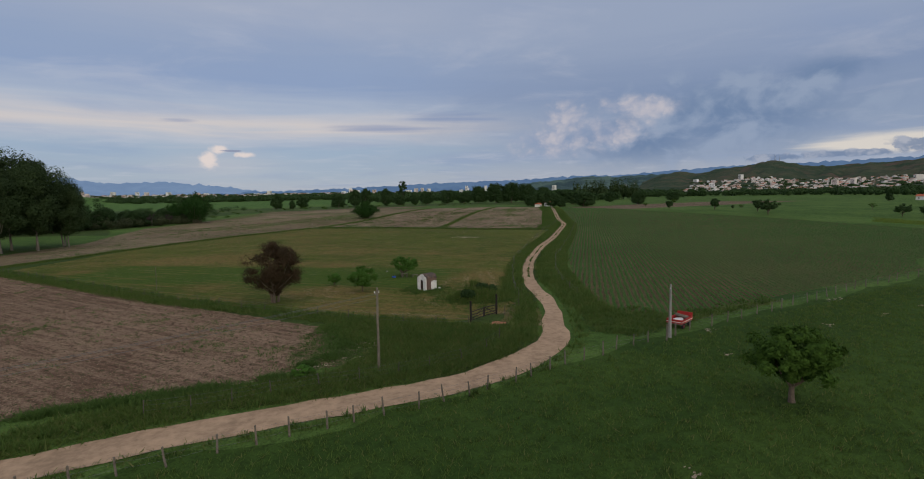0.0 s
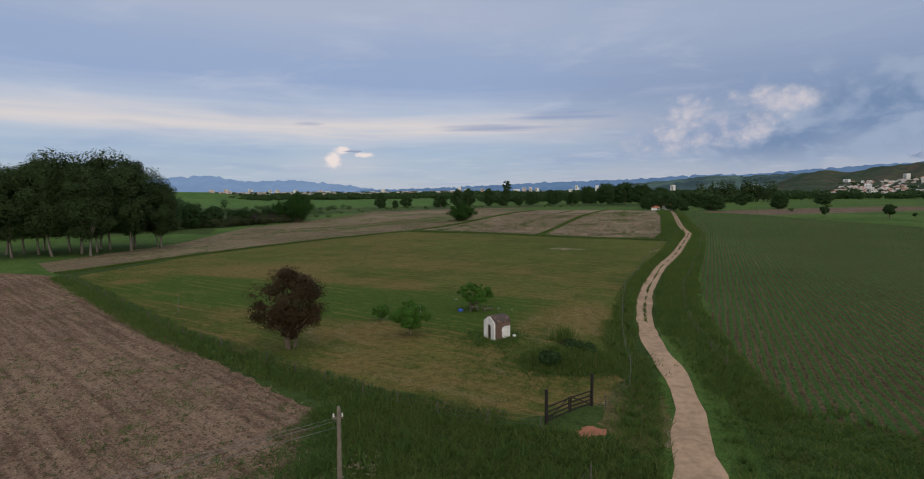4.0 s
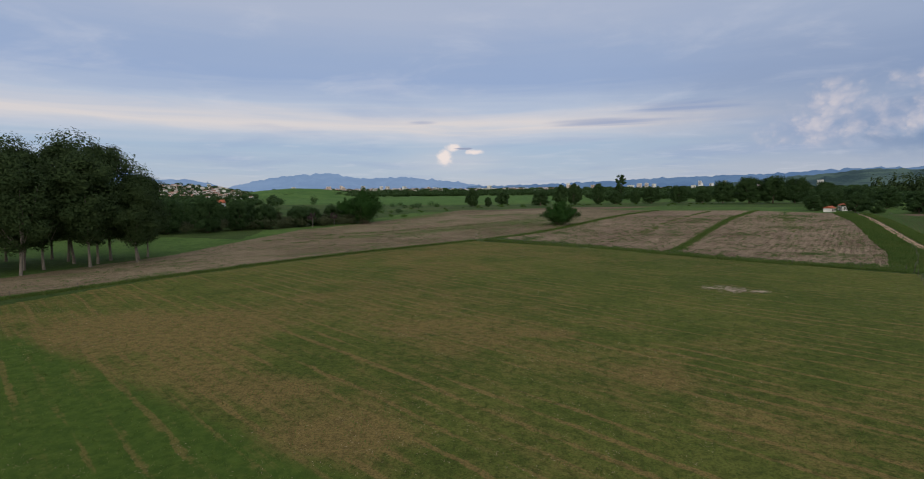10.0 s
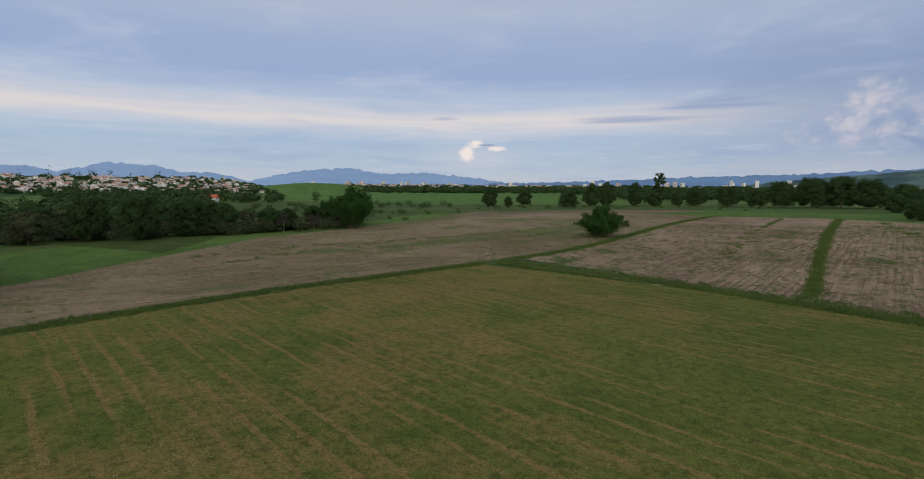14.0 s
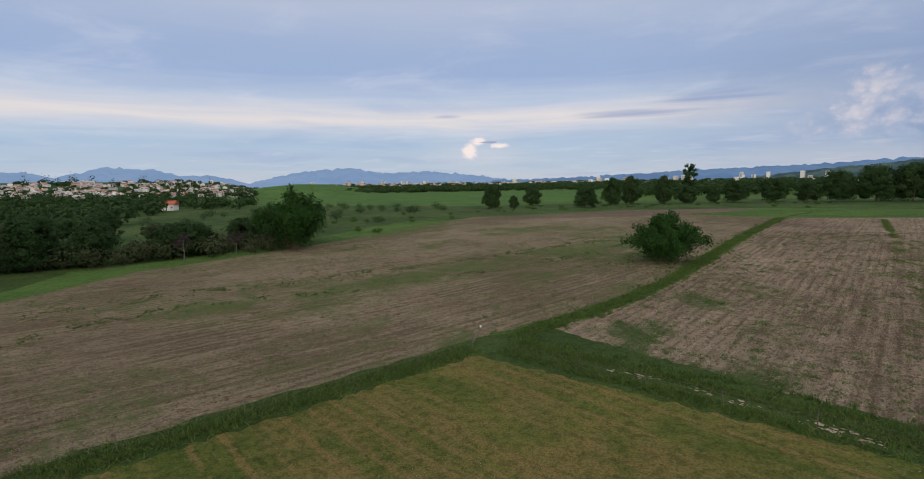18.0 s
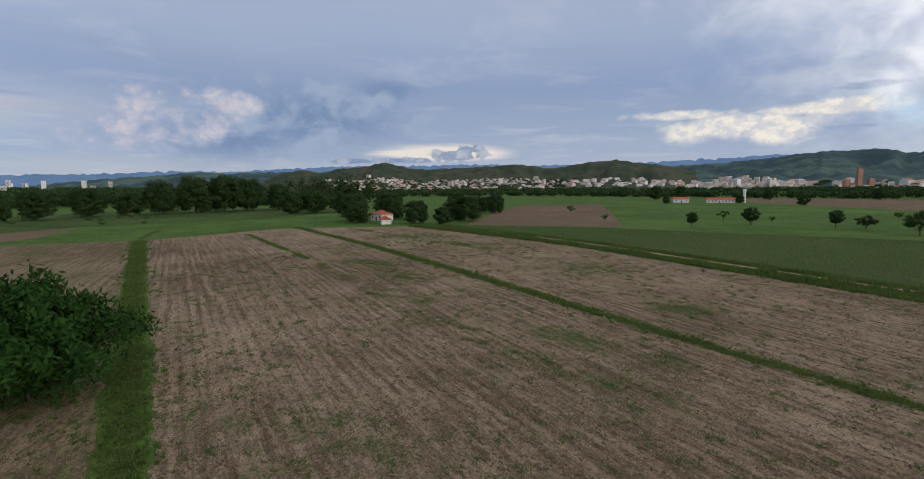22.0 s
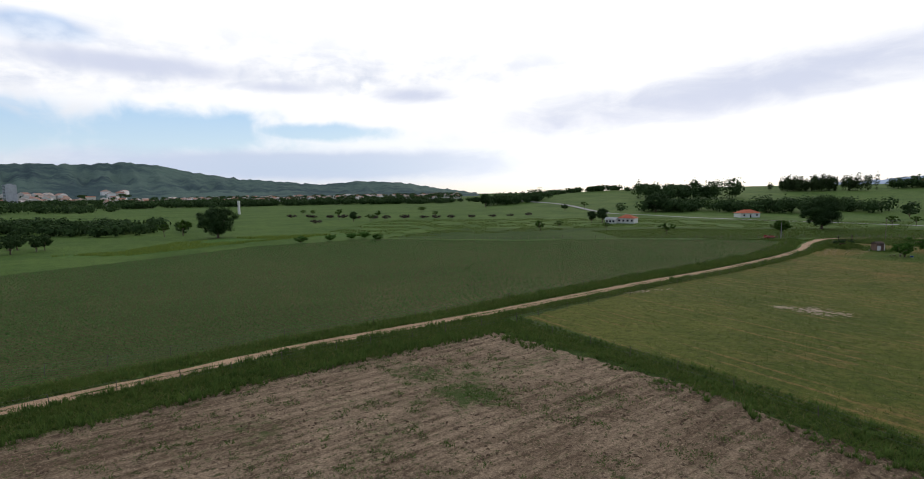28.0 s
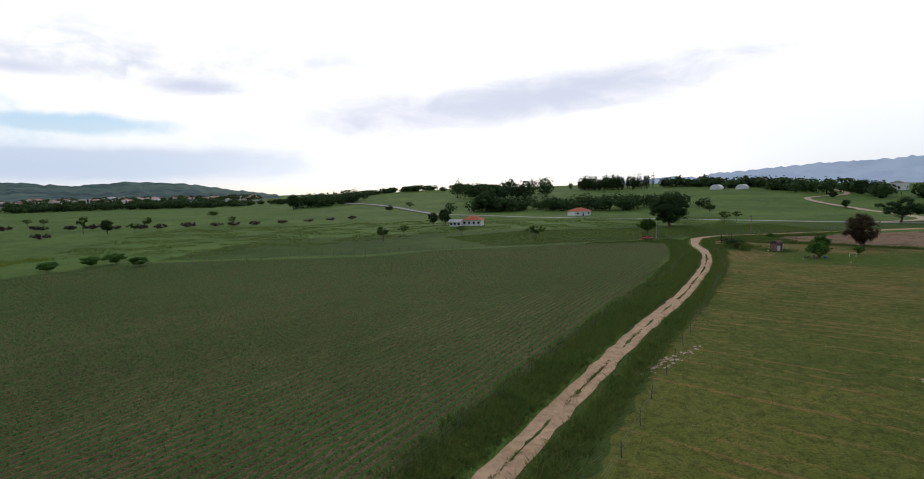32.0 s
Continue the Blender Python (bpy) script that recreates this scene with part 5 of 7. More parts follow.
# southern pasture
for ob, x, y, s, t in ((slim_tree, 98.4, -10, 1.15, 1.0), (airy_tree, 91.5, -29, .85, 1), (airy_tree, 68, -24, .75, 1), (round_tree, 72.6, -84, 1.2, 1), (round_tree, 79, -86, .95, 1), (mango, 35, -230, 1.35, .78),
                       (oak, 115, -254, .7, 1.1), (round_tree, 231, -391, 2.3, 1), (airy_tree, 98, -268, 1.4, 1), (airy_tree, 249, -227, 1.1, 1), (slim_tree, 248, -129, 1.2, 1.1), (round_tree, 246, -88, 1.0, 1), (slim_tree, 237, -96, 1.0, 1),
                       (airy_tree, 203.6, -142, 1.0, 1), (airy_tree, 352, -177, 1.0, 1), (airy_tree, 337, -171, 1.0, 1), (oak, -107, -147, .75, .9), (round_tree, -197, -140, .8, 1), (round_tree, -263, -230, .9, 1), (airy_tree, -205, -148, 1, 1),
                       (oak, -127, -28, 1.55, .85), (oak, -136, -22, 1.3, .9), (wood_tree, -330, -277, .85, 1.1), (airy_tree, -58, -48, 1, 1.1), (airy_tree, -74, -64, .9, 1), (airy_tree, 263, -96, 1.1, 1.5), (airy_tree, 249, -222, 1.2, 1)):
    again(ob, (x, y), s, x * 23, t)
for k, (x, y, s) in enumerate([(334, -135, 1.1), (318, -138, 1.0), (309, -131, .9), (291, -128, 1.0), (278, -126, 1.2), (262, -122, .9), (246, -120, 1), (235, -118, 1.1), (222, -124, 1.2), (208, -128, .9), (198, -128, 1), (186, -130, 1), (172, -138, .9), (158, -148, .8), (146, -158, .8), (134, -170, .9)]):
    again(mauve, (x, y), s, k * 41)
for x, y, s in ((169.7, 34, 1.1), (180, 46, .9), (187, 57, 1.0), (160, 40, .9), (174, 38, 1.0)):
    again(shrub, (x, y), s * 2.2, x * 9, .6, "wide low green thicket at the field's edge")


# ---- belts of far trees ----
def wood_belt(name, line, width, count, h, w, mat, label, seed, leaves=110, leaf=0.9):
    """A long belt of trees in one mesh: leaves and bare stems."""
    rnd = np.random.default_rng(seed)
    seg = np.array(line, float)
    L = np.r_[0, np.cumsum(np.linalg.norm(np.diff(seg, axis=0), axis=1))]
    out = []
    for s in rnd.uniform(0, L[-1], count):
        x, y = np.interp(s, L, seg[:, 0]), np.interp(s, L, seg[:, 1])
        x, y = x + rnd.uniform(-.5, .5) * width, y + rnd.uniform(-.5, .5) * width
        hh, ww = h * rnd.uniform(.6, 1.15), w * rnd.uniform(.6, 1.2)
        d = rnd.normal(size=(leaves, 3))
        d /= np.linalg.norm(d, axis=1, keepdims=True)
        lump = 1 + 0.25 * np.sin(d[:, 0] * 5 + s) * np.cos(d[:, 1] * 4 + s * 2) + 0.15 * np.sin(d[:, 2] * 9 + s)
        c = d * lump[:, None] * rnd.uniform(.6, 1, (leaves, 1)) * np.array([ww / 2, ww / 2, hh * .46]) + np.array([x, y, hh * .52])
        gz = rise_z(x, y)
        c[:, 2] = np.maximum(c[:, 2], 0.4) + gz
        out.append(leaf_quads(c, d + rnd.normal(size=d.shape) * .3 + np.array([0, 0, .3]), np.full(leaves, leaf * ww / 10), rnd, 0.75))
        out.append(tube([(x, y, gz - .2), (x, y, gz + hh * .6)], [ww * .03, ww * .015], 4))
    me = quad_mesh(name, np.concatenate(out), [mat])
    return tagged(new(name, me), label, "wood", kind="stuff")


wood_belt("northern_wood", [bearing(WEST_EYE, a, r) for a, r in ((14, 640), (22, 700), (32, 720), (40, 640), (46, 560))], 90, 210, 13, 15, L_DARK, "dark belt of trees beyond the northern fields", 71)
wood_belt("northern_wood", [bearing(WEST_EYE, a, r) for a, r in ((12, 980), (25, 1050), (40, 1000), (52, 900))], 160, 330, 16, 18, L_DARK, "dark belt of trees beyond the northern fields", 72, 90)
wood_belt("river_wood", [bearing(WEST_EYE, a, r) for a, r in ((-18, 1650), (-8, 1500), (4, 1500), (14, 1400))], 200, 340, 15, 22, L_DARK, "long dark line of trees in the valley", 73, 80)
wood_belt("river_wood", [bearing(WEST_EYE, a, r) for a, r in ((-26, 2000), (0, 2100), (20, 2000), (44, 1800))], 260, 420, 20, 34, L_DARK, "long dark line of trees in the valley", 74, 70)
wood_belt("western_wood", [(-215, 300), (-250, 380), (-300, 460), (-360, 540)], 110, 90, 10, 13, L_DARK, "loose wood below the town", 75)
wood_belt("western_wood", [(-230, 560), (-330, 600), (-460, 690), (-600, 740)], 90, 110, 11, 14, L_DARK, "trees between the pasture and the town", 76)
wood_belt("town_trees", [bearing(WEST_EYE, a, r) for a, r in ((-54, 1000), (-46, 1050), (-38, 1080), (-28, 1060))], 160, 150, 13, 16, L_DARK, "dark trees among the houses of the town", 77, 90)
wood_belt("town_trees", [bearing(WEST_EYE, a, r) for a, r in ((-54, 1300), (-44, 1330), (-31, 1300))], 60, 26, 50, 20, L_DARK, "dark trees on the hilltop above the town", 78, 110)
wood_belt("eastern_wood", [bearing(EAST_EYE, a, r) for a, r in ((52, 900), (60, 950), (72, 980), (84, 900), (96, 820), (108, 850), (122, 900))], 150, 420, 12, 18, L_DARK, "belt of trees in front of the eastern town", 79, 90)
wood_belt("eastern_wood", [bearing(EAST_EYE, a, r) for a, r in ((60, 1550), (80, 1600), (100, 1650), (125, 1500), (135, 1300))], 200, 420, 15, 26, L_DARK, "belt of trees in front of the eastern town", 80, 80)
wood_belt("tall_eucalyptus_row", [bearing(EAST_EYE, a, r) for a, r in ((48.6, 560), (51.5, 580), (54.5, 560))], 40, 36, 31, 14, L_EUC, "row of tall dark eucalyptus trees", 81, 130)
wood_belt("scrub_orchard", [(300, 30), (330, 45), (375, 62), (400, 20), (330, 10)], 36, 130, 7, 9, L_DARK, "dense low orchard scrub", 82, 120)
wood_belt("southern_wood", [bearing(SOUTH_EYE, a, r) for a, r in ((128, 1050), (140, 1000), (152, 950), (160, 900))], 90, 300, 13, 18, L_DARK, "dark line of trees along the plain", 83, 90)
wood_belt("southern_wood", [(250, -420), (215, -470), (190, -560)], 50, 50, 16, 18, L_DARK, "dark clump of trees beside the lane", 84)
wood_belt("lane_wood", [(52, -240), (15, -240), (-30, -228), (-75, -212), (-110, -205)], 40, 90, 12, 14, L_DARK, "dark wood behind the white house", 85, 150, 0.7)
wood_belt("hilltop_wood", [bearing(SOUTH_EYE, a, r) for a, r in ((161, 950), (170, 1000), (178, 900), (186, 820))], 90, 130, 11, 18, L_DARK, "trees along the southern rise", 86, 100)
wood_belt("hilltop_wood", [bearing(SOUTH_EYE, a, r) for a, r in ((183, 640), (188, 620), (192, 640))], 40, 34, 22, 17, L_DARK, "tall trees along the southern rise", 87, 130)
wood_belt("pine_row", [bearing(SOUTH_EYE, a, r) for a, r in ((195, 760), (202, 760))], 30, 60, 20, 9, L_EUC, "row of slender trees behind the sheds", 88, 260)
wood_belt("shed_wood", [bearing(SOUTH_EYE, a, r) for a, r in ((204, 800), (212, 760), (220, 620), (230, 560))], 70, 90, 14, 20, L_DARK, "dark trees behind the sheds and houses", 89, 120)
wood_belt("wood_undergrowth", [(-185, 235), (-160, 262), (-140, 276), (-122, 292), (-100, 310), (-86, 324)], 16, 110, 6.0, 8, L_OLIVE, "thick undergrowth along the wood's edge", 90, 300, 0.4)


def garden_trees(name, origin, az0, az1, r0, r1, count, height, label, seed, h=9, w=13, leaves=60):
    """Dark trees standing among the houses of a far town."""
    rnd = np.random.default_rng(seed)
    out = []
    for a, r in zip(rnd.uniform(az0, az1, count), rnd.uniform(r0, r1, count)):
        x, y = bearing(origin, a, r)
        d = rnd.normal(size=(leaves, 3))
        d /= np.linalg.norm(d, axis=1, keepdims=True)
        hh, ww = h * rnd.uniform(.5, 1.3), w * rnd.uniform(.5, 1.5)
        c = d * rnd.uniform(.6, 1, (leaves, 1)) * np.array([ww / 2, ww / 2, hh * .45]) + np.array([x, y, height(a, r) + hh * .5])
        out.append(leaf_quads(c, d + np.array([0, 0, .3]), np.full(leaves, ww * .11), rnd, .75))
    tagged(new(name, quad_mesh(name, np.concatenate(out), [L_DARK])), label, "trees", kind="stuff")


garden_trees("town_gardens", WEST_EYE, -54, -27, 985, 1330, 260, lambda a, r: 2 + 34 * max(0, min(1, (r - 930) / 420)) ** 1.25 * min(1, max(0.05, (-25.5 - a) / 6)), "dark garden trees between the small houses", 91)
garden_trees("town_gardens", EAST_EYE, 50, 78, 1700, 2380, 200, on_slope(HILLS_E, 3100, 1500), "dark garden trees of the eastern town", 92, 10, 22)
garden_trees("town_gardens", EAST_EYE, 78, 128, 1750, 2450, 300, on_slope(MOUNT_E, 3900, 1900), "dark trees among the pale city buildings", 93, 12, 26)
garden_trees("town_gardens", EAST_EYE, 126, 160, 1460, 1880, 330, lambda a, r: 3 + (r - 1500) * 0.02, "dark trees between the suburb's houses", 94, 10, 18)
garden_trees("town_gardens", WEST_EYE, -24, 44, 2250, 3200, 480, lambda a, r: 10 + (r - 2300) * 0.015, "dark trees between the houses of the northern town", 95, 12, 34)
scrub_line = [(-95, 350), (-70, 400), (-60, 430), (-20, 480), (40, 500), (110, 510), (190, 500)]
wood_belt("scrub", scrub_line, 60, 50, 1.8, 4, L_GREEN, "scattered low scrub on the rough pasture", 96, 260, 0.4)
wood_belt("scrub", [(-230, 330), (-180, 400), (-120, 420), (-90, 480), (-160, 520)], 120, 50, 5, 7, L_DARK, "scattered bushes on the rough pasture", 97, 300, 0.35)
wood_belt("river_wood", [bearing(WEST_EYE, a, r) for a, r in ((-17, 1120), (-8, 1180), (2, 1250), (12, 1250))], 90, 150, 12, 20, L_DARK, "long dark line of trees beyond the bright pasture", 98, 110)

# ---- built things ----
def part(name, bm, mat, parent, label=""):
    me = bpy.data.meshes.new(name)
    bm.to_mesh(me)
    bm.free()
    me.materials.append(mat)
    ob = new(name, me)
    ob.parent = parent
    if label:
        tagged(ob, label)
    return ob


def box_bm(items, bevel=0.0):
    """Boxes from (x, y, z, sx, sy, sz[, turn]): centre and size."""
    bm = bmesh.new()
    for it in items:
        x, y, z, sx, sy, sz = it[:6]
        m = pose(x, y, z, *(it[6] if len(it) > 6 else (0, 0, 0))) @ Matrix.Diagonal((sx, sy, sz, 1))
        bmesh.ops.create_cube(bm, size=1.0, matrix=m)
    if bevel:
        bmesh.ops.bevel(bm, geom=list(bm.edges), offset=bevel, segments=1, affect="EDGES")
    return bm


def post_bm(h, r, sides=8, lean=0.0, seed=0):
    """A rough round post, a little bent, with a weathered top."""
    rnd = random.Random(seed)
    bm = bmesh.new()
    rings = []
    for i, t in enumerate((-0.15, 0.3, 0.62, 0.97, 1.0)):
        k = r * (1.1 - 0.2 * t) * (0.75 if t == 1.0 else 1)
        ox, oy = lean * h * t + rnd.uniform(-.25, .25) * r, rnd.uniform(-.25, .25) * r
        rings.append([bm.verts.new((ox + k * rnd.uniform(.88, 1.1) * math.cos(a * 2 * math.pi / sides), oy + k * math.sin(a * 2 * math.pi / sides), h * t)) for a in range(sides)])
    for a, b in zip(rings, rings[1:]):
        for k in range(sides):
            bm.faces.new((a[k], a[(k + 1) % sides], b[(k + 1) % sides], b[k]))
    bm.faces.new(rings[-1])
    return bm


def bm_mesh(name, bm, mat):
    me = bpy.data.meshes.new(name)
    bm.to_mesh(me)
    bm.free()
    me.materials.append(mat)
    return me


def wire_quads(a, b, sag, r=0.012, n=6):
    pts = [np.array(a) * (1 - t) + np.array(b) * t - np.array([0, 0, sag * 4 * t * (1 - t)]) for t in np.linspace(0, 1, n + 1)]
    return tube(pts, [r] * len(pts), 4)


POSTS = [bm_mesh("post", post_bm(1.4, 0.07, 8, l, s), WEATHERED) for s, l in ((1, 0.02), (2, -0.05), (3, 0.08), (4, -0.02))]
THIN = [bm_mesh("post", post_bm(1.3, 0.042, 6, l, s), FENCE_WOOD) for s, l in ((5, 0.03), (6, -0.06), (7, 0.0))]


def fence(line, gap, label, seed, kinds=None, wires=(0.45, 0.85, 1.2), jitter=0.25, group=""):
    """A wire fence: single posts along a line and a part for the wires."""
    rnd = random.Random(seed)
    ob = new("fence")
    ob.location = (*line[0], 0)
    origin = Vector((*line[0], 0))
    kinds = kinds or POSTS
    at, carry = [], 0.0
    for p, q in zip(line, line[1:]):
        p, q = Vector(p), Vector(q)
        L = (q - p).length
        s = carry
        while s < L:
            at.append(p.lerp(q, s / L) + Vector((rnd.uniform(-jitter, jitter), rnd.uniform(-jitter, jitter))))
            s += gap * rnd.uniform(0.85, 1.15)
        carry = s - L
    for k, p in enumerate(at):
        o = new("post", rnd.choice(kinds))
        o.parent = ob
        o.matrix_local = pose(p.x - origin.x, p.y - origin.y, ground_z(p.x, p.y), rnd.uniform(-4, 4), rnd.uniform(-4, 4), rnd.uniform(0, 360)) @ Matrix.Diagonal((1, 1, rnd.uniform(.88, 1.12), 1))
    q = [wire_quads((a.x - origin.x, a.y - origin.y, z + ground_z(a.x, a.y)), (b.x - origin.x, b.y - origin.y, z + ground_z(b.x, b.y)), 0.04, 0.006, 2) for a, b in zip(at, at[1:]) for z in wires]
    w = new("wire", quad_mesh("wire", np.concatenate(q), [WIRE]))
    w.parent = ob
    return tagged(ob, label, "fence", group)


fence([(-80, -3), (-52, -0.3), (-43, 0.8), (-34, 1.8), (-27, 2.6), (-20, 4.2), (-16, 5.6), (-8, 7.6), (-1, 9.0)], 2.4, "weathered wooden post and wire fence along the dirt road", 1)
fence([(2.5, 9.6), (16, 11.8), (29, 14), (51, 18), (73, 20.5), (100, 27), (160, 42)], 3.4, "weathered post and wire fence beside the crop field", 2)
fence([(-17.5, 23.6), (-23, 26), (-30, 31.5), (-56, 58.5), (-98, 112)], 4.5, "thin pale post fence along the meadow", 3, THIN)
fence([(-11, 26.6), (-7.2, 29.5), (-3.5, 37), (3.6, 53), (16.5, 77), (52, 127), (74, 158.5), (95, 184), (115, 213), (190, 342)], 6.0, "thin post fence on the verge of the straight road", 4, THIN)
fence([(-17, 16), (-22, 11.5), (-28, 10), (-36, 9.6), (-52, 9)], 3.6, "thin leaning posts in the tall roadside grass", 5, THIN)
fence([(5, 33), (14, 54), (26, 73), (60, 118), (82, 149), (120, 201), (200, 332)], 6.5, "thin post fence between road and crop field", 6, THIN)
fence([(74, 161), (50, 178), (24, 202.5), (-16, 229)], 7.0, "thin dark post fence on the grassy field bank", 7, THIN)
fence([(-18, 229.5), (-50.5, 195.8), (-63.5, 179.8), (-83.5, 151.8), (-104, 119.5)], 9.0, "thin post fence on the meadow's far side", 8, THIN)


def leaning_post():
    ob = new("leaning_stake")
    ob.location = (-18.2, 231.6, ground_z(-18.2, 231.6))
    part("stake", post_bm(2.2, 0.07, 7, 0.0, 9), WEATHERED, ob).rotation_euler = (0, radians(24), 0)
    part("cap", box_bm([(0.94, 0, 2.02, .2, .2, .2)], .02), PLASTER, ob, "white painted tip")
    tagged(ob, "leaning grey stake with a white tip at the field corner", "stake")


leaning_post()


def gate():
    a, b = Vector((-16.9, 24.6, 0)), Vector((-12.0, 27.2, 0))
    L = (b - a).length
    ob = new("farm_gate")
    ob.matrix_basis = pose(a.x, a.y, 0, 0, 0, math.degrees(math.atan2(b.y - a.y, b.x - a.x)))
    for name, x, h in (("gate_post", 0, 2.75), ("gate_post", L, 2.75)):
        p = part(name, box_bm([(0, 0, h / 2 - .1, .2, .2, h + .2)], .02), DARK_WOOD, ob)
        p.location = (x, 0, 0)
        part("post_cap", box_bm([(0, 0, h + .03, .23, .23, .05)], .01), DARK_WOOD, p)
    half = L / 2 - .16
    for side in (0, 1):
        leaf = new("gate_leaf")
        leaf.parent = ob
        leaf.matrix_local = pose(.14 if side == 0 else L - .14, 0, 0.15, 0, -2 if side == 0 else 2, 0)
        sg = 1 if side == 0 else -1
        part("stile", box_bm([(sg * .06, 0, .65, .1, .07, 1.3)], .01), DARK_WOOD, leaf)
        part("stile", box_bm([(sg * (half - .06), 0, .65, .14, .07, 1.3)], .01), DARK_WOOD, leaf)
        for z in (.12, .45, .8, 1.2):
            part("rail", box_bm([(sg * half / 2, .002, z, half - .2, .045, .11)], .01), DARK_WOOD, leaf)
        ang = math.degrees(math.atan2(1.05, half - .3)) * -sg
        part("brace", box_bm([(sg * half / 2, .05, .66, math.hypot(half - .3, 1.05), .035, .09, (0, ang, 0))], .005), DARK_WOOD, leaf)
    tagged(ob, "dark stained double timber farm gate, closed, with tall posts", "gate")


gate()
field("clay_patch", [(-15.2, 22.2), (-13.2, 22.0), (-12.6, 23.0), (-13.8, 23.7), (-14.9, 23.1)], 0.04, CLAY, "worn red clay in front of the gate", "ground", .3, .22, 90)
field("dry_verge", [(-12, 19), (-7.5, 22), (-5, 28), (-5.8, 33), (-9.5, 29), (-13, 24)], 0.035, grass_material("dry_trodden_grass", (0.09, 0.11, 0.03, 1), (0.15, 0.13, 0.045, 1), (0.22, 0.16, 0.08, 1), .42, .58, .8), "dry yellowish grass beside the gate", "grass", .8, .4, 91)
def bare_patch(x, y, a, b, ang, seed):
    """Ragged scraps of bare ground scattered in the grass."""
    rnd = random.Random(seed)
    vs, fs = [], []
    for k in range(max(6, int(a * b * 9))):
        r, t = math.sqrt(rnd.random()), rnd.uniform(0, 6.28)
        u, w = a * r * math.cos(t), b * r * math.sin(t)
        cx, cy = x + u * math.cos(ang) - w * math.sin(ang), y + u * math.sin(ang) + w * math.cos(ang)
        s = rnd.uniform(.15, .6) * min(1.0, .3 + b * .5) * (1.3 - r)
        o = len(vs)
        for i in range(9):
            q = s * rnd.uniform(.45, 1.3)
            p, e = q * math.cos(i * .698) * 1.3, q * math.sin(i * .698) * .7
            vs.append((cx + p * math.cos(ang) - e * math.sin(ang), cy + p * math.sin(ang) + e * math.cos(ang), 0.045 + k * 0.0004))
        fs.append(tuple(range(o, o + 9)))
    me = bpy.data.meshes.new("bare_patch")
    me.from_pydata([(p[0], p[1], p[2] + ground_z(p[0], p[1])) for p in vs], [], fs)
    structure("bare_patch", me, [SAND], "scraps of bare pale sandy ground in the grass", "ground")


for x, y, a, b, ang in ((28.5, 141.5, 4.6, 3.4, -.55), (33, 139.5, 2.0, 1.4, -.55), (56, 131.5, 6.5, 1.2, .63), (51, 127.5, 2.6, .8, .6), (7, 9.2, 1.5, .7, .2), (1.5, 2, .9, .5, .2), (37.5, 14, 2.6, .8, .2), (33.5, 5.5, 1.6, .6, .2), (21.5, 5, 1.6, .8, .2), (-18.5, -13, .8, .6, .2), (44, 6.5, 1.5, .5, .2),
                        (-1.5, 221.8, 3.8, .7, -.58), (5, 217, 3.4, .8, -.7), (11, 211.2, 3.6, .9, -.82), (16.2, 205.8, 2.8, .9, -.79), (32, 197.5, 1.3, .9, -.6), (-33, 16.2, 1.6, .7, -.5), (-31, 21, 1.5, 2.4, -.5), (-36.5, 15.4, 3.0, .6, .1), (-43, 13.4, 2.4, .4, .1)):
    bare_patch(x, y, a, b, ang, int(1000 + 7 * x + y))


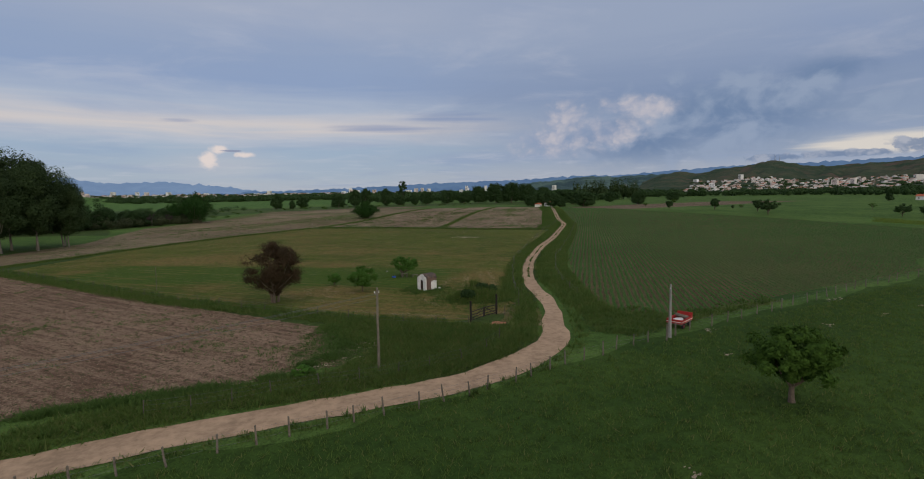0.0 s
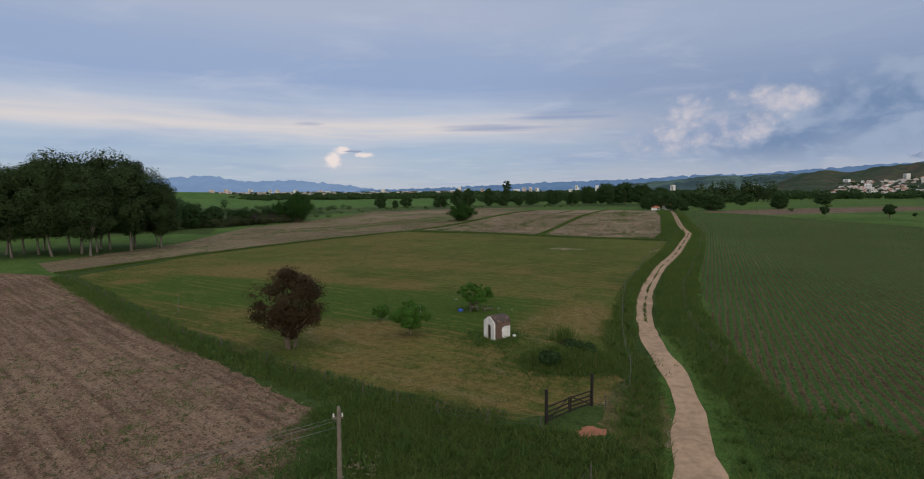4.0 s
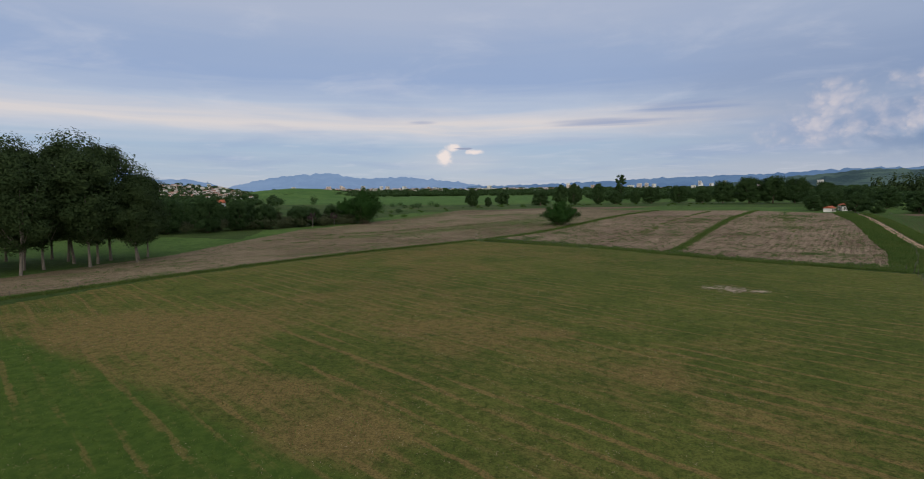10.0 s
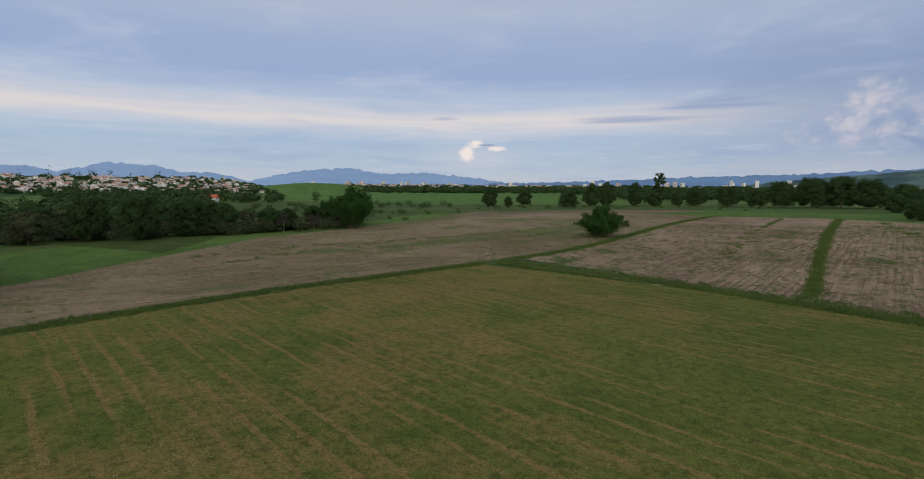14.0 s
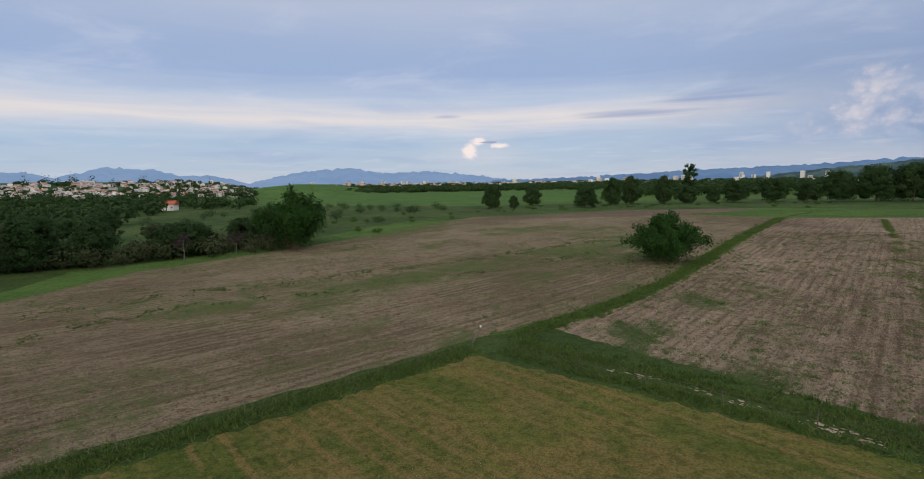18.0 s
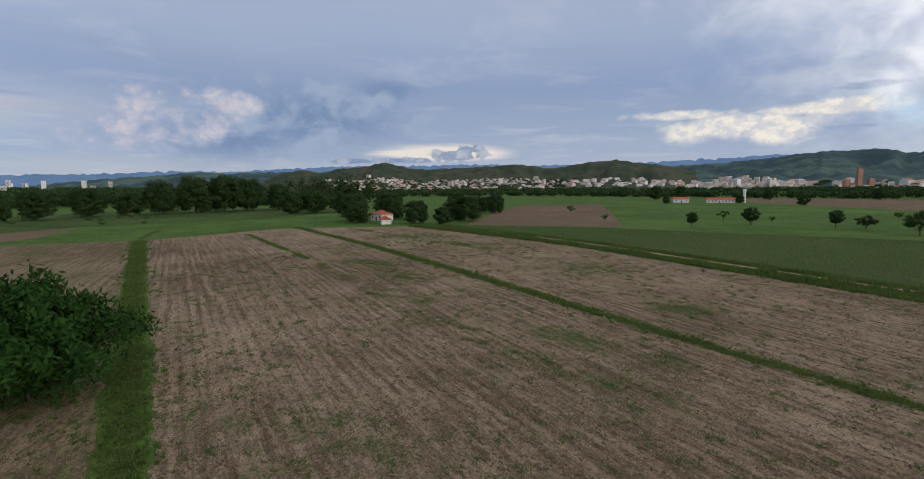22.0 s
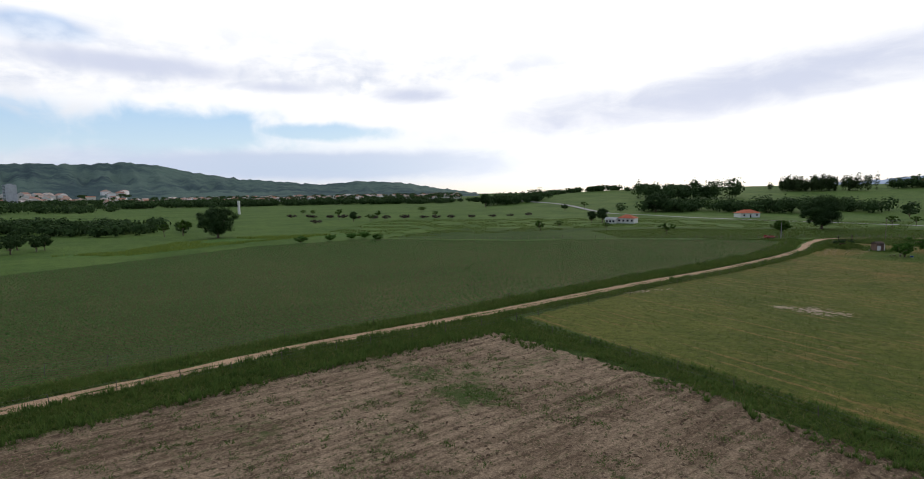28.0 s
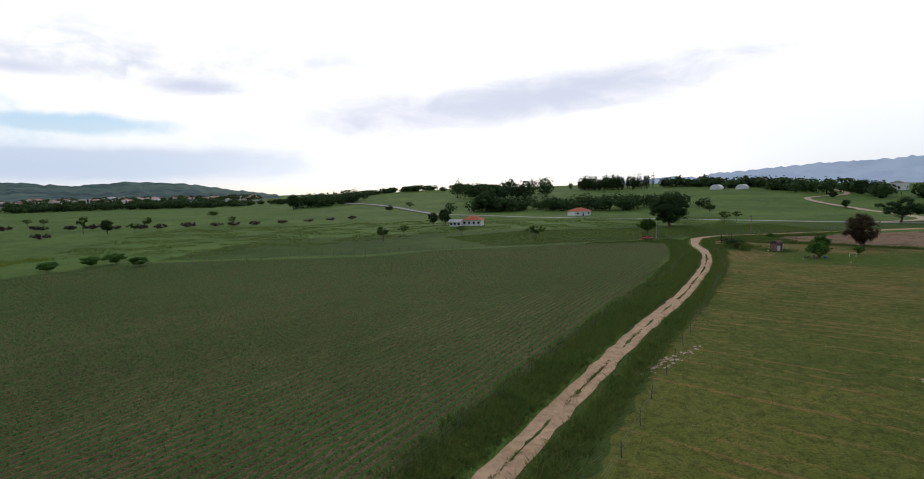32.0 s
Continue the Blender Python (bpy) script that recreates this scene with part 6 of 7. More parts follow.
def chapel():
    """A little ruined brick shrine: barrel-like roof, plaster left on the front and part of a side."""
    ob = new("brick_shrine")
    ob.matrix_basis = pose(-15.0, 48.7, 0, 0, 0, 202) @ Matrix.Scale(0.92, 4)      # the front looks along +x of the thing
    w, l, e = 2.3, 2.5, 2.3
    bw, bh = .24, .085

    def wall(name, items, mat, label=""):
        return part(name, box_bm(items, .012), mat, ob, label)

    wall("side_wall", [(0, w / 2 - .12, e / 2, l, .24, e)], BRICK)
    wall("side_wall", [(0, -w / 2 + .12, e / 2, l, .24, e)], BRICK)
    wall("back_wall", [(-l / 2 + .12, 0, e / 2 + .2, .24, w - .48, e + .4)], BRICK)
    # front with an open doorway
    bm = bmesh.new()
    prof = [(-w / 2 - .08, 0), (-.42, 0), (-.42, 1.75), (-.2, 1.98), (.2, 1.98), (.42, 1.75), (.42, 0), (w / 2 + .08, 0), (w / 2 + .08, 2.35), (w / 2 - .25, 2.6), (w / 2 - .55, 2.72), (.3, 2.98), (0, 3.06), (-.3, 2.98), (-w / 2 + .55, 2.72), (-w / 2 + .25, 2.6), (-w / 2 - .08, 2.35)]
    f0 = bm.faces.new([bm.verts.new((l / 2, y, z)) for y, z in prof])
    ex = bmesh.ops.extrude_face_region(bm, geom=[f0])
    bmesh.ops.translate(bm, verts=[v for v in ex["geom"] if isinstance(v, bmesh.types.BMVert)], vec=(.2, 0, 0))
    bmesh.ops.recalc_face_normals(bm, faces=bm.faces)
    part("front_wall", bm, PLASTER, ob, "white plastered gable front with an open doorway")
    # remains of plaster on the side walls
    for sy in (1, -1):
        bm = bmesh.new()
        edge = [(-l / 2 + .02, .25), (-.1, .12), (.12, .45), (.05, .9), (.18, 1.2), (.02, 1.62), (-.5, 1.78), (-l / 2 + .02, 1.72)]
        f0 = bm.faces.new([bm.verts.new((x, sy * (w / 2 + .004), z)) for x, z in edge])
        ex = bmesh.ops.extrude_face_region(bm, geom=[f0])
        bmesh.ops.translate(bm, verts=[v for v in ex["geom"] if isinstance(v, bmesh.types.BMVert)], vec=(0, sy * .03, 0))
        bmesh.ops.recalc_face_normals(bm, faces=bm.faces)
        part("plaster_patch", bm, PLASTER, ob, "peeling white plaster")
    # roof: courses of bricks laid over a low vault
    rnd = random.Random(5)
    bricks = [bm_mesh("brick", box_bm([(0, 0, 0, .36, .26, .11)], .015), m) for m in (BRICK2, BRICK)]
    n = 13
    for i in range(n):
        t = math.pi * (i + .5) / n
        y, z = -math.cos(t) * (w / 2 + .05), e - .02 + math.sin(t) * .78
        sl = math.degrees(math.atan2(math.cos(t) * .78, math.sin(t) * (w / 2)))
        for k in range(7):
            o = new("brick", bricks[0 if rnd.random() < .8 else 1])
            o.parent = ob
            o.matrix_local = pose(-l / 2 + .16 + k * .355 + (i % 2) * .05, y, z + rnd.uniform(-.02, .03), sl + rnd.uniform(-4, 4), rnd.uniform(-3, 3), rnd.uniform(-4, 4))
    wall("roof_vault", [(-.05, 0, e + .2, l - .1, w - .5, .5)], BRICK2)
    # bare brick courses near the front corner
    one = bm_mesh("brick", box_bm([(0, 0, 0, bw - .02, .04, bh - .015)], .006), BRICK)
    for sy in (1, -1):
        for r in range(26):
            for k in range(5):
                x = l / 2 - .1 - k * bw - (r % 2) * bw / 2
                if x < .22 + .1 * math.sin(r) and r * bh < 1.85:
                    continue
                if r * bh >= 1.85 and k > 4:
                    continue
                o = new("brick", one)
                o.parent = ob
                o.matrix_local = pose(x, sy * (w / 2 + .006 + rnd.uniform(0, .012)), .06 + r * bh)
    tagged(ob, "small ruined brick shrine with peeling white plaster", "shrine")


chapel()


def bench_set():
    ob = new("picnic_table")
    ob.location = (-15.3, 63.0, 0)
    part("tabletop", box_bm([(0, 0, .72, 1.5, .7, .07)], .01), POLE_WOOD, ob)
    part("leg", box_bm([(-.5, 0, .345, .12, .5, .69)], .01), POLE_WOOD, ob)
    part("leg", box_bm([(.5, 0, .345, .12, .5, .69)], .01), POLE_WOOD, ob)
    tagged(ob, "weathered plank table under the small tree", "table")
    b = new("bench")
    b.matrix_basis = pose(-13.2, 62.6, 0, 0, 0, 20)
    part("seat", box_bm([(0, 0, .44, 1.5, .35, .06)], .01), POLE_WOOD, b)
    part("leg", box_bm([(-.55, 0, .205, .1, .3, .41)], .01), POLE_WOOD, b)
    part("leg", box_bm([(.55, 0, .205, .1, .3, .41)], .01), POLE_WOOD, b)
    tagged(b, "weathered plank bench beside the table", "bench")
    t = new("tub")
    t.location = (-17.3, 63.4, 0)
    bm = bmesh.new()
    bmesh.ops.create_cone(bm, cap_ends=True, segments=18, radius1=.34, radius2=.42, depth=.3, matrix=pose(0, 0, .15))
    bmesh.ops.inset_region(bm, faces=[max(bm.faces, key=lambda f: f.calc_center_median().z)], thickness=.06, depth=-.2)
    part("bowl", bm, BLUE, t)
    tagged(t, "shallow blue plastic tub lying in the grass", "tub")
    s = new("sack")
    s.location = (-12.9, 48.5, 0)
    bm = bmesh.new()
    bmesh.ops.create_icosphere(bm, subdivisions=2, radius=.22, matrix=pose(0, 0, .15) @ Matrix.Diagonal((1.1, .8, .7, 1)))
    for v in bm.verts:
        v.co += Vector((noise.noise(v.co * 4), noise.noise(v.co * 4 + Vector((5, 0, 0))), 0)) * .08
        v.co.z = max(v.co.z, 0)
    part("bag", bm, SACK, s)
    tagged(s, "crumpled white sack lying beside the shrine", "sack")
    for x, y, r in ((-16.6, 72, .2), (-11.2, 64, .16), (-9.4, 62.6, .14)):
        st = new("stone")
        st.location = (x, y, 0)
        bm = bmesh.new()
        bmesh.ops.create_icosphere(bm, subdivisions=2, radius=r, matrix=pose(0, 0, r * .3) @ Matrix.Diagonal((1.2, .9, .6, 1)))
        for v in bm.verts:
            v.co += v.co.normalized() * noise.noise(v.co * 5) * r * .3
        part("rock", bm, CONCRETE, st)
        tagged(st, "pale grey stone lying in the meadow", "stone")


bench_set()


def small_goal():
    ob = new("goal_frame")
    ob.matrix_basis = pose(-24.1, 63.9, 0, 0, 0, -14)
    for x in (-.75, .75):
        part("goal_post", box_bm([(x, 0, .5, .08, .08, 1.0)], .02), WHITE, ob)
    part("crossbar", box_bm([(0, 0, 1.04, 1.58, .08, .08)], .02), WHITE, ob)
    tagged(ob, "small white football goal frame in the meadow", "goal")


small_goal()


def tall_stake(x, y, h):
    ob = new("tall_stake")
    ob.location = (x, y, 0)
    part("stake", post_bm(h, .035, 7, .02, 4), WEATHERED, ob)
    tagged(ob, "tall thin pale stake beside the fence", "stake")


tall_stake(-59.5, 69.5, 4.2)


def power_pole(at, h, mat, label, concrete=False):
    ob = new("utility_pole")
    ob.location = (*at, 0)
    if concrete:
        bm = box_bm([(0, -.085, h / 2 - .1, .36, .05, h + .2), (0, .085, h / 2 - .1, .36, .05, h + .2), (0, 0, h / 2 - .1, .12, .13, h + .2)], .008)
        for v in bm.verts:      # the shaft tapers upwards
            k = 1 - .66 * max(0.0, v.co.z) / h
            v.co.x, v.co.y = v.co.x * k, v.co.y * (.55 + .45 * k)
        part("shaft", bm, mat, ob)
    else:
        part("shaft", post_bm(h, .115, 10, .004, 3), mat, ob)
    arm = part("crossarm", box_bm([(0, 0, h - .55, .16 if concrete else .5, .1, .12)], .01), mat, ob)
    for x in ((0,) if concrete else (-.2, .2)):
        bm = bmesh.new()
        bmesh.ops.create_cone(bm, cap_ends=True, segments=10, radius1=.05, radius2=.035, depth=.16, matrix=pose(x, 0, h - .41))
        part("insulator", bm, PLASTER, arm)
    return tagged(ob, label, "utility pole")


power_pole((-31.6, 12.2), 7.9, POLE_WOOD, "tall weathered wooden power pole in the roadside grass")
power_pole((0.9, 8.9), 6.1, CONCRETE, "tapered grey concrete power pole beside the fence", True)
for x, y, tall in ((-0.2, 8.2, 1.9), (2.1, 9.3, 1.5)):
    o = new("brace_post", POSTS[1])
    o.matrix_basis = pose(x, y, 0, 0, 4, 30) @ Matrix.Diagonal((1.4, 1.4, tall / 1.45, 1))
    tagged(o, "stout weathered brace post at the pole's foot", "post")
lines = new("power_lines")
lines.location = (-31.6, 12.2, 0)
for k, d in ((0, .2), (0, -.2), (1, 0)):
    new("wire", quad_mesh("wire", wire_quads((0, d, 7.3 - k * .4), (-62, d - 22, 7.6 - k * .4), 1.0, .012, 10), [WIRE])).parent = lines
tagged(lines, "thin power lines running from the wooden pole", "cable")


def trailer():
    """A red farm trailer with low sides, resting in the grass."""
    ob = new("farm_trailer")
    ob.matrix_basis = pose(5.6, 12.2, 0, 0, 0, 24)
    part("bed", box_bm([(0, 0, .62, 3.3, 1.8, .12)], .015), WEATHERED, ob)
    for name, it in (("side_board", (0, -.9, .92, 3.3, .06, .5)), ("side_board", (0, .9, .92, 3.3, .06, .5)), ("tail_board", (-1.65, 0, .92, .06, 1.86, .5)), ("head_board", (1.65, 0, 1.1, .06, 1.86, .86))):
        b = part(name, box_bm([it], .01), RED_PAINT, ob)
        x, y, z, sx, sy, sz = it
        part("stripe", box_bm([(x + (.035 if sx < .1 and x > 0 else -.035 if sx < .1 else 0), y + (.035 if sy < .1 and y > 0 else -.035 if sy < .1 else 0), z - .05, sx * (.98 if sx > .1 else .3), sy * (.98 if sy > .1 else .3), .07)]), PLASTER, b, "faded white stripe")
    part("load", box_bm([(-.5, 0, .8, 1.3, 1.2, .2, (4, 3, 10)), (.5, .2, .78, .9, .8, .18, (-5, 2, 30))], .04), SACK, ob, "pale sacking on the bed")
    part("tarpaulin", box_bm([(1.1, .1, 1.05, .9, 1.5, .35, (8, 20, 5))], .08), WEATHERED, ob, "grey heap at the head end")
    for x in (-.95, .95):
        for y in (-.8, .8):
            bm = bmesh.new()
            bmesh.ops.create_cone(bm, cap_ends=True, segments=18, radius1=.34, radius2=.34, depth=.2, matrix=pose(x, y, .34, 90, 0, 0))
            wheel = part("tyre", bm, RUBBER, ob)
            bm = bmesh.new()
            bmesh.ops.create_cone(bm, cap_ends=True, segments=14, radius1=.17, radius2=.15, depth=.23, matrix=pose(x, y, .34, 90, 0, 0))
            part("rim", bm, RED_PAINT, wheel)
    part("drawbar", box_bm([(2.3, 0, .5, 1.3, .1, .1, (0, 8, 0))], .01), RED_PAINT, ob)
    tagged(ob, "old red farm trailer with white stripes by the fence", "trailer")


trailer()


def house(at, turn, l, w, h, roof_h, roof, label, hip=True, windows=3, wallmat=None):
    ob = new("house")
    ob.matrix_basis = pose(at[0], at[1], rise_z(*at), 0, 0, turn)
    wm = wallmat or WHITE
    part("wall", box_bm([(0, 0, h / 2, l, w, h)], .02), wm, ob)
    bm = bmesh.new()
    e, r = .6, (l / 2 - w / 2 if hip else l / 2 + .6)
    lo = [bm.verts.new(p) for p in ((-l / 2 - e, -w / 2 - e, h), (l / 2 + e, -w / 2 - e, h), (l / 2 + e, w / 2 + e, h), (-l / 2 - e, w / 2 + e, h))]
    up = [bm.verts.new(p) for p in ((-r, 0, h + roof_h), (r, 0, h + roof_h))]
    for f in ((lo[0], lo[1], up[1], up[0]), (lo[2], lo[3], up[0], up[1]), (lo[1], lo[2], up[1]), (lo[3], lo[0], up[0]), tuple(reversed(lo))):
        bm.faces.new(f)
    rf = part("roof", bm, roof, ob)
    part("ridge_cap", box_bm([(0, 0, h + roof_h, 2 * r, .25, .14)], .03), roof, rf)
    for s in (-1, 1):
        for k in range(windows):
            x = (k + .5) / windows * l - l / 2
            if s == 1 and k == windows // 2:
                part("door", box_bm([(x, s * (w / 2 + .02), 1.05, .95, .08, 2.1)], .01), DARK_WOOD, ob)
            else:
                wn = part("window", box_bm([(x, s * (w / 2 + .01), h * .55, 1.2, .06, 1.1)], .01), DARKHOLE, ob)
                part("window_sill", box_bm([(x, s * (w / 2 + .06), h * .55 - .6, 1.4, .16, .07)], .01), PLASTER, wn)
    return tagged(ob, label, "house")


house((-18, -147), 22, 13, 8, 3.0, 2.2, TILE_ROOF, "white house with a red hipped tile roof by the lane")
house((58, -82), 160, 10, 7, 3.0, 2.0, TILE_ROOF, "white farmhouse with red tile roof and a porch", windows=4)
house((67, -80), 160, 6, 5, 2.4, 1.2, GREY_ROOF, "low white outbuilding with a grey roof", hip=False)
house((189.8, 362.5), 40, 6.6, 4.4, 2.2, 1.3, TILE_ROOF, "small white house with a red roof among trees", hip=False)
house((210, 378), 70, 9, 7, 3.2, 2.0, TILE_ROOF, "white farmhouse half hidden by trees")
house((-280, 545), 10, 11, 8, 4.5, 3.2, TILE_ROOF, "white house with an orange tile roof below the town", hip=False)
house((554, 215), 96, 24, 7.5, 3.0, 1.9, TILE_ROOF, "long low farm building with orange tile roof", hip=False, windows=8)
house((545, 250), 96, 14, 8, 3.6, 2.0, TILE_ROOF, "blue and white farm building with orange roof", hip=False)
for (x, y), t, l, w, h, rh, rm, lab in (((-200, -600), 70, 70, 24, 9, 3, GREY_ROOF, "long pale-roofed barn on the rise"), ((-300, -560), 60, 46, 16, 5, 2.5, TILE_ROOF, "brown-roofed stable row on the rise"), ((-345, -540), 50, 26, 14, 6, 2.5, GREY_ROOF, "white farm hall with pale roof"),
                                        ((-395, -520), 50, 26, 12, 5, 2.5, TILE_ROOF, "white farm hall with red roof"), ((-440, -500), 45, 30, 12, 6, 1.6, GREY_ROOF, "long flat white shed"), ((-430, -340), 35, 22, 12, 8, 2.5, GREY_ROOF, "tall white roadside building")):
    house((x, y), t, l, w, h, rh, rm, lab, hip=False, windows=6)


def greenhouse(at, turn):
    ob = new("greenhouse")
    ob.matrix_basis = pose(at[0], at[1], rise_z(*at), 0, 0, turn)
    bm = bmesh.new()
    n, l, w = 9, 20.0, 12.0
    rows = [[bm.verts.new((x, -math.cos(math.pi * k / n) * w / 2, 1.5 + math.sin(math.pi * k / n) * 4.5)) for k in range(n + 1)] for x in (-l / 2, l / 2)]
    for k in range(n):
        bm.faces.new((rows[0][k], rows[0][k + 1], rows[1][k + 1], rows[1][k]))
    bm.faces.new(rows[0]), bm.faces.new(list(reversed(rows[1])))
    part("cover", bm, SACK, ob, "white plastic sheet cover")
    part("base", box_bm([(0, 0, .75, l - .1, w - .1, 1.5)], .02), WHITE, ob)
    return tagged(ob, "white plastic-covered greenhouse on the slope", "greenhouse")


greenhouse((-268, -415), 50)
greenhouse((-292, -402), 50)


def block(name, origin, az, r, w, d, h, mat, label, turn=0, floors=True):
    x, y = bearing(origin, az, r)
    ob = new(name)
    ob.matrix_basis = pose(x, y, RISE, 0, 0, turn)
    part("wall", box_bm([(0, 0, h / 2, w, d, h)]), mat, ob)
    part("roof_slab", box_bm([(0, 0, h + .5, w * .4, d * .4, 1 + h * .06)]), mat, ob)
    for q in range(1, int(h / 3.3)):
        part("window_row", box_bm([(0, 0, q * 3.3, w * .86, d + .12, 1.3)]), DARKHOLE, ob)
    return tagged(ob, label, "building")


PINK = plain_material("salmon_render", (0.42, 0.22, 0.16), .9, 0, .15, .2, 0)
GREYBLOCK = plain_material("grey_render", (0.40, 0.42, 0.44), .9, 0, .15, .2, 0)
block("tower_block", EAST_EYE, 103.4, 2000, 13, 13, 66, PINK, "tall salmon-coloured tower block in the city", 10)
block("tower_block", EAST_EYE, 102.5, 1990, 20, 14, 34, PINK, "salmon-coloured apartment block beside the tower", 10)
block("tower_block", EAST_EYE, 104.2, 2010, 18, 14, 36, PINK, "salmon-coloured apartment block beside the tower", 10)
block("office_block", EAST_EYE, 119.7, 1600, 30, 20, 50, GREYBLOCK, "isolated grey high-rise block", -20)
block("office_block", EAST_EYE, 117.1, 1700, 24, 18, 30, WHITE, "white mid-rise block on the plain", -20)
water_tower = new("water_tower")
water_tower.location = (*bearing((58.1, 235.2), 138.2, 600), 0)
bm = bmesh.new()
bmesh.ops.create_cone(bm, cap_ends=True, segments=16, radius1=1.4, radius2=1.2, depth=13, matrix=pose(0, 0, 6.4))
part("shaft", bm, WHITE, water_tower)
bm = bmesh.new()
bmesh.ops.create_cone(bm, cap_ends=True, segments=16, radius1=1.5, radius2=1.5, depth=2.4, matrix=pose(0, 0, 13.2))
part("tank", bm, WHITE, water_tower)
tagged(water_tower, "slim white water tower on the plain", "water tower")
copy_thing(water_tower, pose(548, 195, 3.2) @ Matrix.Diagonal((1, 1, .9, 1)))
dome = new("sports_hall")
dome.location = (*bearing(EAST_EYE, 109.6, 2200), 0)
bm = bmesh.new()
bmesh.ops.create_uvsphere(bm, u_segments=24, v_segments=12, radius=1, matrix=pose(0, 0, 10) @ Matrix.Diagonal((42, 30, 11, 1)))
part("roof", bm, WHITE, dome, "white shallow dome")
part("wall", box_bm([(0, 0, 5, 70, 48, 10)]), GREYBLOCK, dome)
tagged(dome, "white domed sports hall below the mountains", "hall")


def mast(at, z, h, label):
    ob = new("radio_mast")
    ob.location = (*at, z)
    q = [tube([(dx, dy, -4), (dx * .25, dy * .25, h)], [.5, .3], 4) for dx, dy in ((-2, -2), (2, -2), (2, 2), (-2, 2))]
    q += [tube([(-2 + 1.5 * t, -2 + 1.5 * t, h * t), (2 - 1.5 * t, 2 - 1.5 * t, h * t)], [.25, .25], 4) for t in (.2, .4, .6, .8, 1)]
    m = new("lattice", quad_mesh("lattice", np.concatenate(q), [GREYBLOCK]))
    m.parent = ob
    return tagged(ob, label, "mast")


mast(bearing(EAST_EYE, 56.8, 3090), 168, 38, "thin radio mast on the hilltop")
mast(bearing(EAST_EYE, 57.2, 3090), 164, 24, "thin radio mast on the hilltop")

# ---- grass, weeds, straw and crops, each as stuff ----
def ground_zs(x, y):
    return np.interp(0.5822 * x + 0.8131 * y, KNOTS, HEIGHTS)


def blades(pts, h, rnd, count=5, spread=0.25, width=0.035, lean=0.35):
    """Bent blades in tufts at the places pts."""
    n = len(pts) * count
    base = np.repeat(np.asarray(pts, float), count, 0) + rnd.normal(0, spread, (n, 2))
    z = ground_zs(base[:, 0], base[:, 1])
    hh = np.repeat(np.broadcast_to(h, len(pts)), count) * rnd.uniform(.55, 1.15, n)
    a = rnd.uniform(0, 2 * np.pi, n)
    side = np.stack([np.cos(a), np.sin(a)], 1) * (width * rnd.uniform(.6, 1.4, n))[:, None]
    tip = base + rnd.normal(0, lean, (n, 2)) * hh[:, None]
    q = np.zeros((n, 4, 3))
    q[:, 0, :2], q[:, 1, :2], q[:, 2, :2], q[:, 3, :2] = base - side, base + side, tip + side * .25, tip - side * .25
    q[:, 0, 2] = q[:, 1, 2] = z - 0.02
    q[:, 2, 2] = q[:, 3, 2] = z + hh
    return q


def inside(p, poly):
    x, y, ok = p[:, 0], p[:, 1], np.zeros(len(p), bool)
    for (x0, y0), (x1, y1) in zip(poly, poly[1:] + poly[:1]):
        c = (y0 > y) != (y1 > y)
        ok ^= c & (x < (x1 - x0) * (y - y0) / (y1 - y0 + 1e-12) + x0)
    return ok


def scatter(poly, per_m2, rnd, near=None):
    lo, hi = np.min(poly, 0), np.max(poly, 0)
    if near:
        lo, hi = np.maximum(lo, near[:2]), np.minimum(hi, near[2:])
    p = rnd.uniform(lo, hi, (int(np.prod(hi - lo) * per_m2), 2))
    return p[inside(p, list(poly))]


def along(line, off0, off1, per_m2, rnd):
    """Places beside a line, between two distances to its left (minus: to its right)."""
    out = []
    for a, b in zip(line, line[1:]):
        a, b = np.array(a, float), np.array(b, float)
        L = np.linalg.norm(b - a)
        n = int(L * abs(off1 - off0) * per_m2)
        d = (b - a) / L
        out.append(a + d * rnd.uniform(0, L, (n, 1)) + np.array([-d[1], d[0]]) * rnd.uniform(min(off0, off1), max(off0, off1), (n, 1)))
    return np.concatenate(out)


def clumpy(p, scale, cut, seed):
    keep = [noise.noise(Vector((x * scale, y * scale, seed))) > cut for x, y in p]
    return p[np.array(keep, bool)]


SAND_LINE = [(-6, 225), (3.5, 218.3), (9.3, 213), (13.5, 208.5), (18, 204)]


def off_line(p, line, width):
    """Leaves out the places that lie on a worn line."""
    near = np.full(len(p), 1e9)
    for a, b in zip(line, line[1:]):
        a, b = np.array(a, float), np.array(b, float)
        t = (((p - a) @ (b - a)) / ((b - a) @ (b - a))).clip(0, 1)
        near = np.minimum(near, np.linalg.norm(p - a - t[:, None] * (b - a), axis=1))
    wide = np.array([width * (1 + 1.2 * noise.noise(Vector((x * .35, y * .35, 6)))) for x, y in p])
    return p[near > wide]


def stuff(name, quads, mat, label, category="grass"):
    return tagged(new(name, quad_mesh(name, quads, [mat])), label, category, kind="stuff")


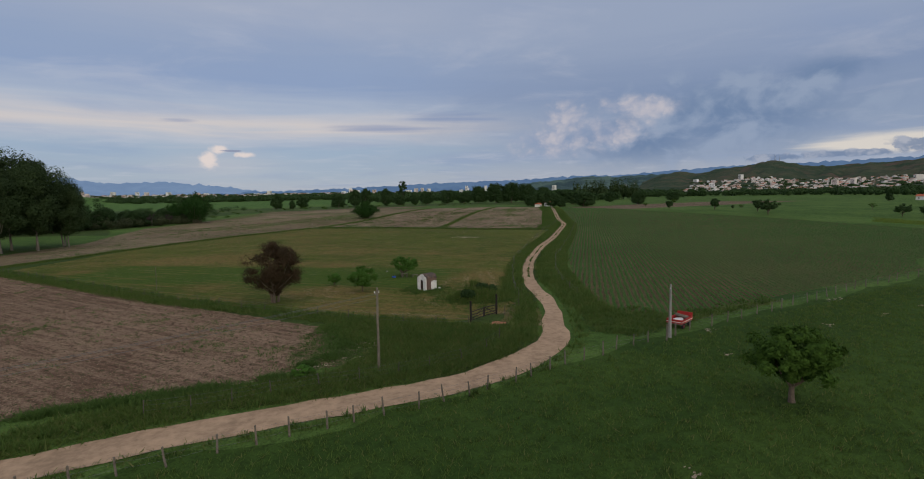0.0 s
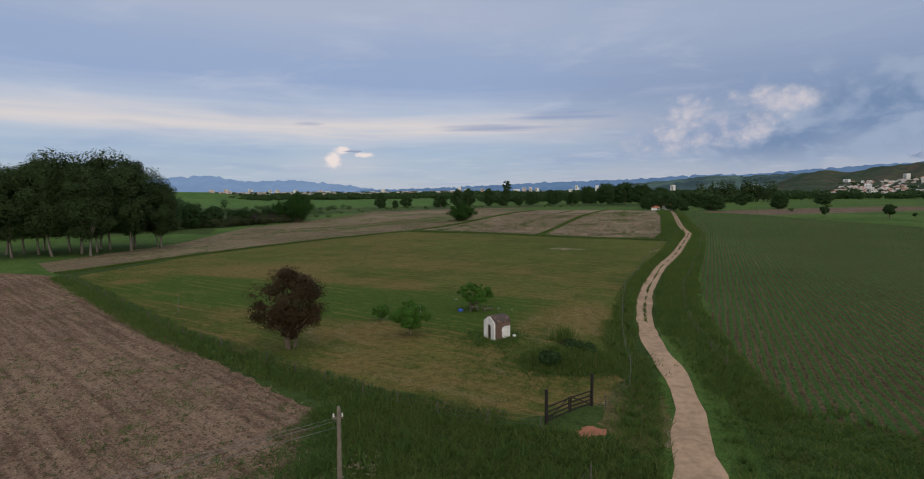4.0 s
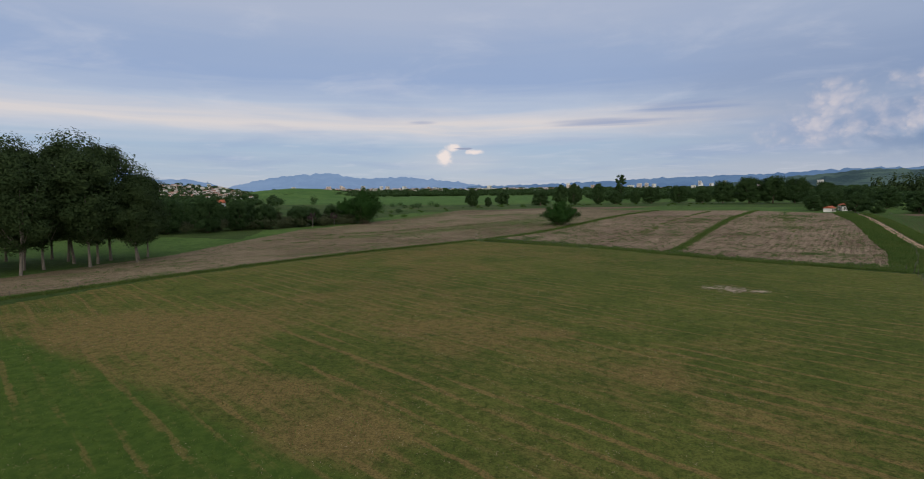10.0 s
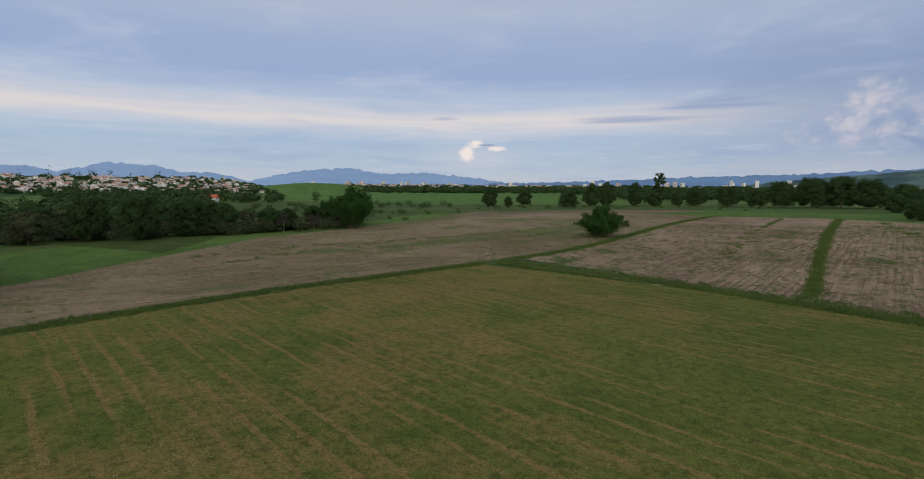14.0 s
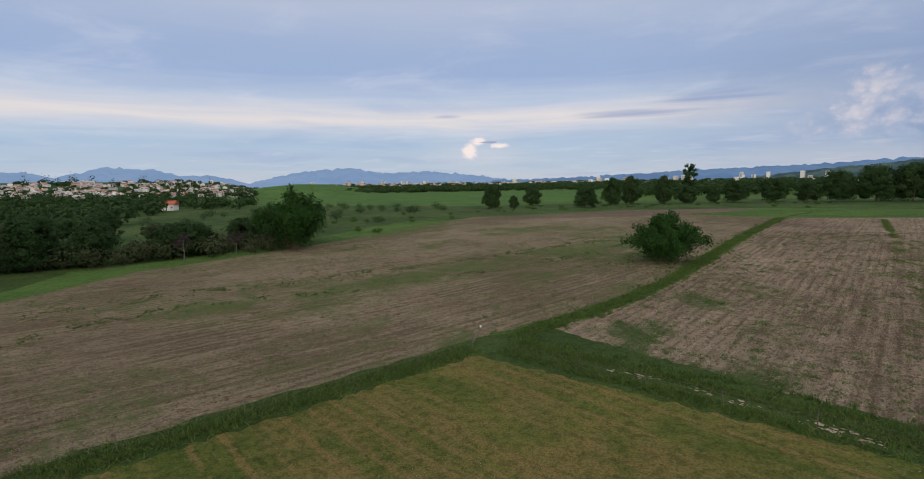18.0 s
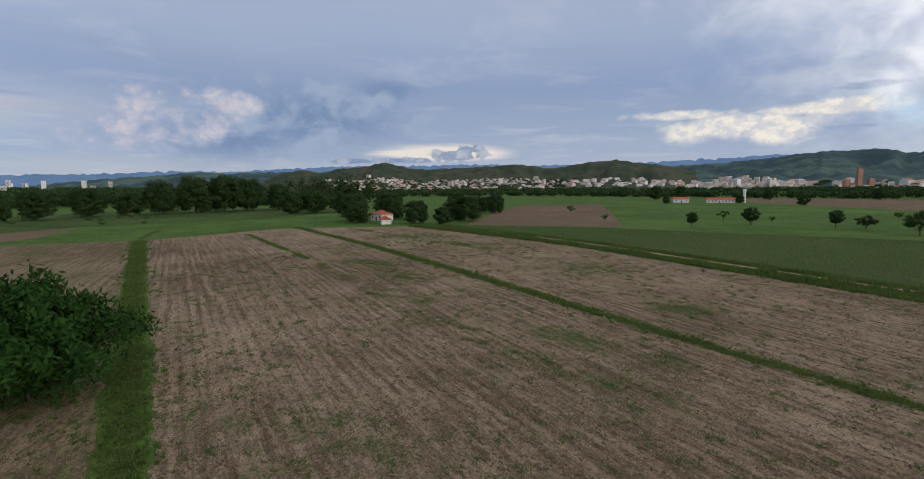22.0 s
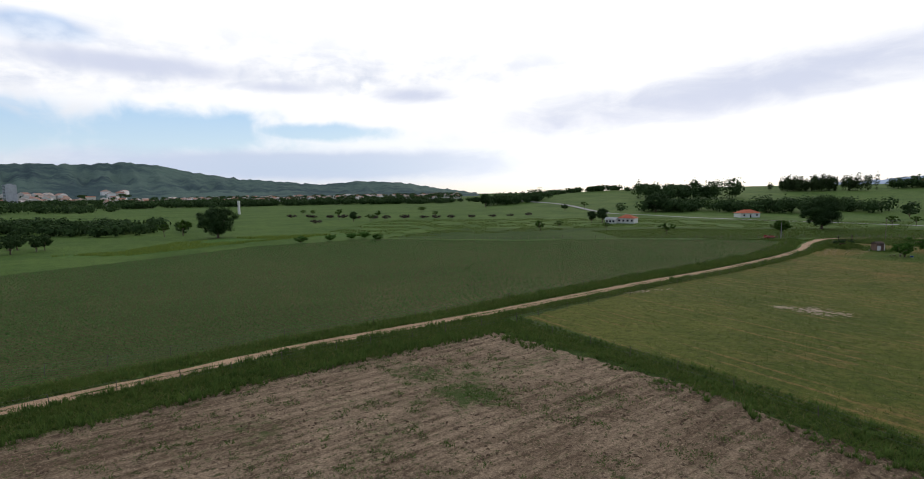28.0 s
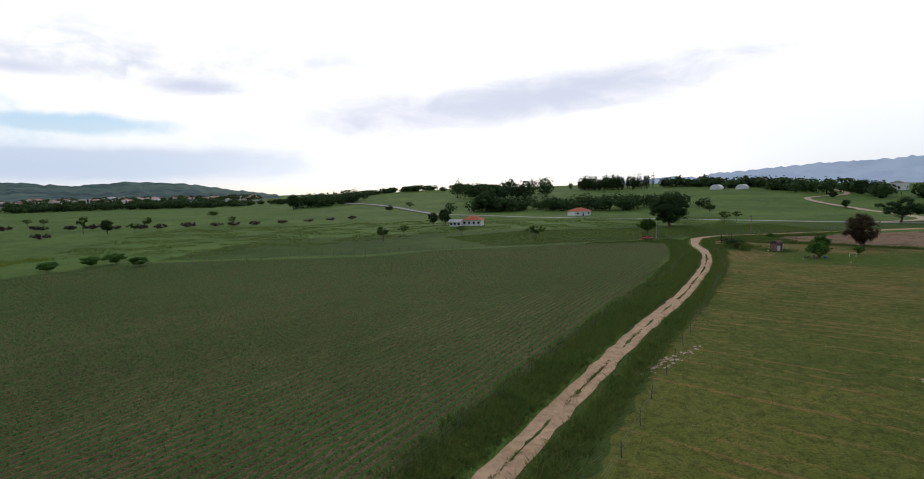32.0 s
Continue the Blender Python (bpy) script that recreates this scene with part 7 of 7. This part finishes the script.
rng = np.random.default_rng(5)
NEAR_ROAD, FAR_ROAD = ROAD_LINE[2:17], ROAD_LINE[15:]
left_near, right_near = along(NEAR_ROAD, 2.1, 5.5, 6, rng), along(NEAR_ROAD, -2.2, -3.6, 5, rng)
left_far, right_far = along(FAR_ROAD, 1.75, 4.4, 8, rng), along(FAR_ROAD, -1.8, -6.2, 7, rng)
stuff("roadside_grass", np.concatenate([blades(left_near, .5, rng, 8, .35, .035, .9), blades(right_near, .3, rng, 6, .3, .035, .9)]), L_GRASS, "tall green grass along the bend of the road")
stuff("roadside_grass", np.concatenate([blades(left_far, .5, rng, 8, .35, .035, .9), blades(right_far, .42, rng, 8, .35, .035, 1.0)]), L_GRASS, "tall green grass on both sides of the straight road")
CROP_SIDE = [(3.1, 21.6), (5.4, 30.7), (15, 50.3), (20, 60), (37.3, 86), (58, 114), (84, 150)]
stuff("roadside_grass", blades(along(CROP_SIDE, -.4, 4.2, 6, rng), .5, rng, 7, .4, .045, .9), L_GRASS, "lush grass bank between the road and the crop")
STRIP_SIDE = [(73, 161), (76, 166), (92, 188), (105, 211), (138, 266), (181, 345)]
stuff("roadside_grass", blades(along(STRIP_SIDE, .4, -5.5, 6, rng), .4, rng, 7, .4, .045, 1.0), L_GRASS, "green grass bank between the stubble and the road")
corner = [(-60, 9), (-34, 9), (-20, 10), (-13.5, 16), (-13.5, 21), (-17, 24), (-21, 25), (-32, 33), (-35, 30), (-31, 18), (-35, 13.5), (-56, 11)]
stuff("tall_grass", blades(scatter(corner, 9, rng), .48, rng, 7, .35, .035, .9), L_GRASS, "tall grass between road, gate and ploughed field")
stuff("tall_grass", blades(along([(-20, 25.5), (-30, 32), (-56, 58.5), (-98, 112.5)], -1.5, 3.0, 6, rng), .48, rng, 7, .35, .035, .9), L_GRASS, "tall grass along the meadow fence")
stuff("tall_grass", blades(np.concatenate([off_line(along([(75, 161), (50, 177), (24, 202), (-14, 230)], -3.5, 2.2, 7, rng), SAND_LINE, .7), along([(-18, 229), (-50.5, 195.5), (-63.5, 179.5), (-83.5, 151.5), (-103, 119)], -2.0, 1.5, 6, rng)]), .36, rng, 7, .4, .045, 1.0), L_GRASS, "tall grass on the bank round the meadow")
strip_a = [(160, 387), (128, 338), (98, 292), (78, 260), (62, 234), (44, 204), (38, 195)]
strip_b = [(128, 380), (104, 342), (80, 304), (56, 264), (36, 230)]
strip_c = [(165, 365), (124, 290), (98, 238)]
lane = [(-14, 233), (-9, 239), (-4, 244), (5.7, 254.5), (17.6, 270.5), (34.2, 296), (58, 332.5), (99, 395)]
stuff("strip_grass", blades(np.concatenate([along(strip_a, -1.3, 1.3, 8, rng), clumpy(along(strip_b[:3], -.8, .8, 6, rng), .12, -.3, 3), clumpy(clumpy(along(strip_b[2:], -2, 2, 4, rng), .07, .08, 3), .5, 0, 5), clumpy(clumpy(along(strip_c, -2, 2, 4, rng), .07, .05, 4), .5, 0, 6), along(lane, -1.5, 1.5, 6, rng)]), .26, rng, 6, .4, .045, 1.1), L_GRASS, "grass growing in strips between the stubble rows")
stuff("pasture_tufts", blades(np.concatenate([scatter([(-75, -3), (-30, 1.5), (-1, 8), (60, 17), (75, -20), (40, -40), (-75, -40)], 4, rng)]), .26, rng, 5, .2, .03, .6), L_GRASS, "short tufts of pasture grass")
stuff("meadow_tufts", blades(scatter(MEADOW_EDGE, 2.2, rng), .16, rng, 4, .2, .03, .8), L_GRASS, "short mown grass tufts")
mow = scatter(MEADOW_EDGE, 1.8, rng)
mow = mow[(np.sin((mow[:, 0] * math.cos(radians(52)) + mow[:, 1] * math.sin(radians(52))) * 2 * math.pi / 2.6) > .3)]
stuff("cut_hay", blades(clumpy(mow, .035, -.12, 7), .07, rng, 4, .35, .04, 2.5), L_DRY, "wisps of dry cut grass lying in rows")
for name, poly, ang, gap, dens, box, lab in (("straw_litter", STRIP_EDGE, 144.4, 1.3, 3.0, (-10, 160, 160, 330), "straw and stalks left on the stubble field"), ("straw_litter", PLOUGH_EDGE, 38.5, 1.3, 2.2, (-130, 8, -30, 118), "straw and stalks lying on ploughed earth"),
                                             ("straw_litter", NW_EDGE, 137, 1.6, 1.3, (-105, 140, 60, 330), "dry stalks lying between the weeds")):
    p = scatter(poly, dens, rng, box)
    u = (p[:, 0] * math.cos(radians(ang)) + p[:, 1] * math.sin(radians(ang))) / gap
    p = p[(u % 1 < .8)]
    stuff(name, blades(p, .10, rng, 3, .3, .03, 2.2), L_DRY, lab, "straw")
def tussocks(pts, h, rnd, count=13, reach=.3, width=.045):
    """Fountains of blades: each tuft leans outwards from its root."""
    m, n = len(pts), len(pts) * count
    tall = np.array([.75 + .9 * noise.noise(Vector((x * .22, y * .22, 3.3))) for x, y in pts]).clip(.35, 1.6) * h * rnd.uniform(.7, 1.25, m)
    hh = np.repeat(tall, count) * rnd.uniform(.6, 1.1, n)
    a = rnd.uniform(0, 2 * np.pi, n)
    out = np.stack([np.cos(a), np.sin(a)], 1)
    base = np.repeat(np.asarray(pts, float), count, 0) + out * (rnd.uniform(0, .12, n))[:, None]
    tip = base + out * (reach * hh / h * rnd.uniform(.2, 1.3, n))[:, None]
    side = np.stack([-out[:, 1], out[:, 0]], 1) * (width * rnd.uniform(.6, 1.4, n))[:, None]
    z = ground_zs(base[:, 0], base[:, 1])
    q = np.zeros((n, 4, 3))
    q[:, 0, :2], q[:, 1, :2], q[:, 2, :2], q[:, 3, :2] = base - side, base + side, tip + side * .3, tip - side * .3
    q[:, 0, 2] = q[:, 1, 2] = z - .03
    q[:, 2, 2] = q[:, 3, 2] = z + hh
    return q


def clods(p, rnd, size=.11):
    """Low roof-shaped lumps of earth."""
    n = len(p)
    a = rnd.uniform(0, np.pi, n)
    u = np.stack([np.cos(a), np.sin(a)], 1) * (size * rnd.uniform(.5, 1.7, n))[:, None]
    v = np.stack([-np.sin(a), np.cos(a)], 1) * (size * rnd.uniform(.4, .9, n))[:, None]
    z = ground_zs(p[:, 0], p[:, 1]) + .025
    top = z + size * rnd.uniform(.4, .9, n)
    q = np.zeros((n, 2, 4, 3))
    for k, s in ((0, 1), (1, -1)):
        for i, (c, zz) in enumerate(((p - u + v * s, z), (p + u + v * s, z), (p + u * .5, top), (p - u * .5, top))):
            q[:, k, i, :2], q[:, k, i, 2] = c, zz
    return q.reshape(-1, 4, 3)


BANK_N, BANK_W = [(75, 161), (50, 177), (24, 202), (-14, 230)], [(-18, 229), (-50.5, 195.5), (-63.5, 179.5), (-83.5, 151.5), (-103, 119)]
MEADOW_FENCE = [(-20, 25.5), (-30, 32), (-56, 58.5), (-98, 112.5)]
for lab, pts, h in (("rank green tussocks on the verges of the straight road", [clumpy(along(FAR_ROAD, 1.5, 3.6, 2.6, rng), .45, -.25, 41), clumpy(along(FAR_ROAD, -1.6, -5.2, 2.4, rng), .4, -.2, 42)], .62),
                    ("rank green tussocks beside the bend of the road", [clumpy(along(NEAR_ROAD, 2.2, 5.0, 2.2, rng), .45, -.15, 43), clumpy(along(NEAR_ROAD, -2.1, -3.4, 1.6, rng), .45, 0, 44)], .55),
                    ("thick tussocks on the bank beside the crop", [clumpy(along(CROP_SIDE, -.8, 3.6, 2.6, rng), .4, -.2, 45)], .65),
                    ("dense lush tussocks between the stubble and the road", [clumpy(along(STRIP_SIDE, 1.2, -4.6, 2.8, rng), .45, -.3, 46), clumpy(along(ROAD_LINE[21:], 1.4, 2.6, 4.0, rng), .5, -.4, 60)], .75),
                    ("dense tussocks on the bank round the meadow", [off_line(clumpy(along(BANK_N, -.2, -5.6, 2.4, rng), .4, -.1, 47), SAND_LINE, .85), off_line(clumpy(along(BANK_N, .2, 2.4, 2.6, rng), .5, -.3, 48), SAND_LINE, .85), clumpy(along(BANK_W, -1.6, .9, 2.6, rng), .45, -.2, 49), clumpy(scatter([(60, 168), (74, 157), (79, 166), (70, 173)], 2.6, rng), .45, -.3, 63)], .5),
                    ("tall tussocks along the meadow fence", [clumpy(along(MEADOW_FENCE, -1.6, 2.6, 2.6, rng), .4, -.25, 50), clumpy(scatter(corner, 2.4, rng), .35, -.1, 51)], .6),
                    ("ragged tussocks in the green lanes between the fields", [clumpy(along(lane, -1.5, 1.5, 3.2, rng), .4, -.25, 52), clumpy(along(lane, -3.2, 3.2, 1.6, rng), .3, .12, 54), clumpy(along(strip_a, -1.2, 1.2, 3.4, rng), .45, -.3, 53), clumpy(along(strip_a, -2.4, 2.4, 1.4, rng), .3, .12, 55)], .36),
                    ("scattered rank tussocks between road, pasture and crop", [clumpy(scatter([(-5, 15), (-2, 10.5), (10, 13.5), (32, 17), (30, 20), (9.5, 18), (5, 30), (-1, 24)], 2.6, rng), .35, -.1, 56)], .55),
                    ("green bands of weeds across the brown field", [clumpy(along([(-95, 230), (-74, 257), (-47, 277), (-9, 306), (20, 330)], -3, 3, 1.8, rng), .25, 0, 57), clumpy(along([(-80, 222), (-68, 248), (-33, 267), (6, 300), (30, 325)], -2, 2, 1.6, rng), .25, 0, 58), clumpy(np.array([20, 286]) + rng.normal(0, 1, (900, 2)) * np.array([7, 7]), .3, -.1, 59)], .24)):
    stuff("tussock_grass", tussocks(np.concatenate(pts), h, rng), L_TUSSOCK, lab)
for poly, box, dens, ang, lab in ((STRIP_EDGE, (-8, 162, 130, 300), 3.4, 144.4, "dark clods of turned earth among the stubble"), (PLOUGH_EDGE, (-110, 8, -30, 112), 3.4, 40.5, "dark clods of turned earth in the ploughed field"), (NW_EDGE, (-60, 180, 50, 300), 2.4, 137, "dark clods of earth between the weeds")):
    p = scatter(poly, dens, rng, box)
    p = p[((p[:, 0] * math.cos(radians(ang)) + p[:, 1] * math.sin(radians(ang))) / 1.3 % 1 < .75)]
    stuff("earth_clods", clods(clumpy(clumpy(p, .3, -.15, 21), 1.1, -.05, 22), rng, .115), CLOD, lab, "earth")


def near_spots(spots, poly, per_m2, rnd):
    """Weeds gathered round the green places of a field."""
    p = np.concatenate([np.array([sx, sy]) + rnd.normal(0, .95, (int(wx * wy * per_m2 * 8 * k / .16), 2)) * np.array([wx, wy]) for sx, sy, wx, wy, k in spots])
    p = p[inside(p, list(poly))]
    return clumpy(p, .5, .02, 15)


weeds = np.concatenate([clumpy(clumpy(scatter(STRIP_EDGE, 8, rng, (-10, 160, 160, 330)), .10, -.15, 11), .7, .24, 12), near_spots(STRIP_WEEDS, STRIP_EDGE, 3.5, rng), near_spots(PLOUGH_WEEDS, PLOUGH_EDGE, 5.0, rng), clumpy(clumpy(scatter(PLOUGH_EDGE, 4, rng, (-110, 6, -30, 110)), .12, .08, 12), .7, .25, 13), clumpy(clumpy(scatter(NW_EDGE, 2.4, rng, (-105, 140, 60, 330)), .05, -.05, 13), .6, .2, 14),
                        clumpy(scatter([(-40, 14), (-31, 16), (-31, 31), (-38, 27)], 9, rng), .25, -.15, 14)])
stuff("field_weeds", blades(weeds, .2, rng, 5, .25, .04, .9), L_WEED, "green weeds sprouting in the fields", "weeds")


def crop_rows(poly, across, gap, step, box, rnd, h=.2):
    ca, sa = math.cos(radians(across)), math.sin(radians(across))
    P = np.array(poly)
    U, V = P[:, 0] * ca + P[:, 1] * sa, P[:, 1] * ca - P[:, 0] * sa
    u, v = np.meshgrid(np.arange(U.min(), U.max(), gap), np.arange(V.min(), V.max(), step))
    u, v = u.ravel() + rnd.normal(0, .05, u.size), v.ravel() + rnd.uniform(-.2, .2, v.size)
    p = np.stack([u * ca - v * sa, u * sa + v * ca], 1)
    p = p[inside(p, list(poly)) & (p[:, 0] > box[0]) & (p[:, 1] > box[1]) & (p[:, 0] < box[2]) & (p[:, 1] < box[3])]
    p = p[rnd.random(len(p)) < .85]
    return blades(p, h, rnd, 4, .09, .08, .8)


stuff("young_crop", crop_rows(CROP_EDGE, 144.4, .9, .5, (0, 10, 210, 340), rng), L_CROP, "young green crop plants standing in rows", "crop")


# ---- overgrown mound beside the gate ----
def mound():
    bm = bmesh.new()
    n, rows = 24, 6
    rings = [[bm.verts.new((-9.8 + 5.2 * r / rows * math.cos(a * 2 * math.pi / n) * (1 + .1 * math.sin(3 * a)), 38 + 4.2 * r / rows * math.sin(a * 2 * math.pi / n), 1.35 * (1 - (r / rows) ** 2) ** 1.4 - .02)) for a in range(n)] for r in range(1, rows + 1)]
    top = bm.verts.new((-9.8, 38, 1.35))
    for k in range(n):
        bm.faces.new((top, rings[0][k], rings[0][(k + 1) % n]))
        for a, b in zip(rings, rings[1:]):
            bm.faces.new((a[k], b[k], b[(k + 1) % n], a[(k + 1) % n]))
    me = bpy.data.meshes.new("grassy_mound")
    bm.to_mesh(me)
    bm.free()
    structure("grassy_mound", me, [VERGE], "low overgrown mound beside the gate", "mound")
    r = np.random.default_rng(8)
    t, s = r.uniform(0, 6.28, 900), np.sqrt(r.random(900))
    p = np.stack([-9.8 + 5.2 * s * np.cos(t), 38 + 4.2 * s * np.sin(t)], 1)
    q = blades(p, .6, r, 6, .2, .04)
    q[:, :, 2] += (1.35 * (1 - np.repeat(s, 6) ** 2) ** 1.4)[:, None] - .05
    stuff("mound_grass", q, L_GRASS, "rank grass growing over the mound")


mound()
for x, y, z, s, m in ((-12.6, 36.4, .45, 1.0, 1), (-9.2, 38.6, 1.0, .9, 1), (-7.6, 38.0, .8, .75, 2), (-8.6, 41, .3, .8, 3)):
    d = tree("shrub", (x, y), 2.0 * s, 2.6 * s, .1, 60 + m, BARK, L_DARK if m < 3 else L_PURPLE, "dark low shrub on the overgrown mound", "shrub", clumps=24, leaves=60, leaf=0.15, thick=0.05)
    d.location.z += z - .3
stuff("reed_clump", blades(np.random.default_rng(3).normal(0, .5, (60, 2)) + np.array([-7.4, 45.6]), 1.6, np.random.default_rng(4), 4, .2, .05, .25), L_GRASS, "tall feathery reed clump behind the mound", "reeds")


def centre_grass():
    """Grass between the wheel tracks of the straight road."""
    r = np.random.default_rng(12)
    p = clumpy(along(ROAD_LINE[16:], -.2, .2, 26, r), .10, -.05, 31)
    q = blades(p, .09, r, 6, .07, .03, .9)
    q[:, :, 2] += .06
    stuff("track_grass", q, L_GRASS, "grass growing between the wheel tracks")


centre_grass()


yellow = scatter([(238, 122), (232, 100), (244, 66), (234, 36), (206, 16), (180, 14), (174, 22), (200, 30), (214, 66), (216, 110)], .8, rng)
stuff("yellow_grass", blades(clumpy(yellow, .05, -.2, 17), .8, rng, 6, .5, .07, .5), L_YELLOW, "tall yellow-green grass beyond the crop field")
south_tufts = scatter([(-60, -40), (60, -48), (160, 30), (210, 0), (230, -110), (60, -140), (-90, -100)], .5, rng)
stuff("pasture_tufts", blades(clumpy(south_tufts, .07, -.1, 18), .35, rng, 6, .5, .08, .6), L_GRASS, "grassy tussocks in the grazed pasture")
TUSSOCKS = ((-50.5, 12.6, 3.0, .5), (-46.5, 13.0, 2.5, .5), (-53.5, 12.8, 2.0, .5), (-57.5, 12.6, 2.0, .4), (-41, 13.6, 1.6, .5), (-33.5, 29.5, 2.0, .9), (-33.2, 25.5, 1.6, 1.4), (-33.5, 21.0, 1.4, 1.2), (-35.5, 17.8, 1.3, .8), (-38, 16, 1.0, .6))
tuss = np.concatenate([np.array([x, y]) + rng.normal(0, .5, (int(70 * w), 2)) * np.array([w, w * k]) for x, y, w, k in TUSSOCKS])
stuff("grass_tussocks", blades(tuss, .45, rng, 7, .2, .035, .8), L_WEED, "dark green tussocks along the ploughed field's edge")
again(shrub, (-38.6, 12.6), .8, 30, .7, "low dark shrub in the roadside grass")
worn = scatter([(7, 38), (-2, 22), (-5.5, 15), (-2, 10.5), (10, 13.5), (32, 17), (9.5, 17), (4, 22), (10, 38)], 10, rng)
stuff("verge_tufts", blades(worn, .28, rng, 6, .3, .035, 1.0), L_GRASS, "short tufts of grass between road and crop")
around = np.concatenate([np.array([-15.8, 48.2]) + rng.normal(0, 1, (420, 2)) * np.array([2.2, 2.0]), np.array([-9.8, 38]) + rng.normal(0, 1, (900, 2)) * np.array([4.2, 3.6])])
around = around[(np.abs(around[:, 0] + 15.6) > 1.4) | (np.abs(around[:, 1] - 48.4) > 1.4)]
stuff("rank_grass", blades(around, .4, rng, 6, .25, .035, .9), L_WEED, "rank grass round the shrine and the mound")


# ---- dry wheel tracks in the grass round the shrine ----
tracks = []
for line, wd in (([(-6.6, 58), (-8.4, 56.5), (-10.4, 53.4), (-11.4, 50.4), (-11.0, 47.2), (-9.8, 44.5)], 1.3), ([(-3.2, 59), (-4.6, 56), (-6.6, 52), (-8.6, 47.6), (-9.4, 45)], .8), ([(1, 63), (-.4, 58.5), (-2.4, 53.5), (-4.2, 49), (-5, 45.5)], .8),
                 ([(3.5, 64), (1.6, 58.5), (-.8, 52), (-2.8, 47)], .9), ([(-14.9, 43.3), (-17.5, 42.6), (-18.6, 40), (-17, 34)], 1.1), ([(-28.4, 60), (-30.4, 58.6), (-31.6, 55.8), (-30.4, 53), (-27.2, 50.6)], 1.5), ([(-33.6, 59), (-34.6, 55.4), (-34.0, 52), (-31, 49)], 1.2),
                 ([(-38.6, 58), (-38.4, 54), (-36.5, 50), (-32, 45.5)], 1.4), ([(-30, 38), (-24, 33), (-19, 29)], 1.4), ([(-11.5, 28), (-8.6, 26.5), (-7.6, 23), (-9.5, 19.5)], 1.6), ([(11.5, 70), (26, 92), (46, 118)], .5)):
    tracks.append(clumpy(along(line, -wd * .55, wd * .55, 40, rng), .6, -.2, 19))
stuff("dry_track_straw", blades(np.concatenate(tracks), .05, rng, 5, .16, .035, 3.0), L_DRY, "dry straw lying along old wheel tracks", "straw")
